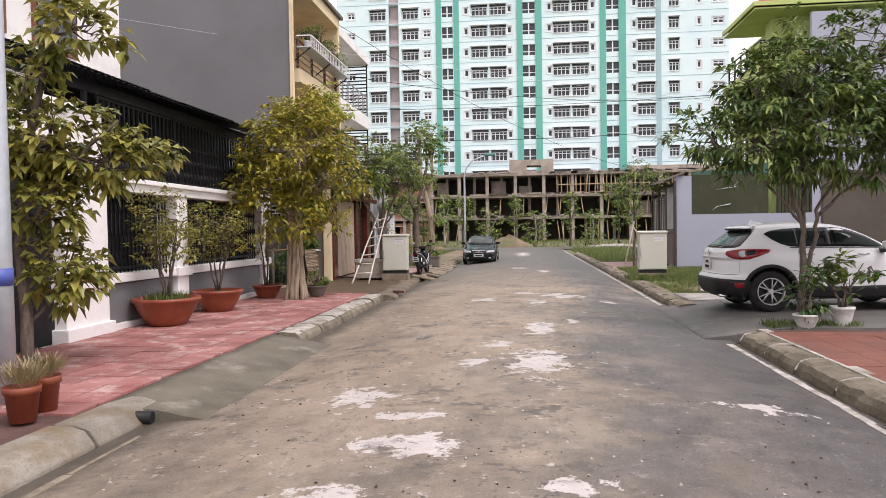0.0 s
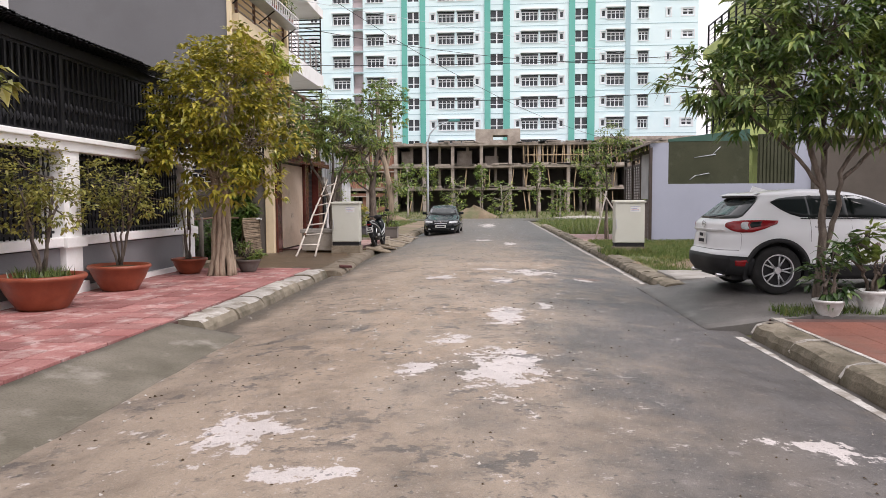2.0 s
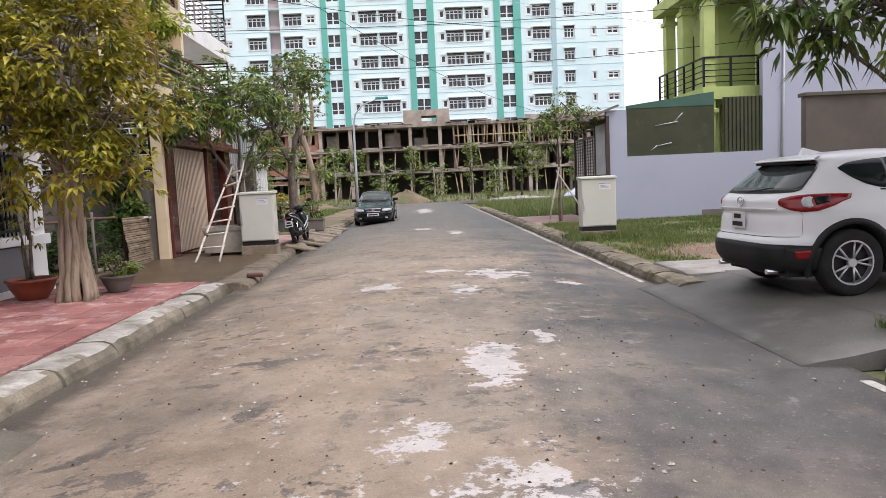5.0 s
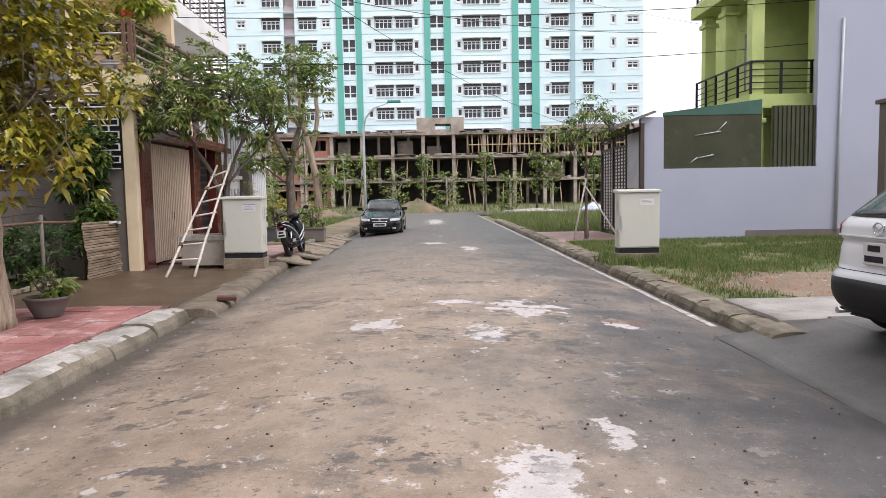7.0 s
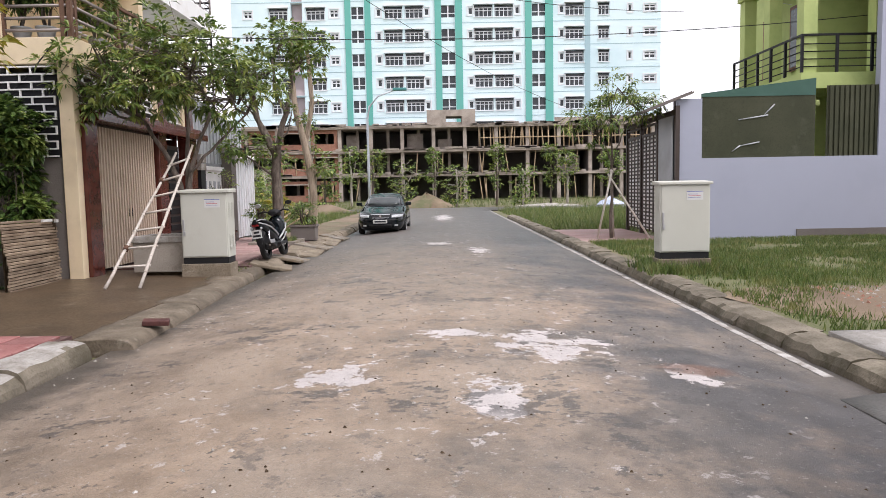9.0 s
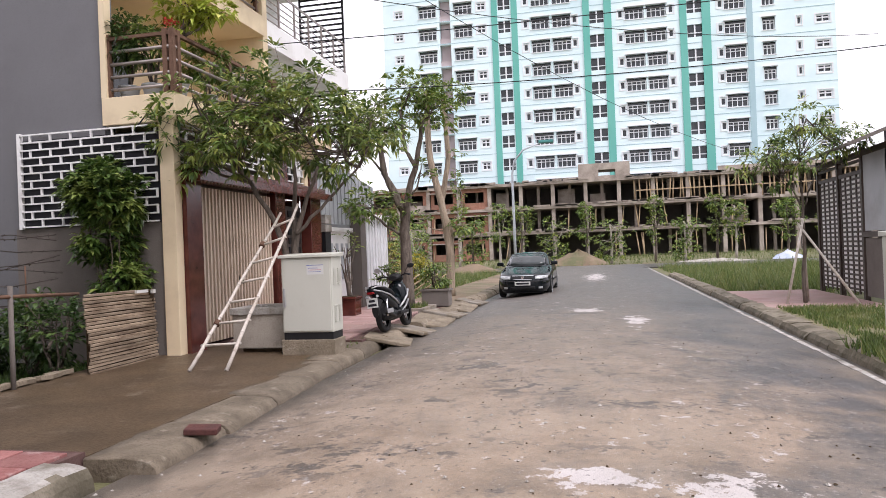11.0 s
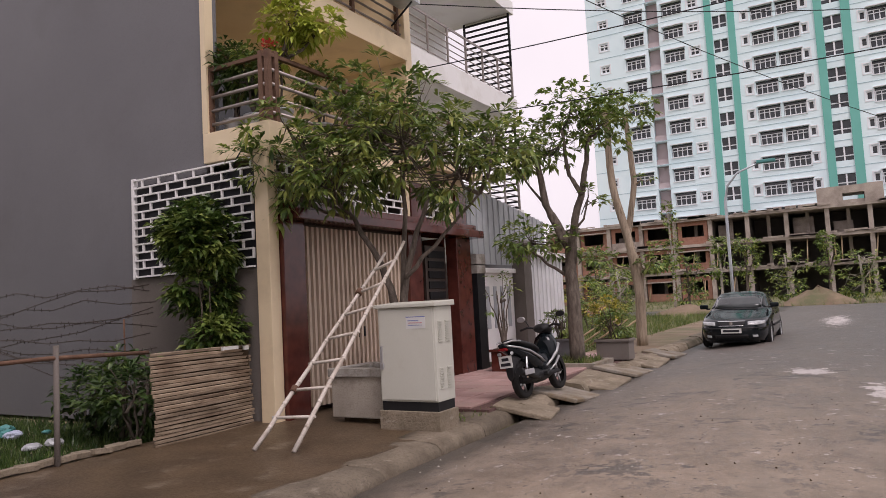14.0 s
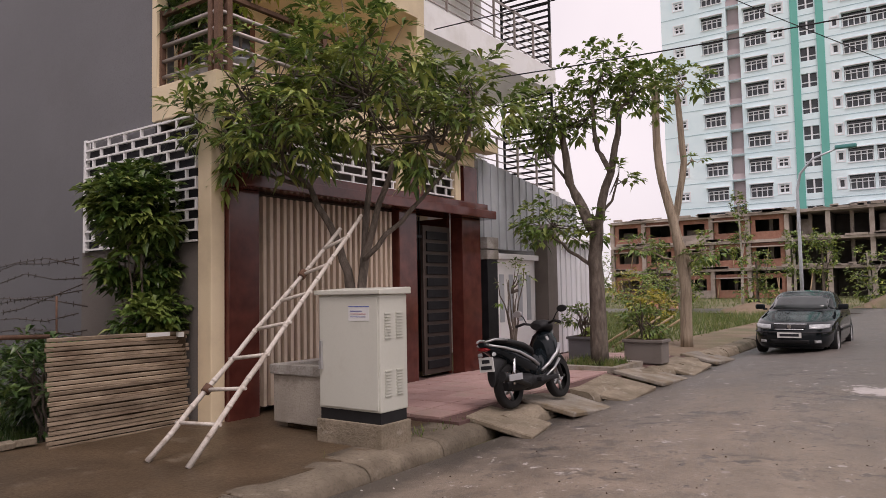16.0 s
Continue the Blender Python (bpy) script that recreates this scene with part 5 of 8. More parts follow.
# ---- unfinished terrace: concrete frame, brick infill, timber props ----
def unfinished():
    u = thing("unfinished_building", "unfinished three-storey concrete frame with timber props", "building", (0, 0, 0))
    y0, y1 = 100.0, 106.0
    x0, x1, bay = -33.0, 46.0, 3.95
    nb = int((x1 - x0) / bay)
    for z in (3.05, 6.1, 9.1):
        part("floor_slab", boxes((x0, x1, y0 - 0.5, y1, z, z + 0.32)), RAW_CONCRETE, u)
        bm = bmesh.new()
        for k in range(90):
            x = random.uniform(x0, x1 - 2)
            box(bm, x, x + random.uniform(0.4, 2.2), y0 - 0.6, y0 - 0.45, z + random.uniform(0.15, 0.4), z + random.uniform(0.35, 0.62))
        tagged(part("slab_edge", bm, RAW_CONCRETE, u), kind="stuff")
    # back and cross walls carry the shade of the open bays in their colour
    part("back_wall", boxes((x0, x1, y1, y1 + 0.3, 0, 9.3)), SHADED_INSIDE, u)
    for k in range(nb + 1):
        x = x0 + k * bay
        for z0, z1 in ((0, 3.05), (3.37, 6.1), (6.42, 9.1)):
            part("column", boxes((x - 0.22, x + 0.22, y0 - 0.2, y0 + 0.3, z0, z1)), RAW_CONCRETE, u)
            if random.random() < 0.45:
                part("inner_column", boxes((x + bay * 0.5 - 0.18, x + bay * 0.5 + 0.18, y0 + 2.2, y0 + 2.6, z0, z1)), RAW_CONCRETE, u)
        part("cross_wall", boxes((x - 0.1, x + 0.1, y0 + 0.6, y1, 0, 9.1)), SHADED_INSIDE, u)
    for k in range(5):
        x = x0 + k * bay + 0.3
        for z0 in (0.0, 3.37, 6.42):
            w = bay - 0.6
            part("brick_infill", boxes((x, x + w, y0 + 0.1, y0 + 0.3, z0, z0 + 0.9)), (RAW_BRICK, RAW_CONCRETE)[(k + int(z0)) % 3 == 2], u)
            part("brick_infill", boxes((x, x + 0.45, y0 + 0.1, y0 + 0.3, z0 + 0.9, z0 + 2.2), (x + w - 0.45, x + w, y0 + 0.1, y0 + 0.3, z0 + 0.9, z0 + 2.2), (x, x + w, y0 + 0.1, y0 + 0.3, z0 + 2.2, z0 + 2.68)), RAW_BRICK, u)
            if (k + int(z0)) % 2:
                part("window_hood", boxes((x - 0.1, x + w + 0.1, y0 - 0.75, y0 + 0.1, z0 + 2.2, z0 + 2.32)), RAW_CONCRETE, u)
    rng = random.Random(4)
    for k in range(nb):
        x = x0 + k * bay
        if rng.random() < 0.5:
            part("panel", boxes((x + 0.5, x + rng.uniform(1.6, 3.2), y0 + 2.5, y0 + 2.7, 3.37, 3.37 + rng.uniform(1.3, 2.6))), RAW_CONCRETE, u)
        if x < 0 and rng.random() < 0.5:
            part("panel", boxes((x + 0.5, x + rng.uniform(1.6, 3.2), y0 + 2.5, y0 + 2.7, 6.42, 6.42 + rng.uniform(1.3, 2.6))), RAW_CONCRETE, u)
    for k in range(46):
        x = 4.5 + k * 0.62 + rng.uniform(-0.15, 0.15)
        bm = bmesh.new()
        rod(bm, (x, y0 + rng.uniform(-0.3, 0.6), 6.42), (x + rng.uniform(-0.2, 0.2), y0 + rng.uniform(-0.3, 0.6), 9.1), 0.09, seg=5)
        part("timber_prop", bm, TIMBER, u)
    part("prop_rail", boxes((4.5, 33, y0 - 0.35, y0 - 0.25, 7.7, 7.82)), TIMBER, u)
    for k in range(60):
        x = rng.uniform(x0, x1)
        z = rng.choice((0.0, 0.0, 3.37))
        bm = bmesh.new()
        rod(bm, (x, y0 - rng.uniform(0, 0.4), z), (x + rng.uniform(-0.4, 0.4), y0 + 0.3, z + 2.75), 0.07, seg=5)
        part("timber_prop", bm, TIMBER, u)
    part("roof_block", boxes((-2.2, 0.2, y0 - 0.3, y0 + 3, 9.42, 11.3), (2.2, 3.9, y0 - 0.3, y0 + 3, 9.42, 11.35), (0.2, 2.2, y0 - 0.1, y0 + 3, 9.42, 9.8), (0.2, 2.2, y0 - 0.3, y0 + 3, 10.5, 11.3)), RAW_CONCRETE, u)
    part("roof_parapet", boxes((14, 34, y0 + 0.5, y0 + 0.8, 9.42, 10.2)), RAW_CONCRETE, u)
    return u


unfinished()


# ---- plants ----
def leaf_mesh(name, points, outs, count, length, width, droop, mat, rng, spread=1.0, flat=0.3):
    """Rosettes of folded leaves at points; outs are the twig directions."""
    verts, faces = [], []
    for p, o in zip(points, outs):
        for k in range(count):
            d = Vector((rng.gauss(0, 1), rng.gauss(0, 1), rng.gauss(0, 1) * flat)).normalized() * spread + o * 0.7
            d.normalize()
            ln = length * rng.uniform(0.65, 1.25)
            w = width * rng.uniform(0.75, 1.25)
            side = d.cross(Vector((0, 0, 1)))
            if side.length < 0.1:
                side = Vector((1, 0, 0))
            side.normalize()
            side = (side + Vector((0, 0, rng.uniform(-0.5, 0.5)))).normalized()
            base = p + d * (0.02 + rng.uniform(0, 0.05))
            mid = base + d * ln * 0.5 + Vector((0, 0, -droop * ln * 0.08))
            tip = base + d * ln * 0.93 + Vector((0, 0, -droop * ln * 0.7))
            n = len(verts)
            up = side.cross(d) * w * 0.25
            verts += [base, mid + side * w + up, mid, mid - side * w + up, tip]
            faces += [(n, n + 2, n + 1), (n, n + 3, n + 2), (n + 1, n + 2, n + 4), (n + 2, n + 3, n + 4)]
    me = bpy.data.meshes.new(name)
    me.from_pydata([tuple(v) for v in verts], [], faces)
    me.materials.append(mat)
    return me


def blob_points(blobs, n, rng, shell=0.45, gap=-0.12):
    """Points towards the outside of a union of uneven ellipsoids."""
    tot = sum(b[3] * b[3] * b[4] for b in blobs)
    pts, outs = [], []
    for bx, by, bz, r, rz in blobs:
        for k in range(int(n * r * r * rz / tot)):
            d = Vector((rng.gauss(0, 1), rng.gauss(0, 1), rng.gauss(0, 1))).normalized()
            if noise.noise(((bx + d.x * r) * 1.9, (by + d.y * r) * 1.9, (bz + d.z * rz) * 2.4)) < gap:
                continue
            q = rng.uniform(shell, 1.0) * (1 + 0.28 * noise.noise((d.x * 1.7 + bx, d.y * 1.7 + by, d.z * 1.7 + bz)))
            pts.append(Vector((bx + d.x * r * q, by + d.y * r * q, bz + d.z * rz * q)))
            outs.append((d + Vector((0, 0, 0.15))).normalized())
    return pts, outs


def tree(name, label, at, stems, blobs, n, leaf, bark, seed, category="tree", twigs=60, trunk_seg=9, gap=-0.12):
    """stems: polylines with start and end radius; blobs: x, y, z, r, rz relative to the base; leaf: count, length, width, droop, material."""
    rng = random.Random(seed)
    t = thing(name, label, category, at)
    bm = bmesh.new()
    for pts, r0, r1 in stems:
        fine = []
        for a, b in zip(pts, pts[1:]):
            a, b = Vector(a), Vector(b)
            for k in range(4):
                q = a.lerp(b, k / 4)
                fine.append(q + Vector((rng.uniform(-1, 1), rng.uniform(-1, 1), 0)) * 0.02)
        fine.append(Vector(pts[-1]))
        tube(bm, fine, r0, r1, trunk_seg)
    part("trunk", bm, bark, t)
    tops = [Vector(s[0][-1]) for s in stems]
    joints = [Vector(q) for s in stems for q in s[0][1:]]
    pts, outs = blob_points(blobs, n, rng, 0.45, gap)
    bm = bmesh.new()
    for b in blobs:
        c = Vector(b[:3])
        s = min(joints, key=lambda q: (q - c).length + (2 if q.z > c.z else 0))
        tube(bm, [s, s.lerp(c, 0.5) + Vector((rng.uniform(-.1, .1), rng.uniform(-.1, .1), -0.08)), c], 0.03, 0.014, 5)
        near = [p for p in pts if (p - c).length < max(b[3], b[4]) * 1.3]
        for p in rng.sample(near, min(len(near), max(4, int(twigs * b[3] * b[3])))):
            tube(bm, [c.lerp(s, rng.uniform(0, 0.5)), c.lerp(p, 0.5) + Vector((0, 0, -0.06)), p], 0.011, 0.004, 4)
    part("branch", bm, bark, t)
    ob = new("crown", leaf_mesh("crown", pts, outs, *leaf[:4], leaf[4], rng))
    ob.parent = t
    return t


def bowl(name, label, at, r, h, mat, seed, group=""):
    """A flared pot with a thick rolled rim and soil."""
    p = thing(name, label, "plant pot", at, 0, group)
    bm = bmesh.new()
    lathe(bm, [(0.0, 0.0), (r * 0.55, 0.0), (r * 0.6, h * 0.08), (r * 0.82, h * 0.5), (r * 0.95, h * 0.84), (r * 1.0, h * 0.86), (r * 1.03, h * 0.93), (r * 1.0, h), (r * 0.92, h), (r * 0.88, h * 0.86), (0.0, h * 0.86)], 32)
    part("bowl", bm, mat, p)
    bm = bmesh.new()
    lathe(bm, [(r * 0.9, h * 0.86), (r * 0.6, h * 0.93), (0.0, h * 0.97)], 20)
    part("soil", bm, SOIL, p)
    return p


def shrub(name, label, at, height, r, n, leaf, seed, stems=5, blobs=None, category="shrub", bark=None):
    rng = random.Random(seed)
    st = []
    for k in range(stems):
        a = rng.uniform(0, 6.28)
        d = Vector((math.cos(a), math.sin(a), 0))
        st.append(([(0.03 * d.x, 0.03 * d.y, 0), tuple(d * r * 0.25 + Vector((0, 0, height * 0.35))), tuple(d * r * rng.uniform(0.3, 0.75) + Vector((0, 0, height * rng.uniform(0.6, 0.9))))], 0.022, 0.007))
    blobs = blobs or [(0, 0, height * 0.66, r, height * 0.36)]
    return tree(name, label, at, st, blobs, n, leaf, bark or BARK, seed, category, 25, 6)


# yellowing street tree on the red paving
fl = []
for k in range(10):
    a = k * 0.628
    w = 0.2 + 0.035 * math.sin(k * 2.3)
    fl.append(([(w * math.cos(a), w * math.sin(a), -0.03), (0.135 * math.cos(a + 0.15), 0.135 * math.sin(a + 0.15), 0.55), (0.105 * math.cos(a + 0.5), 0.105 * math.sin(a + 0.5), 1.5), (0.25 * math.cos(a + 1), 0.25 * math.sin(a + 1), 2.3 + 0.1 * k)], 0.066, 0.035))
tree("street_tree", "yellowing street tree with fluted pale trunk on red paving", (-4.96, 14.85, 0.17), fl,
     [(0, 0, 3.3, 1.2, 1.15), (-0.6, -0.3, 2.5, 0.85, 0.8), (0.65, 0.1, 2.5, 0.8, 0.85), (0.1, -0.3, 1.8, 0.75, 0.55), (0.2, 0.3, 4.0, 0.7, 0.55), (-0.75, 0.2, 3.2, 0.6, 0.7), (0.95, -0.1, 1.75, 0.4, 0.45)],
     1900, (6, 0.165, 0.036, 0.5, LEAF_YELLOW), PALE_BARK, 11, "tree", 40, 8)

# mango trees
MANGO = (13, 0.215, 0.027, 0.55, LEAF_MANGO)
tree("mango_tree", "leafy young mango tree in the concrete planter", (-4.5, 21.85, 0.62),
     [([(0, 0, -0.1), (-0.02, 0.02, 0.75), (-0.15, 0.0, 1.2), (-0.55, -0.1, 2.0)], 0.075, 0.03), ([(0.03, 0, 0.7), (0.12, 0.05, 1.3), (0.45, 0.1, 2.2)], 0.055, 0.025), ([(0, 0.03, 0.75), (0.02, 0.15, 1.5), (0.0, 0.25, 2.6)], 0.05, 0.022), ([(0.1, 0.03, 1.2), (0.5, 0.3, 1.7), (0.95, 0.5, 2.2)], 0.03, 0.016)],
     [(-0.95, -0.5, 2.75, 0.8, 0.65), (0.25, -0.15, 2.9, 0.95, 0.75), (-0.3, 0.0, 3.3, 1.0, 0.75), (-0.45, -0.7, 2.5, 0.75, 0.45), (0.75, 0.3, 2.5, 0.8, 0.6), (-1.4, -0.4, 2.4, 0.5, 0.45), (0.35, 0.7, 2.9, 0.8, 0.7), (-1.1, -0.7, 3.2, 0.55, 0.45), (-1.6, -0.6, 2.8, 0.5, 0.4), (1.15, 0.6, 2.9, 0.6, 0.5)],
     620, (14, 0.205, 0.026, 0.4, LEAF_MANGO_LIGHT), BARK, 21, "tree", 34, 9, -0.06)
tree("mango_tree", "dense mango tree in the grass strip behind pots", (4.1, 11.15, 0.13),
     [([(0, 0, -0.05), (0.0, 0.0, 0.8), (0.02, 0.0, 1.4), (-0.3, 0, 2.5)], 0.062, 0.028), ([(0.03, 0, 0.75), (0.17, -0.05, 1.2), (0.2, -0.05, 1.7), (0.6, -0.1, 2.4)], 0.036, 0.022), ([(0.02, 0, 1.3), (0.1, 0.2, 2.0), (0.1, 0.2, 3.1)], 0.045, 0.022), ([(0.2, 0, 1.6), (0.6, 0.1, 1.95), (1.2, 0.1, 2.3)], 0.028, 0.015), ([(0.0, 0, 1.5), (-0.4, 0.0, 2.0), (-1.0, 0.0, 2.5)], 0.028, 0.014)],
     [(-0.65, 0.0, 2.75, 0.85, 0.6), (0.5, -0.1, 2.9, 0.95, 0.75), (-0.1, 0.1, 3.5, 1.0, 0.75), (-1.35, -0.1, 2.85, 0.55, 0.42), (1.25, 0.0, 2.7, 0.8, 0.62), (0.15, -0.3, 2.35, 0.6, 0.33), (0.8, 0.4, 3.7, 0.85, 0.6), (-0.7, 0.3, 3.7, 0.6, 0.5), (1.7, 0.3, 3.3, 0.8, 0.7), (1.5, 0.2, 4.3, 0.75, 0.6), (0.4, 0.2, 4.3, 0.6, 0.5)],
     1150, MANGO, BARK, 22, "tree", 34)
# tree in the kerbed bed by the sheet gate
tree("street_tree", "slender forked street tree in a low kerbed bed", (-4.29, 27.54, 0.2),
     [([(0, 0, -0.05), (0.02, 0, 1.3), (0.0, 0, 2.2), (-0.45, 0, 3.1), (-0.55, 0, 4.1)], 0.155, 0.05), ([(0.02, 0, 1.9), (0.1, 0.0, 2.5), (0.35, 0.05, 3.4), (0.5, 0.1, 4.3)], 0.1, 0.04), ([(0.3, 0, 3.2), (0.1, 0, 3.6), (0.0, 0.0, 4.5)], 0.05, 0.03), ([(0, 0, 1.6), (-0.4, -0.1, 1.9), (-0.75, -0.1, 2.2)], 0.035, 0.02)],
     [(-0.75, 0, 4.4, 0.8, 0.6), (0.25, 0, 5.0, 0.75, 0.55), (0.75, 0.1, 4.5, 0.6, 0.5), (-0.7, -0.1, 2.4, 0.75, 0.45), (0.4, 0.1, 3.1, 0.35, 0.4), (-0.1, 0.1, 4.2, 0.5, 0.4), (0.1, 0, 2.3, 0.3, 0.3), (-1.1, 0.1, 4.0, 0.4, 0.35)],
     640, (7, 0.18, 0.038, 0.35, LEAF_GREEN), BARK, 23, "tree", 36)
# pale twisted trunks with a lopped crown
tree("lopped_tree", "tall pale twisted trunks with a lopped crown", (-4.35, 32.6, 0.12),
     [([(0, 0, -0.05), (0.05, 0, 1.2), (-0.15, 0, 2.6), (-0.5, 0.05, 4.2), (-0.55, 0.05, 6.1)], 0.14, 0.08), ([(0.0, 0, 0.9), (0.05, 0.1, 1.9), (-0.2, 0.1, 2.8), (0.08, 0.1, 4.2), (-0.05, 0.1, 5.9)], 0.1, 0.065)],
     [(-0.45, 0, 6.2, 0.7, 0.45), (0.15, 0.1, 6.0, 0.6, 0.4), (0.5, 0.1, 2.2, 0.55, 0.4), (-0.9, 0, 2.3, 0.5, 0.4), (0.3, 0, 4.2, 0.3, 0.3)],
     190, (7, 0.2, 0.04, 0.4, LEAF_GREEN), PALE_BARK, 24, "tree", 20)
# near street tree beside the lamp pole
tree("street_tree", "leaning street tree with sparse yellow-green foliage", (-5.25, 6.9, 0.15),
     [([(0, 0, -0.05), (-0.05, 0.0, 1.4), (0.1, 0.0, 2.6), (0.5, -0.1, 3.6)], 0.07, 0.025), ([(-0.05, 0, 1.4), (0.4, 0.2, 2.2), (0.9, 0.3, 2.7)], 0.035, 0.014), ([(-0.03, 0, 0.5), (0.2, 0.2, 0.8), (0.4, 0.3, 1.1)], 0.025, 0.01)],
     [(0.15, 0.2, 2.55, 0.65, 0.5), (0.75, 0.35, 2.3, 0.6, 0.35), (0.2, 0.3, 1.05, 0.5, 0.4), (0.15, 0.1, 1.75, 0.5, 0.3), (0.65, 0.0, 3.6, 0.5, 0.3), (0.15, -0.1, 3.2, 0.4, 0.3)],
     680, (7, 0.17, 0.046, 0.6, LEAF_OLIVE), BARK, 25, "tree", 40)
# staked young tree by the louvred gate
tree("young_tree", "staked young street tree with airy crown", (4.07, 27.6, 0.12),
     [([(0, 0, -0.05), (0.02, 0, 1.4), (0.0, 0, 2.6)], 0.045, 0.02), ([(0.02, 0, 1.9), (0.3, 0.1, 2.6), (0.7, 0.1, 3.2)], 0.02, 0.009), ([(0, 0, 2.0), (-0.3, 0, 2.6), (-0.6, 0, 3.0)], 0.02, 0.009)],
     [(0.0, 0, 3.1, 0.75, 0.45), (0.8, 0.1, 3.3, 0.6, 0.4), (-0.7, 0, 3.0, 0.6, 0.4), (0.15, 0, 3.75, 0.5, 0.4), (-0.35, 0.1, 2.65, 0.5, 0.3)],
     330, (7, 0.19, 0.024, 0.6, LEAF_MANGO_LIGHT), BARK, 26, "tree", 40)
for a, b in (((-0.38, -0.15), 1.75), ((0.85, -0.55), 1.65), ((0.15, 0.35), 1.75)):
    bm = bmesh.new()
    rod(bm, (4.07 + a[0], 27.6 + a[1], 0.1), (4.07 - a[0] * 0.08, 27.6 - a[1] * 0.08, 0.1 + b), 0.028, 0.024, 8)
    s = part("stake", bm, BAMBOO, None)
    tagged(s, "pale bamboo stake propping the young tree", "stake", "stakes of the young tree")

# distant young trees before the unfinished terrace
spots = [(-11.4, 70, 7.9, 0.7), (-9.6, 66, 3.6, 1.2), (-8.3, 72, 5.2, 0.8), (-6.0, 68, 4.8, 1.0), (-3.6, 70, 3.8, 1.3), (-1.0, 71, 4.8, 0.7), (0.9, 68, 3.3, 1.3), (4.3, 70, 5.0, 0.7), (6.2, 67, 3.2, 1.1),
         (8.9, 70, 4.9, 0.8), (10.1, 69, 4.4, 0.9), (13.5, 68, 4.2, 1.0), (-14.5, 66, 3.4, 1.3), (-17.5, 70, 4.9, 0.9), (-21.5, 69, 4.0, 1.2), (17, 70, 4.6, 1.0), (-12.8, 60, 3.0, 1.3)]
for i, (x, y, h, r) in enumerate(spots):
    st = [([(0, 0, -0.1), (0.05, 0, h * 0.5), (-0.05, 0, h * 0.92)], 0.11, 0.05), ([(0.03, 0, h * 0.4), (r * 0.4, 0.1, h * 0.6), (r * 0.6, 0, h * 0.75)], 0.05, 0.02)]
    bl = [(0, 0, h * 0.9, r, h * 0.14), (r * 0.5, 0, h * 0.68, r * 0.7, h * 0.13), (-r * 0.5, 0.1, h * 0.55, r * 0.65, h * 0.14), (0.1, 0, h * 0.38, r * 0.5, h * 0.12)]
    if r > 1:
        bl.append((0, 0, h * 0.3, r * 1.1, h * 0.28))
    tagged(tree("young_tree", "young street tree before the unfinished building", (x, y, 0.0), st, bl, 210, (6, 0.27, 0.075, 0.4, (LEAF_MANGO_LIGHT, LEAF_GREEN)[i % 3 == 2]), (TRUNK_WHITE, BARK)[i % 2], 60 + i, "tree", 8, 6), group="row of young trees")

# bowls and shrubs along the villa wall
OLIVE = (6, 0.085, 0.020, 0.3, LEAF_OLIVE)
bowl("bowl_planter", "large terracotta bowl planter on red paving", (-5.72, 10.7, 0.17), 0.52, 0.44, TERRACOTTA, 1, "bowl planters")
shrub("potted_shrub", "sparse olive-leaved shrub growing in a bowl", (-5.72, 10.7, 0.58), 1.75, 0.55, 430, OLIVE, 31, 6, [(0, 0, 1.3, 0.55, 0.45), (-0.2, 0.1, 0.85, 0.4, 0.35), (0.25, 0, 0.9, 0.38, 0.3)])
bowl("bowl_planter", "terracotta bowl planter on red paving", (-5.72, 12.6, 0.17), 0.45, 0.4, TERRACOTTA, 2, "bowl planters")
shrub("potted_shrub", "sparse olive-leaved shrub growing in a bowl", (-5.72, 12.6, 0.55), 1.75, 0.6, 430, OLIVE, 32, 6, [(0, 0, 1.25, 0.6, 0.42), (-0.25, 0, 0.85, 0.45, 0.3), (0.3, 0.1, 1.0, 0.4, 0.35)])
bowl("bowl_planter", "small terracotta bowl planter beside the tree", (-5.75, 15.2, 0.17), 0.33, 0.29, TERRACOTTA, 3, "bowl planters")
shrub("potted_shrub", "thin bare-stemmed shrub in a small bowl", (-5.75, 15.2, 0.44), 1.6, 0.3, 70, OLIVE, 33, 4)
bowl("bowl_planter", "dull brown planter under the street tree", (-4.72, 15.55, 0.17), 0.24, 0.24, BROWN_WALL, 4, "bowl planters")
shrub("potted_herbs", "low bushy green herbs in a brown pot", (-4.72, 15.55, 0.38), 0.32, 0.3, 120, (6, 0.1, 0.02, 0.3, LEAF_GREEN), 34, 8, [(0, 0, 0.18, 0.3, 0.16)])


def flower_pot(at, r, h, seed):
    p = thing("flower_pot", "terracotta flower pot with dry grassy plant", "plant pot", at, 0, "terracotta flower pots")
    bm = bmesh.new()
    lathe(bm, [(0.0, 0.0), (r * 0.72, 0.0), (r * 0.9, h * 0.78), (r * 1.0, h * 0.79), (r * 1.04, h * 0.98), (r * 0.98, h), (r * 0.9, h * 0.9), (0, h * 0.88)], 28)
    part("pot", bm, TERRACOTTA, p)
    rng = random.Random(seed)
    pts = [Vector((rng.uniform(-r, r) * 0.6, rng.uniform(-r, r) * 0.6, h * 0.88)) for k in range(40)]
    outs = [Vector((q.x * 2, q.y * 2, 1.4)).normalized() for q in pts]
    ob = new("dry_plant", leaf_mesh("dry_plant", pts, outs, 5, 0.24, 0.006, 0.2, DRY_GRASS, rng, 0.4))
    ob.parent = p


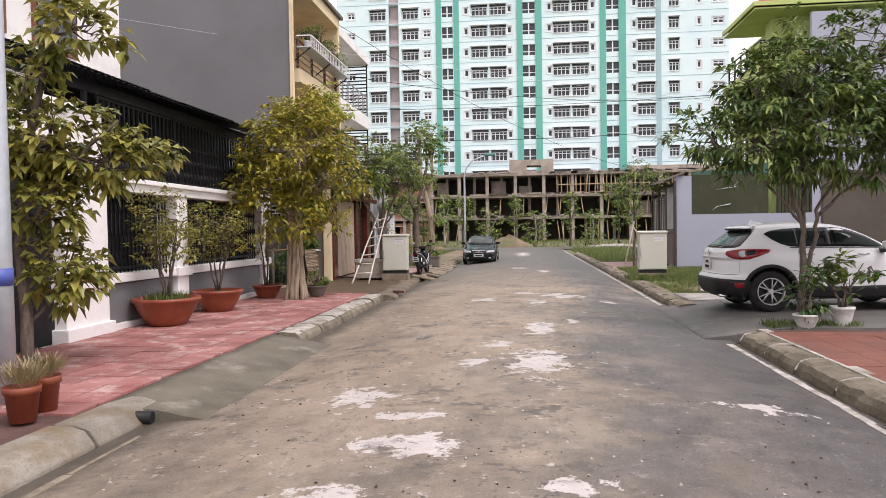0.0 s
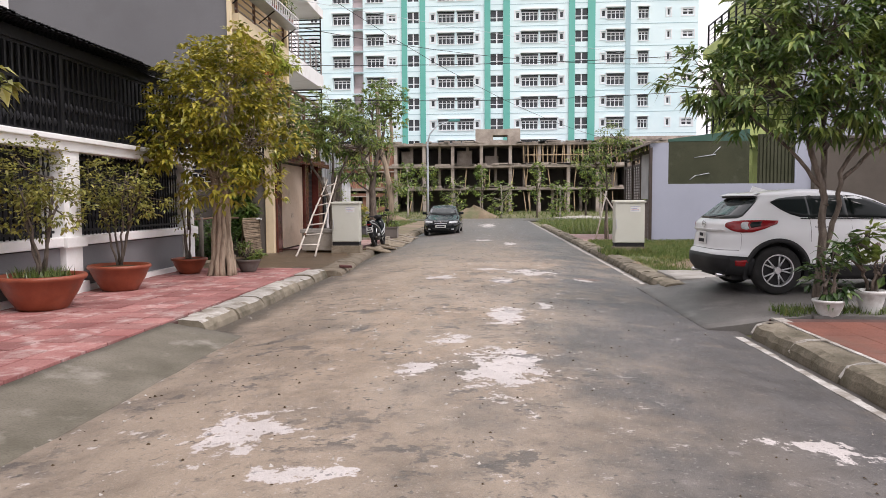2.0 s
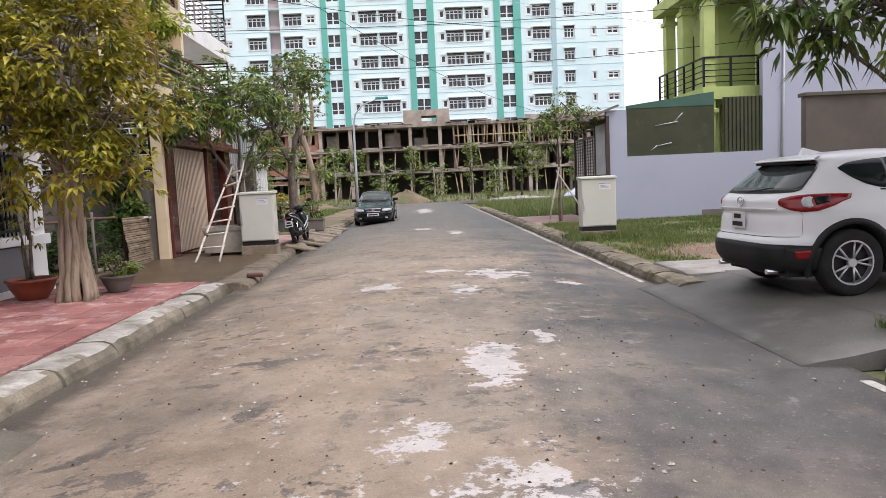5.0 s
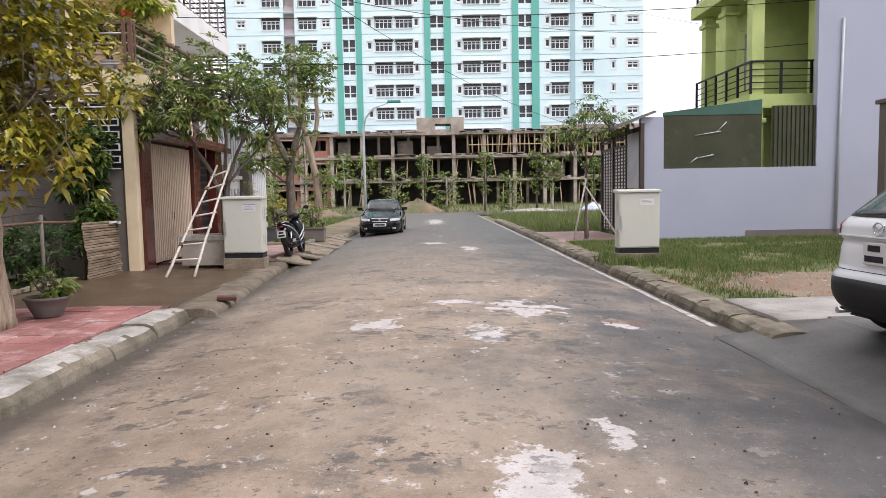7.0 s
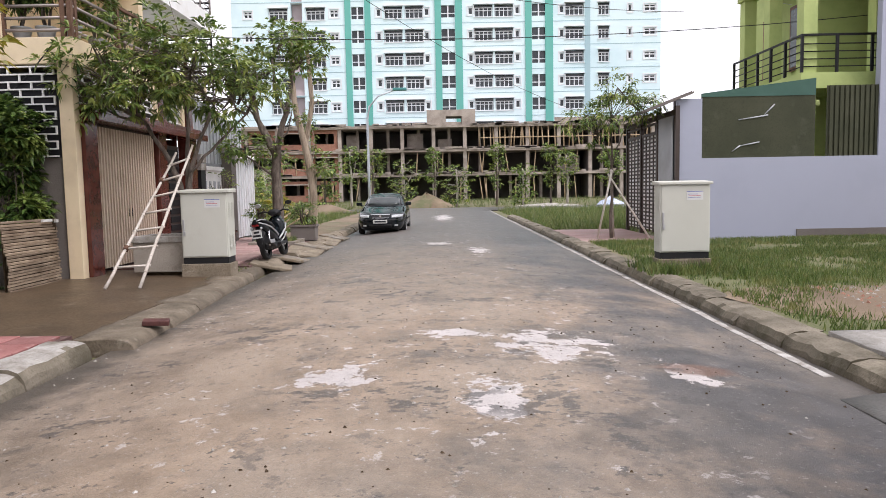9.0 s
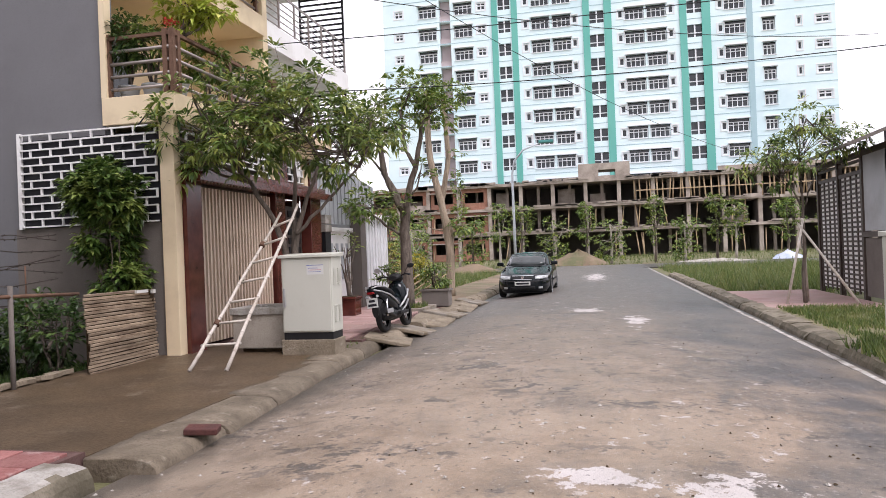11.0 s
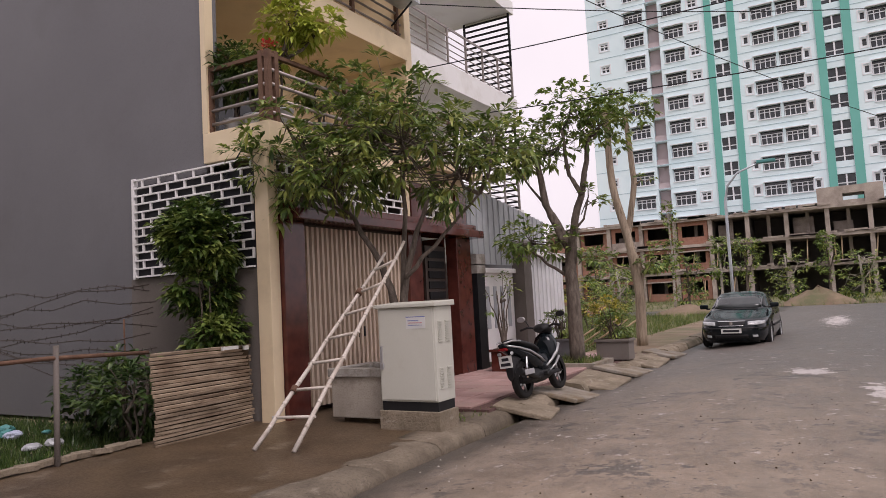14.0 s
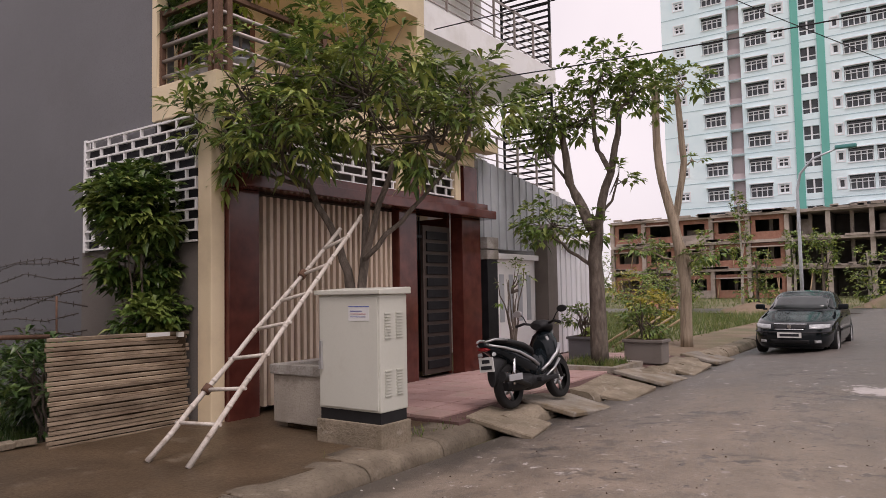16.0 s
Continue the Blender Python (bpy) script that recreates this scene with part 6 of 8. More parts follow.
flower_pot((-3.92, 5.07, 0.17), 0.135, 0.28, 1)
flower_pot((-3.98, 5.4, 0.17), 0.135, 0.29, 2)
bowl("white_pot", "white glazed bowl pot by the kerb", (3.9, 10.45, 0.16), 0.175, 0.2, WHITE_POT, 5, "white pots")
shrub("potted_plant", "leafy croton growing in a white bowl", (3.9, 10.45, 0.33), 0.6, 0.22, 60, (7, 0.16, 0.03, 0.4, LEAF_DARK), 35, 4, [(0, 0, 0.3, 0.25, 0.25), (0.03, 0, 0.6, 0.12, 0.15)])
bowl("white_pot", "tall white fluted pot by the kerb", (4.45, 10.62, 0.16), 0.165, 0.29, WHITE_POT, 6, "white pots")
shrub("potted_plant", "big-leaved frangipani growing in a white pot", (4.45, 10.62, 0.42), 0.75, 0.4, 44, (6, 0.17, 0.042, 0.05, LEAF_MANGO), 36, 5, [(-0.28, 0, 0.45, 0.18, 0.12), (0.38, 0, 0.6, 0.16, 0.1), (0, 0.1, 0.7, 0.2, 0.12), (0.05, -0.1, 0.3, 0.25, 0.15), (-0.2, 0.1, 0.62, 0.15, 0.1)])
# planting against the grey wall and the empty plot
shrub("climbing_shrub", "tall dark green shrub against the grey wall", (-6.78, 20.85, 0.1), 3.0, 0.6, 950, (9, 0.17, 0.036, 0.4, LEAF_MANGO), 41, 6, [(-0.25, 0.05, 2.5, 0.5, 0.38), (0.12, 0, 2.35, 0.48, 0.42), (-0.1, 0, 1.8, 0.4, 0.42), (0.12, 0, 1.2, 0.33, 0.3), (-0.1, 0, 0.75, 0.22, 0.3)])
for i, (x, y, h, r) in enumerate(((-7.05, 20.0, 1.1, 0.5), (-7.7, 20.3, 1.0, 0.5), (-8.45, 20.35, 0.85, 0.42), (-7.4, 16.9, 0.9, 0.6))):
    tagged(shrub("bush", "dense dark weedy bush on the empty plot", (x, y, 0.0), h, r, 230, (6, 0.13, 0.03, 0.3, LEAF_DARK), 42 + i, 6, [(0, 0, h * 0.55, r, h * 0.45)], "bush"), group="bushes on the plot")
for i, (x, y, h, r) in enumerate(((-9.0, 33.2, 1.9, 0.9), (-6.6, 37, 1.3, 0.7), (-8.5, 41, 2.0, 1.0), (-11, 47, 2.3, 1.2))):
    tagged(shrub("bush", "yellow-green bush on the grass plot", (x, y, 0.0), h, r, 200, (6, 0.18, 0.04, 0.4, (LEAF_GREEN, LEAF_YELLOW)[i % 2]), 52 + i, 6, None, "bush"), group="bushes on the grass plot")


# balcony plants
for i, (x, y, h, r, m) in enumerate(((-6.95, 21.6, 1.1, 0.34, LEAF_DARK), (-6.55, 21.6, 0.95, 0.34, LEAF_MANGO), (-6.2, 22.6, 0.9, 0.35, LEAF_GREEN), (-6.3, 23.8, 0.9, 0.35, LEAF_DARK), (-6.25, 25.0, 0.8, 0.35, LEAF_GREEN))):
    bowl("balcony_pot", "grey balcony pot with green plant", (x, y, 3.96), 0.16, 0.24, GREY_SHEET, 8 + i, "balcony pots")
    shrub("balcony_plant", "leafy plant behind the balcony railing", (x, y, 4.17), h, r, 120, (6, 0.16, 0.026, 0.6, m), 71 + i, 4)
tree("balcony_tree", "light yellow-green potted tree leaning out over railing", (-6.2, 21.75, 4.2),
     [([(0, 0, 0), (0.05, -0.05, 0.7), (0.25, 0.1, 1.4)], 0.02, 0.008)], [(0.1, 0.1, 1.3, 0.42, 0.35), (0.45, 0.35, 1.2, 0.38, 0.22), (0.2, -0.1, 1.75, 0.25, 0.25), (0.1, 0.0, 0.85, 0.25, 0.15)], 190, (7, 0.18, 0.036, 0.5, LEAF_LIME), BARK, 75, "tree", 40)
bowl("balcony_pot", "round pot with red blossom on the balcony", (-6.2, 21.75, 3.96), 0.16, 0.28, GREY_SHEET, 14, "balcony pots")
fb = leaf_mesh("blossom", [Vector((random.uniform(-0.1, 0.1), random.uniform(-0.1, 0.1), random.uniform(-0.03, 0.08))) for k in range(14)], [Vector((0, 0, 1))] * 14, 5, 0.045, 0.02, 0.1, RED_FLOWER, random.Random(3))
tagged(new("blossom", fb), "cluster of red blossoms at the balcony corner", "flower", "", "stuff").location = (-6.1, 21.4, 4.98)
for i in range(8):
    y = 21.7 + i * 0.58
    bowl("ledge_pot", "small pot standing in the planter tray", (-6.72, y, 7.35), 0.13, 0.24, (WHITE_POT, TERRACOTTA, GREY_SHEET)[i % 3], 20 + i, "pots in the planter tray")
    shrub("ledge_plant", "trailing plant in the planter tray", (-6.72, y, 7.56), 0.45 + 0.2 * (i % 3), 0.26, 60, (6, 0.1, 0.018, 0.7, (LEAF_DARK, LEAF_GREEN)[i % 2]), 80 + i, 4)


def grass_field(name, label, x0, x1, y0, y1, z, n, h, seed, clump=0.4, bare=None, mat=None):
    rng = random.Random(seed)
    verts, faces = [], []
    k = 0
    while k < n:
        x, y = rng.uniform(x0, x1), rng.uniform(y0, y1)
        thin = bare and ((x - bare[0]) / bare[2]) ** 2 + ((y - bare[1]) / bare[3]) ** 2 < rng.uniform(0.45, 1.25)
        if thin or noise.noise((x * 0.55, y * 0.55, seed)) + 0.4 * noise.noise((x * 2.3, y * 2.3, seed)) < -clump + rng.uniform(-0.35, 0.45):
            k += 0.3
            continue
        k += 1
        for b in range(4):
            a = rng.uniform(0, 6.28)
            px, py = x + rng.uniform(-0.06, 0.06), y + rng.uniform(-0.06, 0.06)
            hh = h * rng.uniform(0.4, 1.3)
            lx, ly = rng.uniform(-0.6, 0.6) * hh, rng.uniform(-0.6, 0.6) * hh
            w = 0.007 + 0.014 * h
            q = len(verts)
            verts += [(px - w * math.cos(a), py - w * math.sin(a), z - 0.01), (px + w * math.cos(a), py + w * math.sin(a), z - 0.01), (px + lx, py + ly, z + hh)]
            faces.append((q, q + 1, q + 2))
    me = bpy.data.meshes.new(name)
    me.from_pydata(verts, [], faces)
    me.materials.append(mat or GRASS)
    return tagged(new(name, me), label, "grass", "", "stuff")


grass_field("grass", "rough grass on the verge before the lavender wall", 3.3, 10.5, 15.9, 26.6, 0.13, 26000, 0.08, 1, 0.25, (6.1, 16.9, 2.9, 2.4))
grass_field("grass", "weeds and grass on the empty plot", -12, -6.5, 16.6, 21.0, -0.05, 5200, 0.11, 2, 0.6, None, LEAF_DARK)
grass_field("grass", "tall grass on the plot beyond the houses", -16, -5.0, 31, 55, -0.05, 5000, 0.3, 3, 0.35)
grass_field("grass", "tall grass beside the far road", 3.3, 18, 31.6, 55, -0.05, 8000, 0.38, 4, 0.45)
grass_field("grass", "tall grass round the street cabinet", 2.95, 4.4, 20.1, 21.4, 0.13, 900, 0.17, 11, 1.0)
grass_field("grass", "grass tuft by the white pots", 3.45, 4.7, 10.45, 10.95, 0.16, 260, 0.09, 5, 1.0)
grass_field("grass", "weeds before the unfinished building", -40, 45, 62.6, 99, -0.06, 4200, 0.45, 6, 0.1)

grass_field("grass", "thin weeds along the crumbling kerb", -3.9, -3.6, 20.6, 23.0, 0.12, 40, 0.05, 7, 0.1)
grass_field("grass", "weeds round the tree in its bed", -4.75, -3.9, 27.1, 27.95, 0.2, 240, 0.14, 8, 1.0)
grass_field("grass", "dry weeds growing in bowl", -6.0, -5.45, 10.45, 10.95, 0.58, 90, 0.12, 9, 1.0)


# ---- vehicles ----
def interp(table, x):
    """Smooth table look-up (monotone between rows)."""
    if x <= table[0][0]:
        return table[0][1]
    for (a, u), (b, v) in zip(table, table[1:]):
        if x <= b:
            return u + (v - u) * (x - a) / (b - a)
    return table[-1][1]


def wheel(parent, x, y, r, w, spokes, side):
    """A tyre with an alloy rim; side -1 or +1 tells the outer face."""
    wh = part("wheel", bmesh_ring(r, w), RUBBER, parent)
    wh.location = (x, y, r)
    bm = bmesh.new()
    o = side * (w * 0.5 - 0.012)
    rr = r * 0.67
    seg = 28
    rings = [[bm.verts.new((q * math.cos(2 * math.pi * k / seg), yy, q * math.sin(2 * math.pi * k / seg))) for k in range(seg)] for q, yy in ((rr, o), (rr * 0.93, o), (rr * 0.9, o - side * 0.06))]
    for a, b in zip(rings, rings[1:]):
        for k in range(seg):
            bm.faces.new((a[k], a[(k + 1) % seg], b[(k + 1) % seg], b[k]))
    for k in range(spokes):
        a = 2 * math.pi * k / spokes
        ca, sa = math.cos(a), math.sin(a)
        for da in (-0.2, 0.2):
            cb, sb = math.cos(a + da), math.sin(a + da)
            rod(bm, (0.045 * ca, o - side * 0.02, 0.045 * sa), (rr * 0.93 * cb, o - side * 0.015, rr * 0.93 * sb), 0.015, 0.012, 5)
    rod(bm, (0, o - side * 0.05, 0), (0, o, 0), 0.06, 0.05, 12)
    rim = part("rim", bm, ALLOY, wh)
    bm = bmesh.new()
    rod(bm, (0, o - side * 0.09, 0), (0, o - side * 0.07, 0), rr * 0.92, rr * 0.92, 20)
    part("brake", bm, PLASTIC, wh)
    return wh


def bmesh_ring(r, w):
    bm = bmesh.new()
    seg, prof = 32, [(r * 0.66, -w * 0.42), (r * 0.9, -w * 0.5), (r * 0.985, -w * 0.4), (r, -w * 0.2), (r, w * 0.2), (r * 0.985, w * 0.4), (r * 0.9, w * 0.5), (r * 0.66, w * 0.42)]
    rings = [[bm.verts.new((q * math.cos(2 * math.pi * k / seg), y, q * math.sin(2 * math.pi * k / seg))) for q, y in prof] for k in range(seg)]
    for k in range(seg):
        a, b = rings[k], rings[(k + 1) % seg]
        for j in range(len(prof) - 1):
            bm.faces.new((a[j], a[j + 1], b[j + 1], b[j])).smooth = True
    return bm


class Shell:
    """A car's outer skin: plan outlines stacked in z. Tables give rear x, front x, half-width and squareness over z."""

    def __init__(self, rear, front, width, square):
        self.rear, self.front, self.width, self.square = rear, front, width, square

    def at(self, z, f, out=0.0):
        """The point at height z, f from -1 (rear end) to 1 (front end), pushed out by some metres."""
        r, q, w, n = (interp(t, z) for t in (self.rear, self.front, self.width, self.square))
        m, a = (r + q) / 2, (q - r) / 2
        f = max(-1.0, min(1.0, f))
        k = max(0.0, 1 - abs(f) ** n)
        x, y = m + a * f, w * k ** (1 / n)
        nx, ny = abs(f) ** (n - 1) * (1 if f > 0 else -1) / max(a, 0.1), (y / w) ** (n - 1) / w
        ln = math.hypot(nx, ny)
        return Vector((x + out * nx / ln, y + out * ny / ln, z))

    def frac(self, z, x):
        r, q = interp(self.rear, z), interp(self.front, z)
        return (x - (r + q) / 2) / ((q - r) / 2)

    def skin(self, levels, holes, radius, height):
        """The closed skin with round wheel openings."""
        ends = [1, 0.9997, 0.9985, 0.996, 0.991, 0.983, 0.97, 0.95, 0.925, 0.895, 0.86]
        fs = [-f for f in ends] + list(np.linspace(-0.83, 0.83, 84)) + ends[::-1]
        bm = bmesh.new()
        rows = []
        for z in levels:
            half = [self.at(z, f) for f in fs]
            rows.append([bm.verts.new(p) for p in half] + [bm.verts.new((p.x, -p.y, p.z)) for p in half[-2:0:-1]])
        n = len(rows[0])
        for a, b in zip(rows, rows[1:]):
            for i in range(n):
                j = (i + 1) % n
                c = (a[i].co + a[j].co + b[i].co + b[j].co) / 4
                if abs(c.y) > 0.5 and any((c.x - h) ** 2 + (c.z - height) ** 2 < radius * radius for h in holes):
                    continue
                bm.faces.new((a[i], a[j], b[j], b[i])).smooth = True
        bm.faces.new(rows[-1])
        return bm

    def patch(self, rows, side=1, out=0.006, thick=0.03, n=14, by_x=True):
        """A panel on the skin; rows are (x or f, z low, z high) from one end to the other."""
        bm = bmesh.new()
        grid, back = [], []
        xs = [r[0] for r in rows]
        for u in np.linspace(xs[0], xs[-1], n):
            lo, hi = interp([(r[0], r[1]) for r in rows], u), interp([(r[0], r[2]) for r in rows], u)
            for lst, o in ((grid, out), (back, out - thick)):
                col = []
                for z in np.linspace(lo, hi, 6):
                    if by_x:
                        p = self.at(z, self.frac(z, u), o)
                    else:
                        p = self.at(z, -1 + u * u if u > 0 else -1 + u * u, o)
                        if u < 0:
                            p.y = -p.y
                    col.append(bm.verts.new((p.x, side * p.y, p.z)))
                lst.append(col)
        for g in (grid, back):
            for a, b in zip(g, g[1:]):
                for i in range(5):
                    bm.faces.new((a[i], a[i + 1], b[i + 1], b[i])).smooth = True
        for k in (0, 5):
            for a, b, c, d in zip(grid, grid[1:], back, back[1:]):
                bm.faces.new((a[k], b[k], d[k], c[k]))
        for k in (0, -1):
            for i in range(5):
                bm.faces.new((grid[k][i], grid[k][i + 1], back[k][i + 1], back[k][i]))
        return bm


def arch_ring(shell, x, r, r0, r1, side, out=0.022):
    """The band of cladding round a wheel opening."""
    bm = bmesh.new()
    inn, edge, wall, deep = [], [], [], []
    for a in np.linspace(-0.32, math.pi + 0.32, 30):
        for lst, q, o in ((wall, r1, -0.02), (edge, r1, out), (inn, r0, out), (deep, r0, -0.25)):
            z = r + q * math.sin(a)
            p = shell.at(z, shell.frac(z, x + q * math.cos(a)), o if o > -0.1 else 0.0)
            if o < -0.1:
                p.y += o
            lst.append(bm.verts.new((x + q * math.cos(a), side * p.y, z)))
    for a, b in ((wall, edge), (edge, inn), (inn, deep)):
        for i in range(29):
            bm.faces.new((a[i], a[i + 1], b[i + 1], b[i])).smooth = True
    return bm


def suv():
    c = thing("suv", "white compact SUV parked on concrete slab", "car", (3.13, 12.93, 0.18), 4)
    c.scale = (0.88, 0.88, 0.885)
    sh = Shell([(0.3, 0.12), (0.4, 0.03), (0.52, 0.0), (0.66, 0.02), (0.7, 0.07), (0.9, 0.1), (0.97, 0.13), (1.0, 0.1), (1.12, 0.11), (1.2, 0.2), (1.3, 0.33), (1.45, 0.52), (1.53, 0.62), (1.58, 0.6), (1.62, 0.75), (1.66, 1.1), (1.68, 1.5)],
               [(0.3, 4.4), (0.45, 4.52), (0.65, 4.54), (0.8, 4.45), (0.9, 4.25), (0.98, 3.95), (1.04, 3.65), (1.09, 3.42), (1.2, 3.26), (1.4, 2.9), (1.55, 2.58), (1.62, 2.35), (1.66, 2.05), (1.68, 1.8)],
               [(0.3, 0.86), (0.4, 0.9), (0.6, 0.92), (0.8, 0.925), (0.95, 0.925), (1.05, 0.91), (1.14, 0.88), (1.22, 0.845), (1.4, 0.76), (1.52, 0.69), (1.58, 0.64), (1.63, 0.56), (1.66, 0.42), (1.68, 0.2)],
               [(0.3, 5.0), (0.9, 5.0), (1.1, 5.0), (1.2, 5.5), (1.5, 5.5), (1.6, 4.0), (1.68, 3.0)])
    levels = [0.3, 0.36, 0.42, 0.47, 0.52, 0.57, 0.62, 0.66, 0.68, 0.7, 0.75, 0.8, 0.85, 0.9, 0.935, 0.97, 0.985, 1.0, 1.03, 1.06, 1.09, 1.12, 1.16, 1.2, 1.25, 1.3, 1.36, 1.42, 1.48, 1.53, 1.555, 1.58, 1.6, 1.62, 1.64, 1.66, 1.672, 1.68]
    axles, wr = (0.94, 3.64), 0.385
    part("body", sh.skin(levels, axles, wr + 0.085, wr), CAR_WHITE, c)
    part("underbody", boxes((0.3, 4.3, -0.66, 0.66, 0.22, 0.8)), PLASTIC, c)
    part("wheel_well", boxes((0.45, 4.15, -0.64, 0.64, 0.8, 0.86)), PLASTIC, c)
    part("rear_skirt", sh.patch([(-0.46, 0.3, 0.6), (-0.3, 0.3, 0.615), (0.0, 0.3, 0.63), (0.3, 0.3, 0.615), (0.46, 0.3, 0.6)], 1, 0.012, 0.05, 30, False), PLASTIC, c, "black rear bumper skirt")
    part("rear_window", sh.patch([(-0.345, 1.24, 1.47), (-0.3, 1.21, 1.525), (0.0, 1.195, 1.54), (0.3, 1.21, 1.525), (0.345, 1.24, 1.47)], 1, 0.008, 0.03, 25, False), SCREEN_GLASS, c, "dark rear window")
    part("windscreen", boxes((2.9, 2.95, -0.5, 0.5, 1.2, 1.3)), CAR_GLASS, c)
    sp = part("spoiler", sh.patch([(-0.36, 1.565, 1.612), (0.0, 1.565, 1.625), (0.36, 1.565, 1.612)], 1, 0.13, 0.3, 21, False), CAR_WHITE, c)
    # black strip stands for the shade beneath the spoiler lip
    part("spoiler_shade", sh.patch([(-0.33, 1.53, 1.562), (0.0, 1.53, 1.562), (0.33, 1.53, 1.562)], 1, 0.085, 0.2, 17, False), PLASTIC, sp, "dark strip for the shade under the spoiler")
    part("tailgate_seam", sh.patch([(-0.36, 0.70, 0.707), (0.36, 0.70, 0.707)], 1, 0.003, 0.02, 21, False), PLASTIC, c)
    part("plate_ledge", sh.patch([(-0.2, 1.015, 1.03), (0.2, 1.015, 1.03)], 1, 0.02, 0.04, 13, False), CAR_WHITE, c)
    pl = part("number_plate", bevel_all(boxes((0.045, 0.065, -0.15, 0.15, 0.78, 0.98)), 0.006), PLATE, c, "white square plate")
    part("plate_print", boxes((0.041, 0.044, -0.08, 0.08, 0.9, 0.955), (0.041, 0.044, -0.12, 0.12, 0.805, 0.86)), INK_AND_SHADE, pl)
    bm = bmesh.new()
    tube(bm, [(0.085, 0.07 * math.cos(0.314159 * k), 1.1 + 0.055 * math.sin(0.314159 * k)) for k in range(21)], 0.009, 0.009, 6)
    tube(bm, [(0.085, -0.05, 1.12), (0.085, 0.0, 1.09), (0.085, 0.05, 1.12)], 0.008, 0.008, 5)
    part("badge", bm, CHROME, c)
    bm = bmesh.new()
    rod(bm, (0.2, 0.05, 1.215), (0.27, -0.42, 1.26), 0.014, 0.008, 6)
    part("wiper", bm, PLASTIC, c)
    bm = bmesh.new()
    v = [bm.verts.new(p) for p in ((0.86, 0.035, 1.63), (1.16, 0.03, 1.655), (0.9, 0.014, 1.73), (0.86, -0.035, 1.63), (1.16, -0.03, 1.655), (0.9, -0.014, 1.73))]
    bm.faces.new(v[:3]), bm.faces.new(v[:2:-1])
    for i in range(3):
        bm.faces.new((v[i], v[(i + 1) % 3], v[3 + (i + 1) % 3], v[3 + i]))
    part("fin_aerial", bm, CAR_WHITE, c)
    for s in (-1, 1):
        for k, x in enumerate(axles):
            wheel(c, x, s * 0.8, wr, 0.225, 5, s)
            part("arch_trim", arch_ring(sh, x, wr, wr + 0.06, wr + 0.125, s), PLASTIC, c, "black arch cladding")
        part("bumper_corner", sh.patch([(0.2, 0.3, 0.6), (0.4, 0.3, 0.59), (0.58, 0.3, 0.57)], s, 0.014, 0.05, 8), PLASTIC, c)
        part("sill_cladding", sh.patch([(1.36, 0.28, 0.5), (2.3, 0.27, 0.47), (3.22, 0.28, 0.5)], s, 0.014, 0.06, 12), PLASTIC, c)
        part("nose_cladding", sh.patch([(4.02, 0.3, 0.5), (4.3, 0.3, 0.45)], s, 0.012, 0.05, 6), PLASTIC, c)
        lamp = part("tail_lamp", sh.patch([(0.22, 1.07, 1.14), (0.3, 1.01, 1.17), (0.38, 0.985, 1.18), (0.48, 0.99, 1.185), (0.58, 1.04, 1.185), (0.7, 1.12, 1.175)], s, 0.014, 0.06, 22, False), LAMP_RED, c, "red wraparound tail lamp")
        part("clear_insert", sh.patch([(0.4, 1.05, 1.15), (0.44, 1.03, 1.16), (0.47, 1.05, 1.15)], s, 0.018, 0.02, 6, False), LAMP_CLEAR, lamp)
        part("dark_insert", sh.patch([(0.49, 1.06, 1.155), (0.58, 1.09, 1.165)], s, 0.018, 0.02, 6, False), CAR_GLASS, lamp)
        part("reflector", sh.patch([(0.36, 0.45, 0.54), (0.46, 0.45, 0.55)], s, 0.02, 0.03, 6, False), LAMP_RED, c)
        part("tailgate_edge", sh.patch([(0.37, 0.72, 1.0), (0.372, 0.72, 1.0)], s, 0.002, 0.02, 3, False), PLASTIC, c)
        part("side_window", sh.patch([(0.88, 1.45, 1.47), (1.0, 1.35, 1.52), (1.15, 1.27, 1.54), (1.3, 1.225, 1.555), (1.46, 1.22, 1.56)], s, 0.006, 0.03, 14), CAR_GLASS, c)
        part("side_window", sh.patch([(1.5, 1.22, 1.56), (1.9, 1.215, 1.57), (2.06, 1.215, 1.57)], s, 0.006, 0.03, 8), CAR_GLASS, c)
        part("side_window", sh.patch([(2.12, 1.215, 1.57), (2.3, 1.21, 1.56), (2.55, 1.21, 1.49), (2.8, 1.2, 1.38), (3.02, 1.2, 1.24)], s, 0.006, 0.03, 16), CAR_GLASS, c)
        for x0, x1 in ((1.42, 1.54), (2.03, 2.15)):
            part("door_pillar", sh.patch([(x0, 1.215, 1.56), (x1, 1.215, 1.57)], s, 0.004, 0.03, 5), CAR_GLASS, c, "black door pillar")
        part("window_trim", sh.patch([(1.3, 1.198, 1.212), (2.3, 1.19, 1.205), (3.05, 1.18, 1.193)], s, 0.012, 0.02, 14), PLASTIC, c)
        m = part("door_mirror", bevel_all(boxes((2.94, 3.08, s * 0.99 - 0.1, s * 0.99 + 0.1, 1.17, 1.31)), 0.05, 3), CAR_WHITE, c)
        part("mirror_foot", boxes((2.94, 3.04, s * 0.9 - 0.08, s * 0.9 + 0.08, 1.1, 1.165)), PLASTIC, m)
        for x in (1.62, 2.62):
            p = sh.at(1.07, sh.frac(1.07, x))
            bm = bmesh.new()
            tube(bm, [(x - 0.11, s * (p.y - 0.01), 1.07), (x, s * (p.y + 0.035), 1.075), (x + 0.11, s * (p.y - 0.01), 1.07)], 0.016, 0.016, 6)
            part("door_handle", bm, CHROME, c)
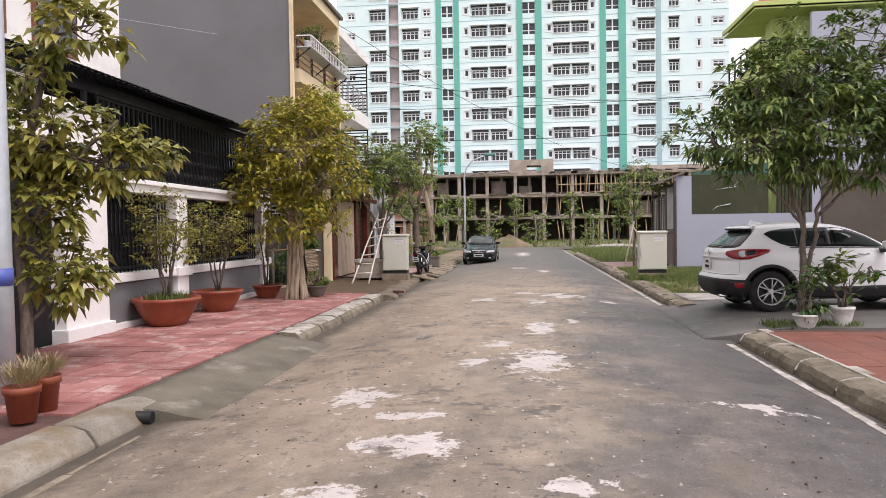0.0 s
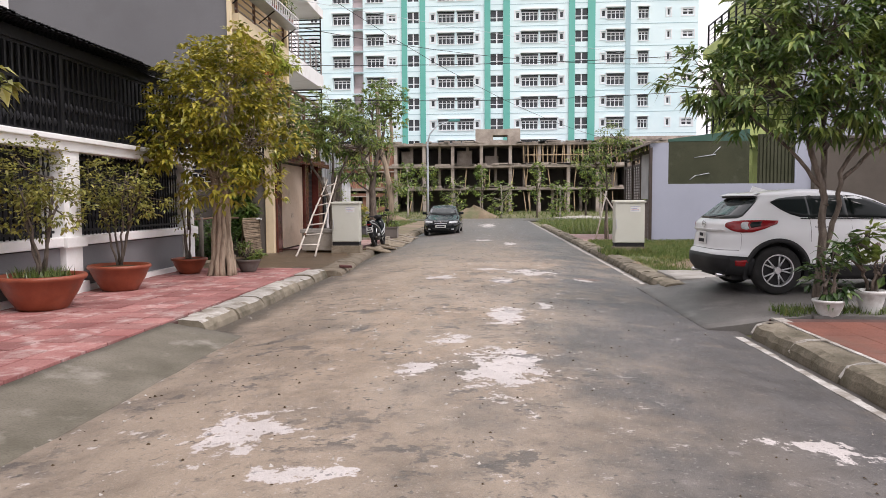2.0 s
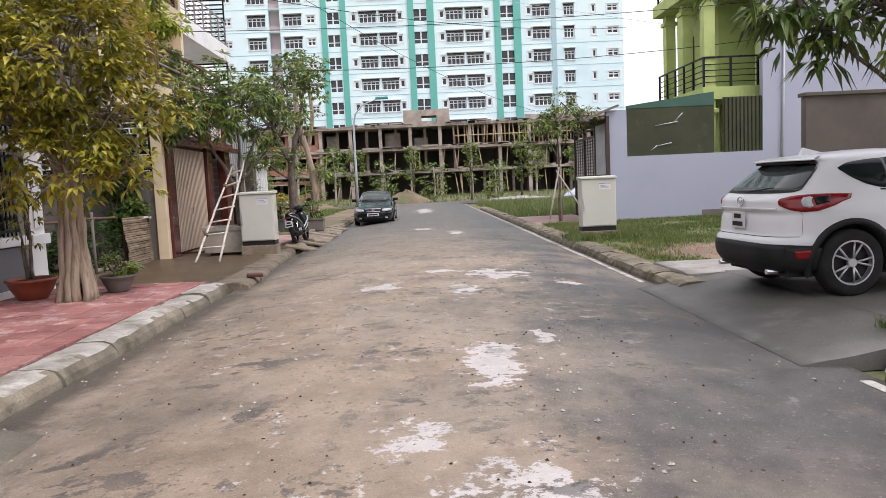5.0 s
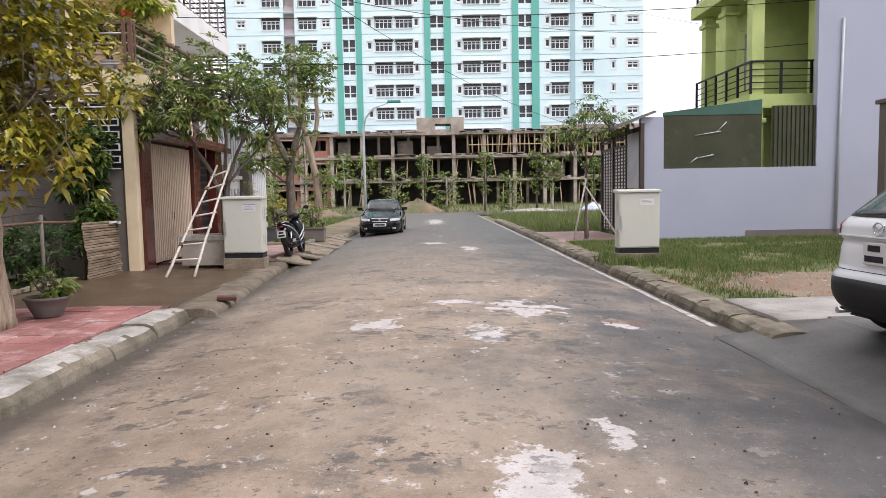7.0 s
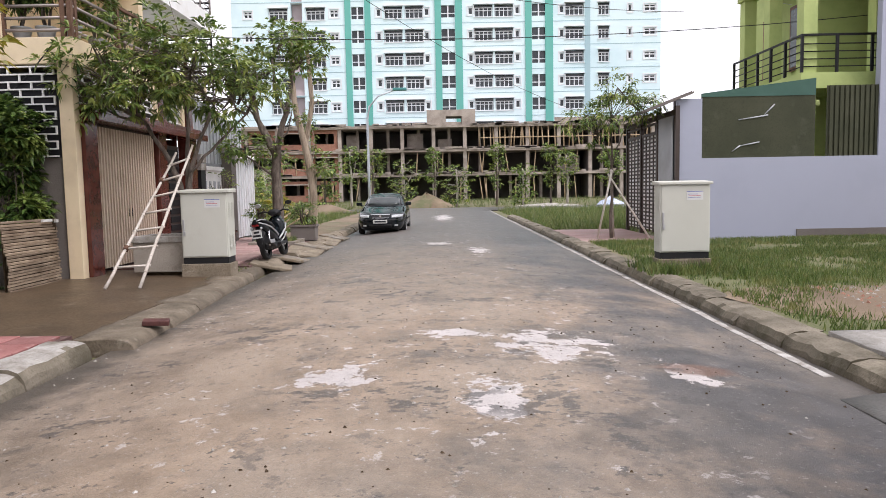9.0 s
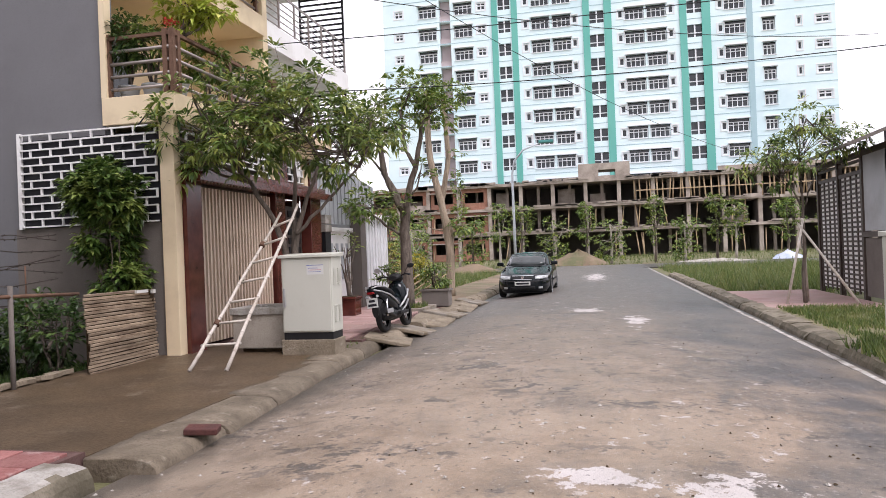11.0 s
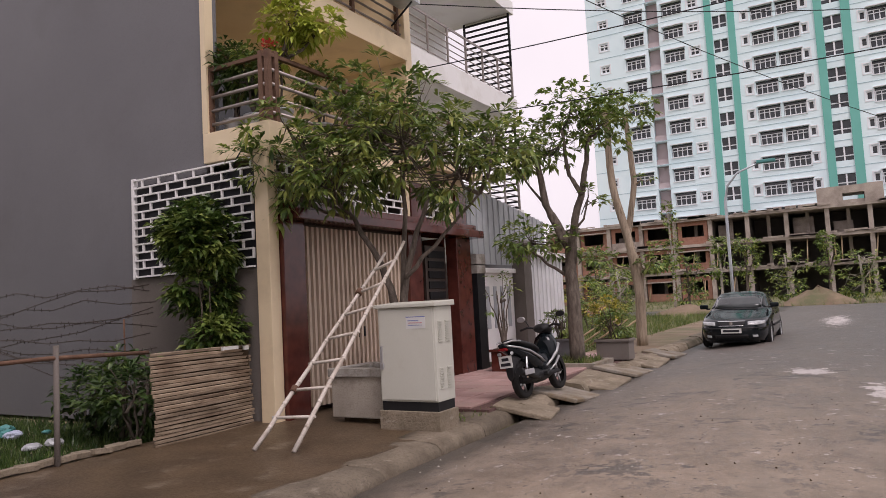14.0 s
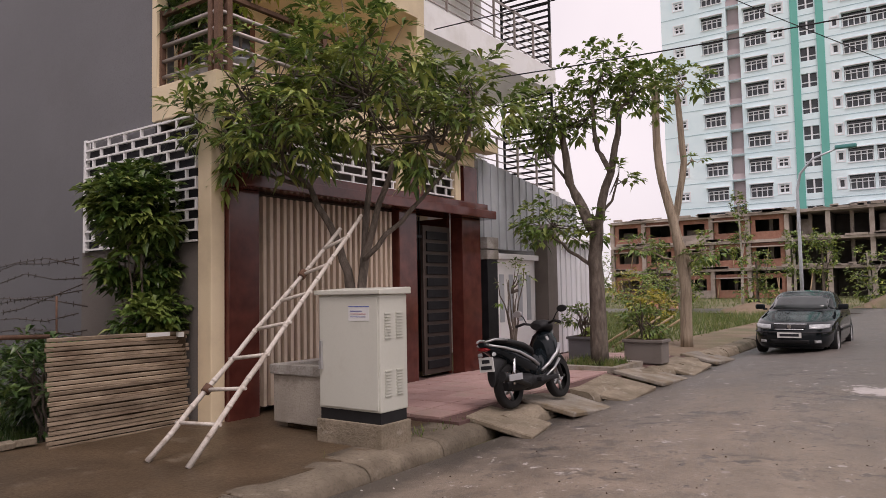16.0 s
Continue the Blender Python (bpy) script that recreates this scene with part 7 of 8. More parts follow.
        for x, z0 in ((1.44, 0.84), (2.09, 0.5), (3.14, 0.5)):
            part("door_seam", sh.patch([(x, z0, 1.2), (x + 0.005, z0, 1.2)], s, 0.002, 0.02, 3), PLASTIC, c)
        bm = bmesh.new()
        rod(bm, (0.09, s * 0.56, 0.29), (0.3, s * 0.56, 0.29), 0.032, 0.032, 10)
        part("exhaust", bm, CHROME, c)


suv()


def sedan():
    c = thing("sedan", "dark grey-green saloon car parked by the kerb", "car", (-2.15, 36.4, 0.02), -90)
    c.scale = (0.9, 0.885, 0.93)
    L = 4.76
    sh = Shell([(0.2, 0.1), (0.35, 0.0), (0.55, 0.0), (0.8, 0.04), (0.92, 0.1), (0.97, 0.35), (1.0, 0.75), (1.15, 1.0), (1.34, 1.4), (1.39, 1.65), (1.41, 1.9)],
               [(0.2, 4.62), (0.3, 4.74), (0.5, L), (0.58, 4.73), (0.68, 4.66), (0.75, 4.5), (0.82, 4.15), (0.88, 3.8), (0.93, 3.5), (0.97, 3.38), (1.1, 3.12), (1.25, 2.83), (1.35, 2.62), (1.39, 2.45), (1.41, 2.2)],
               [(0.2, 0.82), (0.35, 0.88), (0.6, 0.895), (0.8, 0.88), (0.9, 0.84), (0.96, 0.79), (1.0, 0.765), (1.3, 0.635), (1.36, 0.58), (1.39, 0.48), (1.41, 0.25)],
               [(0.2, 4.5), (0.7, 4.2), (0.9, 4.5), (1.0, 5.0), (1.3, 5.0), (1.41, 3.0)])
    levels = [0.2, 0.25, 0.3, 0.36, 0.42, 0.48, 0.54, 0.58, 0.62, 0.65, 0.68, 0.71, 0.74, 0.77, 0.8, 0.83, 0.86, 0.89, 0.92, 0.95, 0.98, 1.02, 1.08, 1.15, 1.22, 1.29, 1.34, 1.365, 1.385, 1.4, 1.41]
    axles, wr = (1.0, 3.72), 0.31
    part("body", sh.skin(levels, axles, wr + 0.05, wr), CAR_DARK, c)
    part("underbody", boxes((0.3, 4.45, -0.62, 0.62, 0.16, 0.66)), PLASTIC, c)

    def nose(rows, out=0.008, thick=0.04, n=17):
        """A panel across the front end; rows are (sideways reach, z low, z high)."""
        bm = bmesh.new()
        grid, back = [], []
        for u in np.linspace(rows[0][0], rows[-1][0], n):
            lo, hi = interp([(r[0], r[1]) for r in rows], u), interp([(r[0], r[2]) for r in rows], u)
            for lst, o in ((grid, out), (back, out - thick)):
                col = []
                for z in np.linspace(lo, hi, 4):
                    w, q = interp(sh.width, z), interp(sh.square, z)
                    p = sh.at(z, max(0.0, 1 - (abs(u) / w) ** q) ** (1 / q), o)
                    col.append(bm.verts.new((p.x, math.copysign(p.y, u), z)))
                lst.append(col)
        for g in (grid, back):
            for a, b in zip(g, g[1:]):
                for i in range(3):
                    bm.faces.new((a[i], a[i + 1], b[i + 1], b[i])).smooth = True
        for k in (0, 3):
            for a, b, d, e in zip(grid, grid[1:], back, back[1:]):
                bm.faces.new((a[k], b[k], e[k], d[k]))
        for k in (0, -1):
            for i in range(3):
                bm.faces.new((grid[k][i], grid[k][i + 1], back[k][i + 1], back[k][i]))
        return bm
    part("windscreen", nose([(-0.6, 1.0, 1.27), (-0.52, 0.99, 1.325), (0, 0.98, 1.345), (0.52, 0.99, 1.325), (0.6, 1.0, 1.27)], 0.01), SCREEN_GLASS, c, "windscreen reflecting the pale sky")
    part("grille", nose([(-0.33, 0.61, 0.69), (-0.27, 0.595, 0.695), (0.27, 0.595, 0.695), (0.33, 0.61, 0.69)], 0.014), PLASTIC, c)
    part("grille_bar", nose([(-0.34, 0.695, 0.712), (0.34, 0.695, 0.712)], 0.03), CHROME, c, "chrome grille surround")
    part("grille_bar", nose([(-0.3, 0.585, 0.598), (0.3, 0.585, 0.598)], 0.024), CHROME, c, "chrome grille surround")
    part("bumper_rub", nose([(-0.8, 0.515, 0.545), (0.8, 0.515, 0.545)], 0.02), PLASTIC, c)
    part("air_intake", nose([(-0.4, 0.29, 0.37), (0.4, 0.29, 0.37)], 0.01), PLASTIC, c)
    bm = bmesh.new()
    rod(bm, (L - 0.06, 0, 0.65), (L - 0.02, 0, 0.65), 0.045, 0.045, 14)
    part("badge", bm, CHROME, c)
    pl = part("number_plate", boxes((L + 0.005, L + 0.025, -0.25, 0.25, 0.41, 0.525)), PLATE, c, "white oblong plate")
    part("plate_print", boxes((L + 0.025, L + 0.028, -0.2, 0.2, 0.44, 0.495)), INK_AND_SHADE, pl)
    bm = bmesh.new()
    tube(bm, [(3.42, 0.55, 0.965), (3.4, 0.0, 0.985), (3.36, -0.5, 0.985)], 0.01, 0.008, 5)
    part("wiper", bm, PLASTIC, c)
    for s in (-1, 1):
        rows = [(0.4, 0.6, 0.69), (0.6, 0.595, 0.7), (0.78, 0.62, 0.695)]
        part("headlamp", nose(rows if s > 0 else [(-u, a, b) for u, a, b in rows[::-1]], 0.014), LAMP_CLEAR, c, "clear oblong headlamp")
        rows = [(0.5, 0.3, 0.36), (0.62, 0.3, 0.36)]
        part("fog_lamp", nose(rows if s > 0 else [(-u, a, b) for u, a, b in rows[::-1]], 0.012, 0.04, 5), LAMP_CLEAR, c)
        for x in axles:
            wheel(c, x, s * 0.775, wr, 0.2, 7, s)
            part("arch_trim", arch_ring(sh, x, wr, wr + 0.03, wr + 0.085, s, 0.006), CAR_DARK, c)
        part("side_window", sh.patch([(1.3, 1.02, 1.04), (1.5, 1.0, 1.25), (1.7, 0.99, 1.33), (2.0, 0.98, 1.345)], s, 0.006, 0.03, 10), CAR_GLASS, c)
        part("side_window", sh.patch([(2.08, 0.98, 1.345), (2.5, 0.98, 1.33), (2.85, 0.98, 1.2), (3.15, 0.98, 1.03)], s, 0.006, 0.03, 12), CAR_GLASS, c)
        part("side_moulding", sh.patch([(1.4, 0.5, 0.55), (3.3, 0.5, 0.55)], s, 0.014, 0.03, 10), PLASTIC, c)
        m = part("door_mirror", bevel_all(boxes((3.02, 3.14, s * 0.93 - 0.11, s * 0.93 + 0.11, 0.98, 1.1)), 0.035), CAR_DARK, c)
        part("mirror_foot", boxes((3.04, 3.1, s * 0.82 - 0.05, s * 0.82 + 0.05, 0.96, 1.0)), PLASTIC, m)
        for x in (1.95, 2.95):
            p = sh.at(0.8, sh.frac(0.8, x))
            part("door_handle", boxes((x - 0.1, x + 0.1, s * p.y - 0.02, s * p.y + 0.02, 0.785, 0.815)), CAR_DARK, c)


sedan()


def swept(stations, seg=14):
    """A smooth hull through ellipses (x, z, half-width, half-height) stacked along x."""
    bm = bmesh.new()
    rings = [[bm.verts.new((x, ry * math.cos(k), z + rz * math.sin(k))) for k in (2 * math.pi * i / seg for i in range(seg))] for x, z, ry, rz in stations]
    for a, b in zip(rings, rings[1:]):
        for i in range(seg):
            bm.faces.new((a[i], a[(i + 1) % seg], b[(i + 1) % seg], b[i])).smooth = True
    bm.faces.new(rings[0]), bm.faces.new(rings[-1][::-1])
    return bm


def scooter():
    s = thing("motor_scooter", "black and silver motor scooter on its stand", "scooter", (-3.51, 23.28, 0.165), 85)
    s.rotation_euler.x = radians(-7)
    s.scale = (0.83, 0.86, 0.87)
    for x in (0.0, 1.24):
        w = part("wheel", bmesh_ring(0.285, 0.11), RUBBER, s)
        w.location = (x, 0, 0.285)
        bm = bmesh.new()
        for k in range(5):
            a = k * 1.2566
            rod(bm, (0.03 * math.cos(a), 0, 0.03 * math.sin(a)), (0.2 * math.cos(a), 0, 0.2 * math.sin(a)), 0.022, 0.018, 5)
        rod(bm, (0, -0.065, 0), (0, 0.065, 0), 0.05, 0.05, 10)
        part("rim", bm, ALLOY, w)
        bm = bmesh.new()
        rod(bm, (0, 0.035, 0), (0, 0.045, 0), 0.11, 0.11, 18)
        part("brake_disc", bm, STEEL, w)
    part("tail_body", swept([(-0.5, 0.84, 0.05, 0.025), (-0.4, 0.8, 0.1, 0.06), (-0.2, 0.74, 0.14, 0.1), (0.05, 0.67, 0.155, 0.15), (0.3, 0.58, 0.16, 0.19), (0.5, 0.5, 0.15, 0.17), (0.66, 0.43, 0.11, 0.1)]), CAR_DARK, s)
    part("seat", swept([(-0.32, 0.88, 0.08, 0.02), (-0.22, 0.875, 0.125, 0.04), (0.05, 0.83, 0.135, 0.055), (0.35, 0.77, 0.13, 0.055), (0.55, 0.7, 0.1, 0.05), (0.62, 0.66, 0.06, 0.03)]), PLASTIC, s, "black two-step saddle")
    part("belly", swept([(0.15, 0.33, 0.1, 0.1), (0.4, 0.3, 0.13, 0.12), (0.7, 0.31, 0.14, 0.12), (0.95, 0.4, 0.13, 0.16)]), PLASTIC, s)
    part("tunnel", swept([(0.5, 0.44, 0.13, 0.16), (0.72, 0.44, 0.13, 0.2), (0.92, 0.52, 0.14, 0.24)]), CAR_DARK, s)
    part("leg_shield", swept([(0.84, 0.6, 0.12, 0.22), (0.92, 0.64, 0.21, 0.3), (1.04, 0.68, 0.2, 0.28), (1.15, 0.7, 0.12, 0.2), (1.2, 0.7, 0.05, 0.1)]), CAR_DARK, s)
    part("headlamp_cowl", swept([(0.84, 1.0, 0.08, 0.04), (0.93, 1.02, 0.15, 0.075), (1.05, 1.0, 0.15, 0.09), (1.16, 0.95, 0.08, 0.06)]), PLASTIC, s)
    part("headlamp", swept([(1.1, 0.93, 0.11, 0.05), (1.18, 0.9, 0.07, 0.03)]), LAMP_CLEAR, s)
    part("front_mudguard", swept([(0.98, 0.52, 0.05, 0.03), (1.12, 0.59, 0.08, 0.035), (1.32, 0.56, 0.075, 0.035), (1.48, 0.44, 0.05, 0.03)]), CAR_DARK, s)
    part("rear_mudguard", swept([(-0.36, 0.44, 0.06, 0.14), (-0.31, 0.5, 0.075, 0.18), (-0.22, 0.58, 0.08, 0.12), (-0.05, 0.62, 0.08, 0.05)]), PLASTIC, s)
    part("engine", swept([(-0.1, 0.3, 0.07, 0.07), (0.1, 0.31, 0.14, 0.11), (0.4, 0.32, 0.14, 0.12), (0.52, 0.34, 0.08, 0.06)]), PLASTIC, s)
    for sd in (-1, 1):
        bm = bmesh.new()
        tube(bm, [(-0.46, sd * 0.085, 0.83), (-0.2, sd * 0.15, 0.775), (0.1, sd * 0.168, 0.7), (0.4, sd * 0.165, 0.58), (0.55, sd * 0.15, 0.5)], 0.014, 0.024, 6)
        part("tail_stripe", bm, ALLOY, s, "silver tail stripe")
        bm = bmesh.new()
        tube(bm, [(0.62, sd * 0.14, 0.42), (0.8, sd * 0.165, 0.5), (0.95, sd * 0.205, 0.62), (1.08, sd * 0.19, 0.74)], 0.018, 0.03, 6)
        part("shield_stripe", bm, ALLOY, s, "silver flash along the leg shield")
        bm = bmesh.new()
        tube(bm, [(0.72, sd * 0.145, 0.34), (0.9, sd * 0.17, 0.42), (1.04, sd * 0.19, 0.54)], 0.012, 0.02, 6)
        part("shield_stripe", bm, ALLOY, s, "silver flash along the leg shield")
        part("foot_board", bevel_all(boxes((0.5, 0.96, sd * 0.14 - 0.06, sd * 0.14 + 0.06, 0.28, 0.34)), 0.015), PLASTIC, s)
        bm = bmesh.new()
        tube(bm, [(0.98, sd * 0.08, 1.02), (0.93, sd * 0.25, 1.06), (0.88, sd * 0.37, 1.03)], 0.017, 0.021, 8)
        part("handlebar", bm, PLASTIC, s)
        bm = bmesh.new()
        tube(bm, [(0.95, sd * 0.22, 1.06), (0.97, sd * 0.28, 1.16), (0.97, sd * 0.33, 1.2)], 0.008, 0.008, 5)
        part("mirror_stem", bm, PLASTIC, s)
        part("mirror", swept([(0.955, 1.21, 0.07, 0.04), (0.975, 1.21, 0.085, 0.05), (1.0, 1.21, 0.05, 0.03)], 10), (ALLOY, PLASTIC)[sd < 0], s).location = (0, sd * 0.37, 0)
        bm = bmesh.new()
        rod(bm, (1.24, sd * 0.075, 0.285), (1.08, sd * 0.065, 0.74), 0.027, 0.027, 8)
        part("fork_leg", bm, PLASTIC, s)
        bm = bmesh.new()
        rod(bm, (-0.03, sd * 0.11, 0.3), (0.02, sd * 0.12, 0.64), 0.024, 0.024, 8)
        part("shock_absorber", bm, CHROME, s)
        bm = bmesh.new()
        tube(bm, [(-0.5, sd * 0.06, 0.87), (-0.36, sd * 0.125, 0.89), (-0.12, sd * 0.145, 0.87)], 0.014, 0.014, 6)
        part("grab_rail", bm, ALLOY, s)
        bm = bmesh.new()
        rod(bm, (-0.38, sd * 0.1, 0.71), (-0.42, sd * 0.12, 0.71), 0.03, 0.022, 8)
        part("turn_signal", bm, LAMP_CLEAR, s)
    bm = bmesh.new()
    tube(bm, [(-0.36, -0.17, 0.43), (-0.1, -0.17, 0.38), (0.3, -0.14, 0.26)], 0.062, 0.03, 10)
    part("exhaust", bm, PLASTIC, s)
    part("heat_shield", bevel_all(boxes((-0.3, 0.0, -0.24, -0.226, 0.36, 0.44)), 0.005), ALLOY, s)
    part("tail_lamp", swept([(-0.5, 0.78, 0.06, 0.018), (-0.45, 0.775, 0.08, 0.028), (-0.38, 0.765, 0.07, 0.02)], 12), LAMP_RED, s)
    pl = part("number_plate", boxes((-0.44, -0.425, -0.11, 0.11, 0.5, 0.68)), PLATE, s, "small white plate")
    part("plate_print", boxes((-0.444, -0.441, -0.06, 0.06, 0.605, 0.65), (-0.444, -0.441, -0.085, 0.085, 0.53, 0.575)), INK_AND_SHADE, pl)
    bm = bmesh.new()
    rod(bm, (0.4, 0.1, 0.25), (0.42, 0.28, -0.02), 0.014, 0.014, 6)
    part("side_stand", bm, BLACK_METAL, s)


scooter()


# ---- street cabinets ----
def cabinet(at, w, d, louvre_side, base_h, rz=0):
    c = thing("street_cabinet", "pale grey steel street cabinet on concrete base", "utility cabinet", at, rz, "street cabinets")
    part("concrete_base", bevel_all(boxes((-0.02, w + 0.02, -0.02, d + 0.02, -0.05, base_h)), 0.012), CHIPPED, c)
    part("black_plinth", boxes((0.01, w - 0.01, 0.01, d - 0.01, base_h, base_h + 0.1)), PLASTIC, c, "black steel plinth")
    z0, z1 = base_h + 0.1, base_h + 1.14
    part("body", bevel_all(boxes((0, w, 0, d, z0, z1)), 0.012), CABINET, c)
    bm = boxes((-0.03, w + 0.03, -0.04, d + 0.03, z1 + 0.002, z1 + 0.05))
    for v in bm.verts:
        if v.co.z > z1 + 0.03:
            v.co.z += 0.03 * (1 - abs(v.co.y - d / 2) / d * 2) + (0.02 if v.co.y > d / 2 else 0)
    part("roof", bevel_all(bm, 0.008), CABINET, c)
    door = part("door", bevel_all(boxes((0.02, w - 0.02, -0.014, 0.0, z0 + 0.02, z1 - 0.02)), 0.006), CABINET, c)
    part("latch", bevel_all(boxes((0.03, 0.06, -0.035, -0.014, z0 + 0.42, z0 + 0.62)), 0.006), ALLOY, door, "metal latch")
    part("padlock", boxes((0.035, 0.07, -0.045, -0.02, z0 + 0.36, z0 + 0.43)), ALLOY, door)
    st = part("sticker", boxes((w * 0.52, w * 0.85, -0.0175, -0.0145, z1 - 0.235, z1 - 0.1)), PLATE, door, "white notice sticker with blue and red print")
    part("sticker_print", boxes((w * 0.52, w * 0.85, -0.0195, -0.0178, z1 - 0.11, z1 - 0.102), (w * 0.55, w * 0.74, -0.0195, -0.0178, z1 - 0.15, z1 - 0.143), (w * 0.55, w * 0.8, -0.0195, -0.0178, z1 - 0.2, z1 - 0.195)), STICKER, st)
    part("sticker_print", boxes((w * 0.56, w * 0.8, -0.0195, -0.0178, z1 - 0.175, z1 - 0.169)), STICKER_RED, st)
    x = w if louvre_side > 0 else 0
    for zc in (z0 + 0.24, z0 + 0.75):
        for y in (0.1, d - 0.12):
            for k in range(9):
                part("louvre", boxes((x - 0.008 + louvre_side * 0.004, x + 0.008 + louvre_side * 0.004, y - 0.045, y + 0.045, zc - 0.1 + k * 0.027, zc - 0.088 + k * 0.027)), CABINET, c)
    return c


cabinet((-4.34, 21.16, 0.15), 0.75, 0.38, 1, 0.17)
cabinet((3.2, 20.68, 0.13), 0.77, 0.31, -1, 0.18)

planter = thing("concrete_planter", "rendered concrete tree planter with pale slab rim", "planter", (0, 0, 0))
part("box", bevel_all(boxes((-5.25, -4.2, 21.4, 22.2, 0.17, 0.66)), 0.015), PLANTER_RENDER, planter)
# soil-dark block stands for the shaded gap beneath the box
part("underside_shade", boxes((-5.15, -4.3, 21.5, 22.15, 0.1, 0.17)), SOIL, planter)
part("rim", bevel_all(boxes((-5.28, -4.17, 21.37, 21.53, 0.66, 0.76), (-5.28, -4.17, 22.07, 22.23, 0.66, 0.76), (-5.28, -5.1, 21.53, 22.07, 0.66, 0.76), (-4.35, -4.17, 21.53, 22.07, 0.66, 0.76)), 0.01), KERB_PALE, planter)
part("soil", boxes((-5.1, -4.35, 21.53, 22.07, 0.6, 0.71)), SOIL, planter)


def ladder():
    l = thing("bamboo_ladder", "pale bamboo ladder leaning on the mango tree", "ladder", (0, 0, 0))
    fa, fb = Vector((-4.97, 19.8, 0.115)), Vector((-4.5, 19.86, 0.115))
    ta, tb = Vector((-4.56, 21.7, 2.14)), Vector((-4.29, 21.72, 2.26))
    for f, t in ((fa, ta), (fb, tb)):
        bm = bmesh.new()
        pts = [f.lerp(t, k / 10) + Vector((random.uniform(-1, 1), 0, random.uniform(-1, 1))) * 0.006 for k in range(11)]
        tube(bm, pts, 0.025, 0.019, 9)
        for k in range(1, 10):
            q = pts[k]
            d = (t - f).normalized() * 0.015
            rod(bm, q - d, q + d, 0.027 - 0.0006 * k, None, 9)
        part("rail", bm, BAMBOO, l)
    for k in range(7):
        q = 0.14 + k * 0.125
        a, b = fa.lerp(ta, q), fb.lerp(tb, q)
        bm = bmesh.new()
        e = (b - a).normalized() * 0.04
        rod(bm, a - e, b + e, 0.018, 0.016, 8)
        part("rung", bm, BAMBOO, l)
        if k in (1, 5):
            bm = bmesh.new()
            rod(bm, a - Vector((0, 0.02, 0.02)), a + Vector((0, 0.03, 0.03)), 0.042, 0.042, 10)
            part("lashing", bm, RUST, l)


ladder()


# ---- weathered panel, wire fence and litter beside the plot ----
fence = thing("sheet_barrier", "weathered slatted sheet barrier leaning by the plot", "fence", (0, 0, 0))
# soil-dark sheet stands for the shade in the gaps between slats
part("gap_shade", boxes((-6.335, -6.325, 19.7, 21.1, 0.06, 1.06)), SOIL, fence)
for k in range(24):
    z = 0.05 + k * 0.0445
    sag, lean = 0.012 * math.sin(k * 1.7), 0.045 * math.exp(-((k - 9) / 5) ** 2)
    bm = bmesh.new()
    xs = [-6.23 - 0.05 * z + lean, -6.235 - 0.05 * z + lean * 1.3, -6.3 - 0.05 * z]
    ys, dz = (19.6 + sag, 20.4, 21.13 + sag * 2), (0.0, 0.006 * math.cos(k * 2.1), -0.015)
    rows = [[bm.verts.new((x + dx, y, z + e + f)) for dx, f in ((0, 0), (0.014, 0.004), (0.016, 0.031), (0, 0.037))] for x, y, e in zip(xs, ys, dz)]
    for r, s in zip(rows, rows[1:]):
        for i in range(4):
            bm.faces.new((r[i], r[(i + 1) % 4], s[(i + 1) % 4], s[i]))
    bm.faces.new(rows[0][::-1]), bm.faces.new(rows[-1])
    part("slat", bm, OLD_SHEET, fence)
part("paper_scrap", boxes((-6.27, -6.235, 20.6, 20.85, 1.06, 1.1), (-6.27, -6.235, 20.95, 21.02, 1.04, 1.09)), PLATE, fence)

wf = thing("wire_fence", "rusty pipe and barbed wire fence round the plot", "fence", (0, 0, 0))
for y, h, m in ((17.45, 1.2, PARK_WALL), (18.67, 1.28, BROWN_WALL)):
    bm = bmesh.new()
    rod(bm, (-6.45, y, -0.05), (-6.45, y, h), 0.055 if m is PARK_WALL else 0.028, None, 4 if m is PARK_WALL else 8)
    part("post", bm, m, wf)
bm = bmesh.new()
tube(bm, [(-6.45, 16.2, 1.17), (-6.45, 17.45, 1.15), (-6.45, 18.6, 1.16), (-6.42, 19.7, 1.12)], 0.022, 0.022, 7)
part("top_rail", bm, RUST, wf)
wr_rng = random.Random(17)
for k in range(13):
    bm = bmesh.new()
    z = 0.8 + (k % 7) * 0.17
    tilt = 0.0 if k < 7 else (0.45, -0.4)[k % 2]
    pts = []
    for j in range(9):
        q = j / 8
        pts.append((-13.6 + 6.2 * q, 20.6 - 0.12 * q + 0.05 * (k % 3), z + tilt * (q - 0.5) + 0.06 * wr_rng.uniform(-1, 1) + 0.1 * math.sin(3 * q + k)))
    tube(bm, pts, 0.007, 0.007, 4)
    for q in np.linspace(0.02, 0.98, 32):
        i = min(int(q * 8), 7)
        p = Vector(pts[i]).lerp(Vector(pts[i + 1]), q * 8 - i)
        d = Vector((wr_rng.uniform(-1, 1), 0, wr_rng.uniform(-1, 1))).normalized() * 0.03
        rod(bm, p - d, p + d, 0.005, None, 4)
    part("barbed_wire", bm, DARK_BROWN_METAL, wf)
for k in (0, 4):
    x = -11.2 + k * 0.8
    bm = bmesh.new()
    rod(bm, (x, 20.55, -0.05), (x + 0.03, 20.52, 1.9 - 0.1 * k), 0.012, 0.012, 5)
    part("stake", bm, RUST, wf)
rng = random.Random(9)
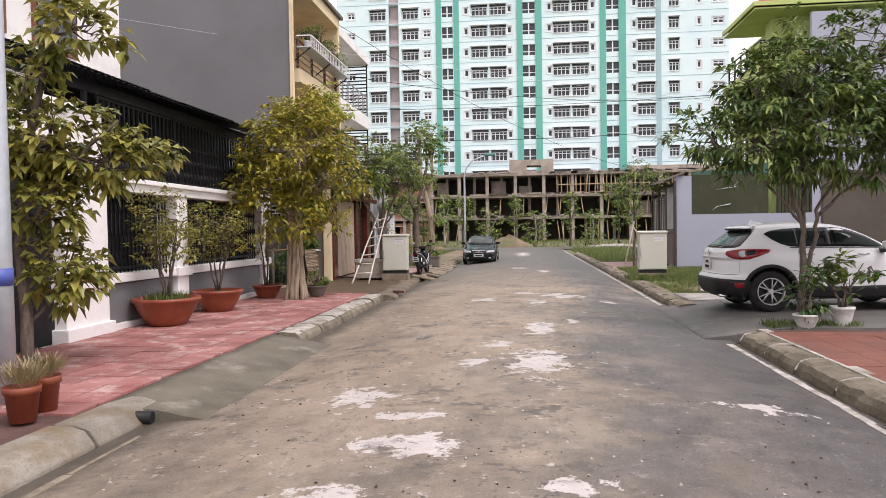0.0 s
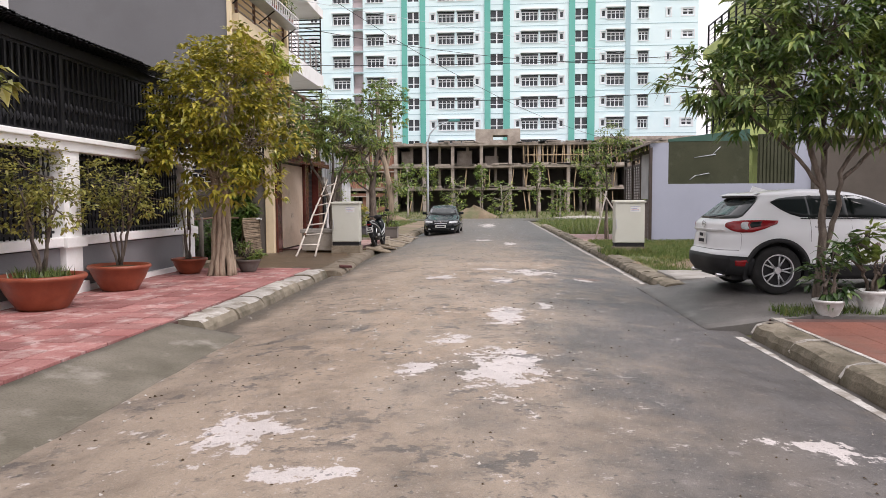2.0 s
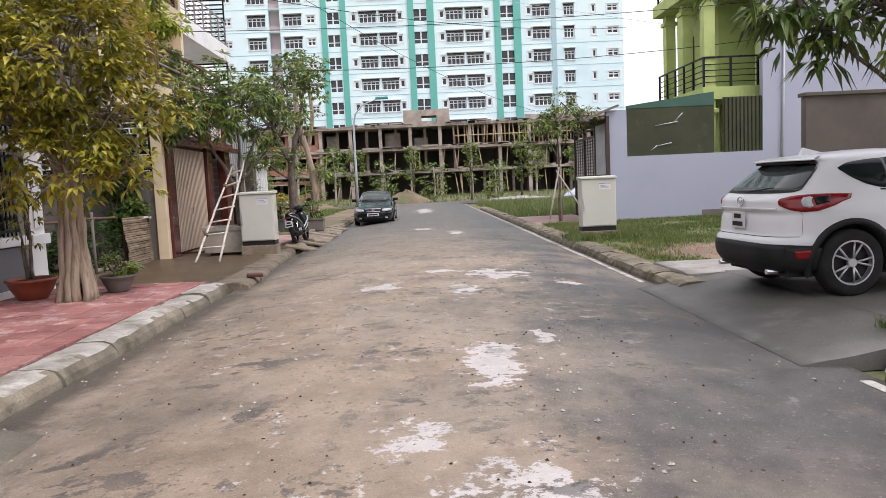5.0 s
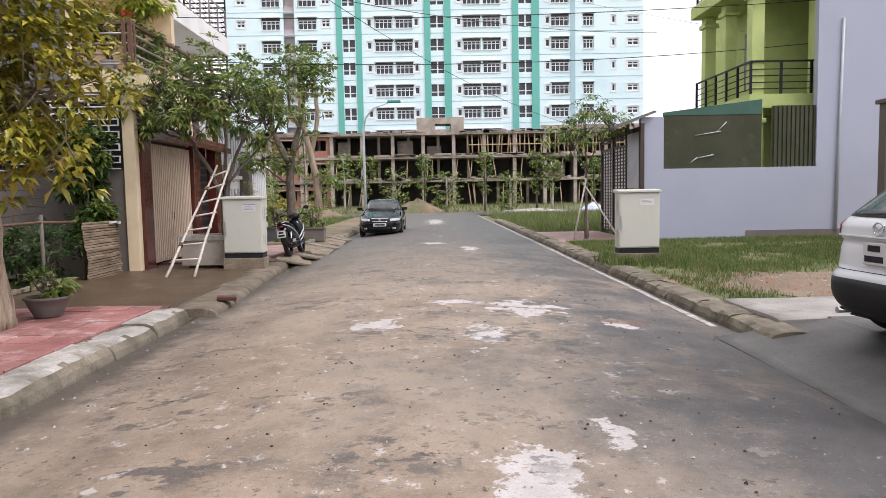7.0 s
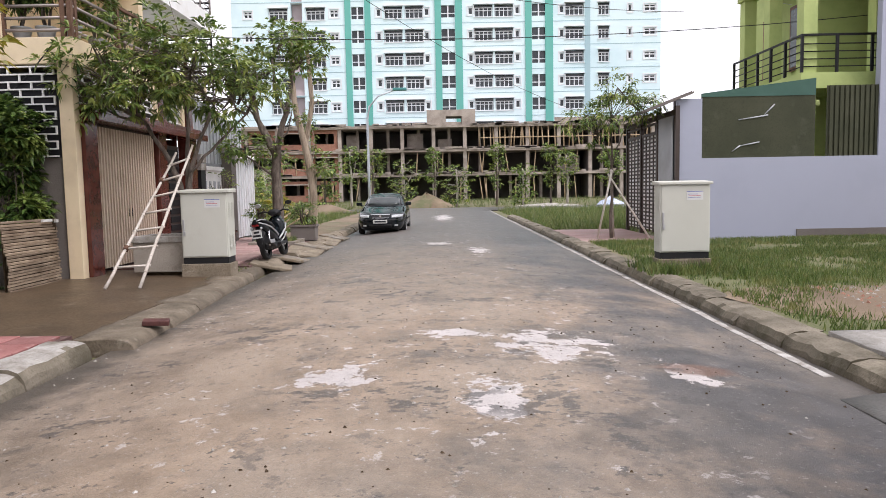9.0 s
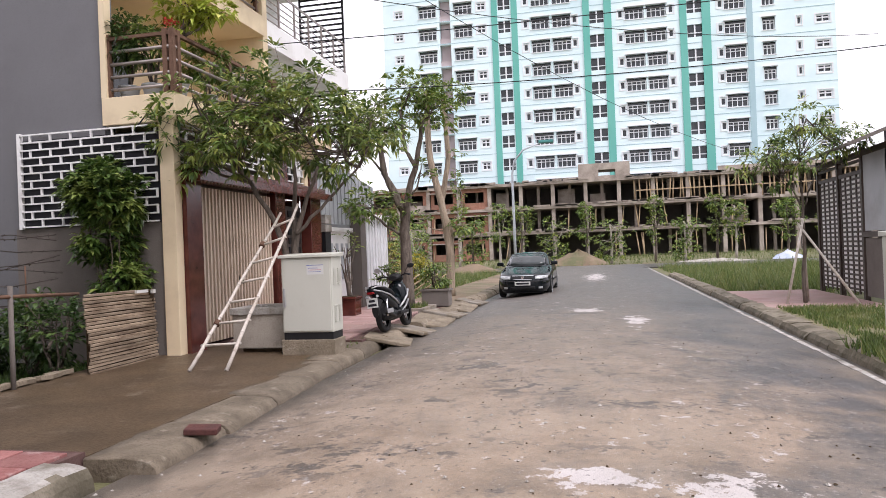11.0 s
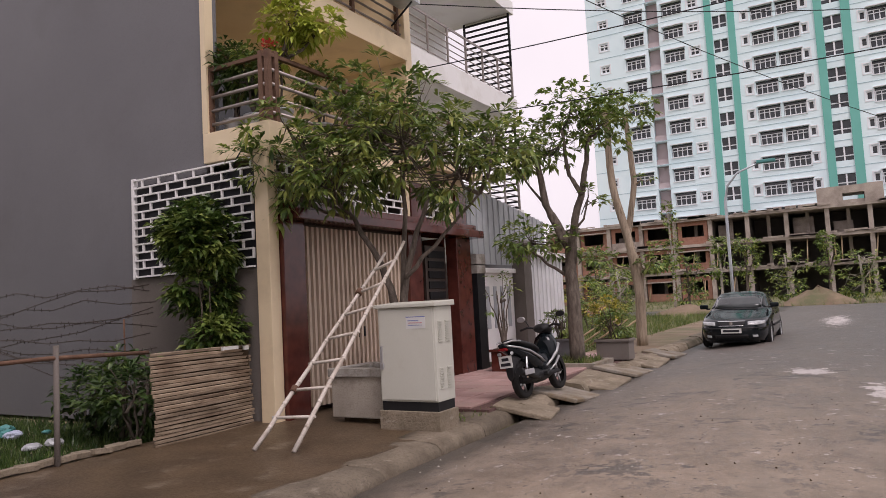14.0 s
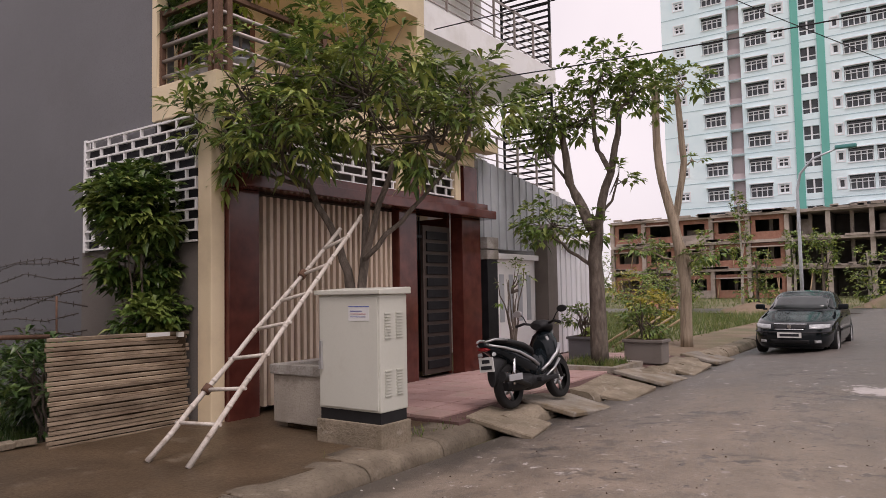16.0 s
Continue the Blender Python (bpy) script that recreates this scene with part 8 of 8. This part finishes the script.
for k in range(22):
    bm = bmesh.new()
    r = rng.uniform(0.05, 0.14)
    bmesh.ops.create_icosphere(bm, subdivisions=2, radius=r)
    for v in bm.verts:
        v.co += v.normal * r * 0.5 * noise.noise(v.co * 9 + Vector((k, 0, 0)))
        v.co.z *= 0.5
    ob = part("rubbish", bm, (BLUE_SHEET, PLATE, GREY_SHEET, LAMP_TEAL)[k % 4], None, "", (rng.uniform(-10.6, -8.0), rng.uniform(18.8, 20.3), 0.05))
    tagged(ob, "crumpled plastic rubbish on the plot", "rubbish", "rubbish on the plot")

edge = thing("brick_edging", "row of muddy broken bricks edging the plot", "edging", (0, 0, 0))
eb = mesh_of("brick", bevel_all(boxes((-0.05, 0.05, -0.1, 0.1, 0, 0.06)), 0.006, 1), CHIPPED)
for k in range(17):
    piece("brick", eb, edge, (-6.52 + rng.uniform(-0.03, 0.03), 16.5 + k * 0.19, 0.125), rng.uniform(-0.2, 0.2), (rng.uniform(-0.1, 0.1), rng.uniform(-0.15, 0.15)))

lb = part("loose_brick", bevel_all(boxes((-0.13, 0.13, -0.085, 0.085, 0, 0.05)), 0.01), OXBLOOD, None, "", (-3.12, 17.06, 0.106))
lb.rotation_euler = (0.03, 0.06, 0.3)
tagged(lb, "dark red paver lying loose on the kerb", "paver")
for i, (y, a, w, roll) in enumerate(((22.95, 0.1, 0.75, 0.0), (24.35, -0.05, 1.15, -0.05), (25.9, 0.03, 1.2, 0.03), (27.4, -0.03, 1.25, -0.03), (29.1, 0.03, 1.2, 0.03), (30.7, -0.02, 1.2, -0.02))):
    rs = random.Random(40 + i)
    bm = boxes((-0.33, 0.4, -w / 2, w / 2, -0.06, 0.0))
    jit = [(rs.uniform(-0.06, 0.03), rs.uniform(-0.08, 0.08)) for _ in range(4)]
    for v in bm.verts:
        k = (v.co.x > 0) * 2 + (v.co.y > 0)
        v.co.x += jit[k][0]
        v.co.y += jit[k][1]
    bevel_all(bm, 0.012, 1)
    ob = part("ramp_slab", bm, KERB if i % 2 else CHIPPED, None, "", (-3.36, y, 0.114))
    ob.rotation_euler = (1.8 * roll, 0.19, a)
    tagged(ob, "worn concrete ramp slab sloping over the kerb", "slab", "ramp slabs along the kerb")

dp = bmesh.new()
rod(dp, (-3.6, 5.62, 0.07), (-3.18, 5.66, 0.05), 0.055, 0.055, 14)
tagged(part("drain_pipe", dp, PLASTIC, None), "black plastic pipe end under the ramp", "pipe")

# tree bed, planter boxes by the sheet gate
bed = thing("tree_bed", "low yellowish kerbed tree bed", "tree bed", (0, 0, 0))
part("kerb", bevel_all(boxes((-4.9, -3.75, 26.95, 27.07, 0.1, 0.24), (-4.9, -3.75, 28.0, 28.12, 0.1, 0.24), (-4.9, -4.78, 27.07, 28.0, 0.1, 0.24), (-3.87, -3.75, 27.07, 28.0, 0.1, 0.24)), 0.01), KERB, bed)
part("soil", boxes((-4.78, -3.87, 27.07, 28.0, 0.1, 0.2)), SOIL, bed)
for i, (x, y, w, h, m) in enumerate(((-3.85, 28.6, 0.66, 0.36, BROWN_WALL), (-5.3, 26.5, 0.38, 0.36, BROWN_STONE), (-4.9, 28.4, 0.5, 0.4, GREY_WALL))):
    b = thing("planter_box", "rectangular planter box on the footway", "planter", (x, y, 0.16), 0, "planter boxes")
    part("box", bevel_all(boxes((-w / 2, w / 2, -0.2, 0.2, 0, h)), 0.015), m, b)
    part("rim", bevel_all(boxes((-w / 2 - 0.03, w / 2 + 0.03, -0.23, 0.23, h, h + 0.05)), 0.01), m, b)
    part("soil", boxes((-w / 2 + 0.03, w / 2 - 0.03, -0.17, 0.17, h + 0.05, h + 0.058)), SOIL, b)
    shrub("potted_shrub", "leafy shrub in a planter box", (x, y, 0.16 + h + 0.04), (0.75, 1.5, 0.7)[i], (0.5, 0.4, 0.4)[i], (170, 14, 120)[i], (6, 0.12, 0.025, 0.4, LEAF_GREEN), 95 + i, 7, [(0, 0, 0.32, 0.4, 0.26)] if i != 1 else None)
for k in range(4):
    bm = bmesh.new()
    rod(bm, (-6.6 + k * 0.25, 33.0 + 0.2 * k, 0.0), (-5.6 + k * 0.3, 33.8, 0.75), 0.03, 0.025, 6)
    tagged(part("bamboo_pole", bm, TIMBER, None), "loose bamboo pole leaning in the grass", "pole", "bamboo poles")

# ---- lamps, cables, far heaps ----
lamp = thing("street_lamp", "tall grey street lamp with curved arm", "street lamp", (-3.9, 45.6, 0))
bm = bmesh.new()
tube(bm, [(0, 0, -0.05), (0, 0, 2.5), (0, 0, 5.0), (0.12, 0, 5.6), (0.55, 0, 6.1), (1.4, 0, 6.4)], 0.07, 0.035, 10)
part("pole", bm, GALV, lamp)
part("lamp_head", bevel_all(boxes((1.3, 2.0, -0.11, 0.11, 6.36, 6.5)), 0.04), LAMP_TEAL, lamp, "teal lamp head")
pole = thing("lamp_pole", "galvanised steel lamp pole on the footway", "lamp pole", (-4.53, 5.62, 0.14))
bm = bmesh.new()
lathe(bm, [(0.0, 0), (0.115, 0.0), (0.105, 1.5), (0.075, 7.5), (0.0, 7.5)], 18)
part("shaft", bm, GALV, pole)
part("base_plate", boxes((-0.18, 0.18, -0.18, 0.18, -0.02, 0.03)), GALV, pole)
bm = bmesh.new()
lathe(bm, [(0.112, 1.05), (0.114, 1.05), (0.113, 1.2), (0.111, 1.2)], 18)
part("marker", bm, STICKER, pole)

cables = (((-14.0, 19.1, 8.3), (12.0, 31.5, 6.4), 0.25), ((-7.0, 26.8, 6.3), (11.2, 27.4, 6.7), 0.2), ((-7.0, 26.4, 5.1), (12.0, 28.5, 5.8), 0.35),
          ((-7.0, 26.5, 9.5), (14, 60, 5.8), 1.6), ((-6.2, 21.2, 3.9), (-7.1, 21.2, 3.0), 0.05), ((-7.0, 26.5, 7.6), (10.0, 40, 8.6), 0.5))
for i, (a, b, sag) in enumerate(cables):
    a, b = Vector(a), Vector(b)
    bm = bmesh.new()
    tube(bm, [a.lerp(b, k / 14) - Vector((0, 0, sag * 4 * (k / 14) * (1 - k / 14))) for k in range(15)], 0.006 if i == 0 else 0.011, None, 5)
    tagged(part("overhead_cable", bm, GALV if i == 0 else WIRE, None), "thin black overhead cable crossing the street", "cable", "overhead cables")


def heap(label, cat, at, r, h, mat, seed):
    bm = bmesh.new()
    n, m = 20, 7
    rows = []
    for j in range(m + 1):
        q = j / m
        rows.append([bm.verts.new((r * (1 - q) * math.cos(6.283 * i / n) * (1 + 0.3 * noise.noise((i * 0.5, j * 0.4, seed))), r * 0.8 * (1 - q) * math.sin(6.283 * i / n), h * q ** 0.8 * (1 + 0.25 * noise.noise((i * 0.6, j * 0.7, seed + 3))))) for i in range(n)])
    for a, b in zip(rows, rows[1:]):
        for i in range(n):
            bm.faces.new((a[i], a[(i + 1) % n], b[(i + 1) % n], b[i])).smooth = True
    tagged(part("earth_mound", bm, mat, None, "", at), label, cat, "heaps at the building site")


heap("brown earth heap before the unfinished building", "earth heap", (-1.6, 66, -0.02), 2.3, 1.1, DIRT, 1)
heap("reddish brick rubble heap", "rubble heap", (-15.5, 63.5, -0.02), 1.8, 1.2, RAW_BRICK, 2)
heap("crumpled blue and white tarpaulin heap", "tarpaulin", (13.0, 66, -0.02), 1.1, 0.6, BLUE_SHEET, 3)
heap("pale rubble heap by the site", "rubble heap", (8.0, 65, -0.02), 2.5, 0.22, KERB_PALE, 4)
heap("brown earth heap at the roadside", "earth heap", (-8.0, 57.0, -0.06), 2.0, 0.6, DIRT, 5)

def scatter(name, label, cat, mats, spots, seed):
    """Many small angular stones as one object; spots: x0, x1, y0, y1, count, size, height function."""
    rng = random.Random(seed)
    verts, faces = [], []
    for x0, x1, y0, y1, n, size, ground in spots:
        for _ in range(n):
            x, y = rng.uniform(x0, x1), rng.uniform(y0, y1)
            z = ground(x)
            s = size * rng.uniform(0.4, 1.3)
            q = len(verts)
            a = rng.uniform(0, 6.28)
            for k in range(4):
                r = s * rng.uniform(0.6, 1.1)
                verts.append((x + r * math.cos(a + 1.57 * k), y + r * math.sin(a + 1.57 * k), z))
            verts.append((x + s * rng.uniform(-0.3, 0.3), y + s * rng.uniform(-0.3, 0.3), z + s * rng.uniform(0.4, 0.9)))
            faces += [(q + k, q + (k + 1) % 4, q + 4) for k in range(4)]
    me = bpy.data.meshes.new(name)
    me.from_pydata(verts, [], faces)
    me.materials.append(mats)
    return tagged(new(name, me), label, cat, "", "stuff")


scatter("grit", "loose pale grit scattered on the road", "gravel", KERB_PALE, [(-2.9, 2.6, 3, 24, 500, 0.012, road_z), (-1.6, 1.2, 4, 18, 350, 0.017, road_z), (-3.2, -2.6, 3, 30, 300, 0.016, road_z)], 1)
scatter("dark_grit", "dark grit and crumbs on the road", "gravel", SOIL, [(-2.9, 2.6, 3, 24, 900, 0.012, road_z)], 2)
scatter("rubble", "pale rubble at the foot of the lavender wall", "rubble", KERB_PALE, [(5.3, 9.0, 25.8, 26.7, 500, 0.05, lambda x: 0.13), (4.4, 8.3, 15.2, 18.6, 600, 0.026, lambda x: 0.14)], 3)
scatter("brick_rubble", "reddish rubble on the bare verge", "rubble", RAW_BRICK, [(4.4, 8.3, 15.2, 18.6, 420, 0.035, lambda x: 0.14)], 4)
bm = bmesh.new()
centre = bm.verts.new((6.1, 16.9, 0.15))
rim = []
for k in range(40):
    a = 6.283185 * k / 40
    q = 1 + 0.22 * math.sin(3 * a) + 0.25 * noise.noise((2 * math.cos(a), 2 * math.sin(a), 5))
    rim.append(bm.verts.new((6.1 + 2.7 * q * math.cos(a), 16.9 + 2.1 * q * math.sin(a), 0.136)))
for k in range(40):
    bm.faces.new((centre, rim[k], rim[(k + 1) % 40]))
structure("verge_slab", ramp(3.2, 5.2, 14.46, 15.85, 0.165, 0.185), PALE_SLAB, "cracked concrete slab between kerb and bare earth")
structure("bare_earth", bm, DIRT, "bare stony earth patch on the verge")

# ---- paving tiles ----
def tile_mesh(name, s, mat, grooves):
    bm = bevel_all(boxes((grooves, s - grooves, grooves, s - grooves, -0.03, 0.022)), 0.004, 1)
    return mesh_of(name, bm, mat)


def pave(name, label, mat, x0, x1, y0, y1, z, s, joint):
    p = thing(name, label, "paving", (0, 0, 0), 0, "", "structure")
    me = tile_mesh("tile", s, mat, joint)
    for i in range(int((x1 - x0) / s)):
        for j in range(int((y1 - y0) / s)):
            piece("tile", me, p, (x0 + i * s, y0 + j * s, z + random.uniform(-0.003, 0.004)), 0, (random.uniform(-0.006, 0.006), random.uniform(-0.006, 0.006)))


pave("red_paving", "worn red square paving tiles", RED_TILE, -6.22, -3.64, 5.3, 16.35, 0.148, 0.365, 0.009)
pave("terracotta_paving", "terracotta square paving tiles", BRICK_TILE, 3.24, 7.6, 2.0, 10.35, 0.148, 0.4, 0.003)
pave("pink_paving", "pinkish paving before the granite gate", PINK_TILE, -5.9, -3.64, 22.45, 30.1, 0.148, 0.4, 0.005)
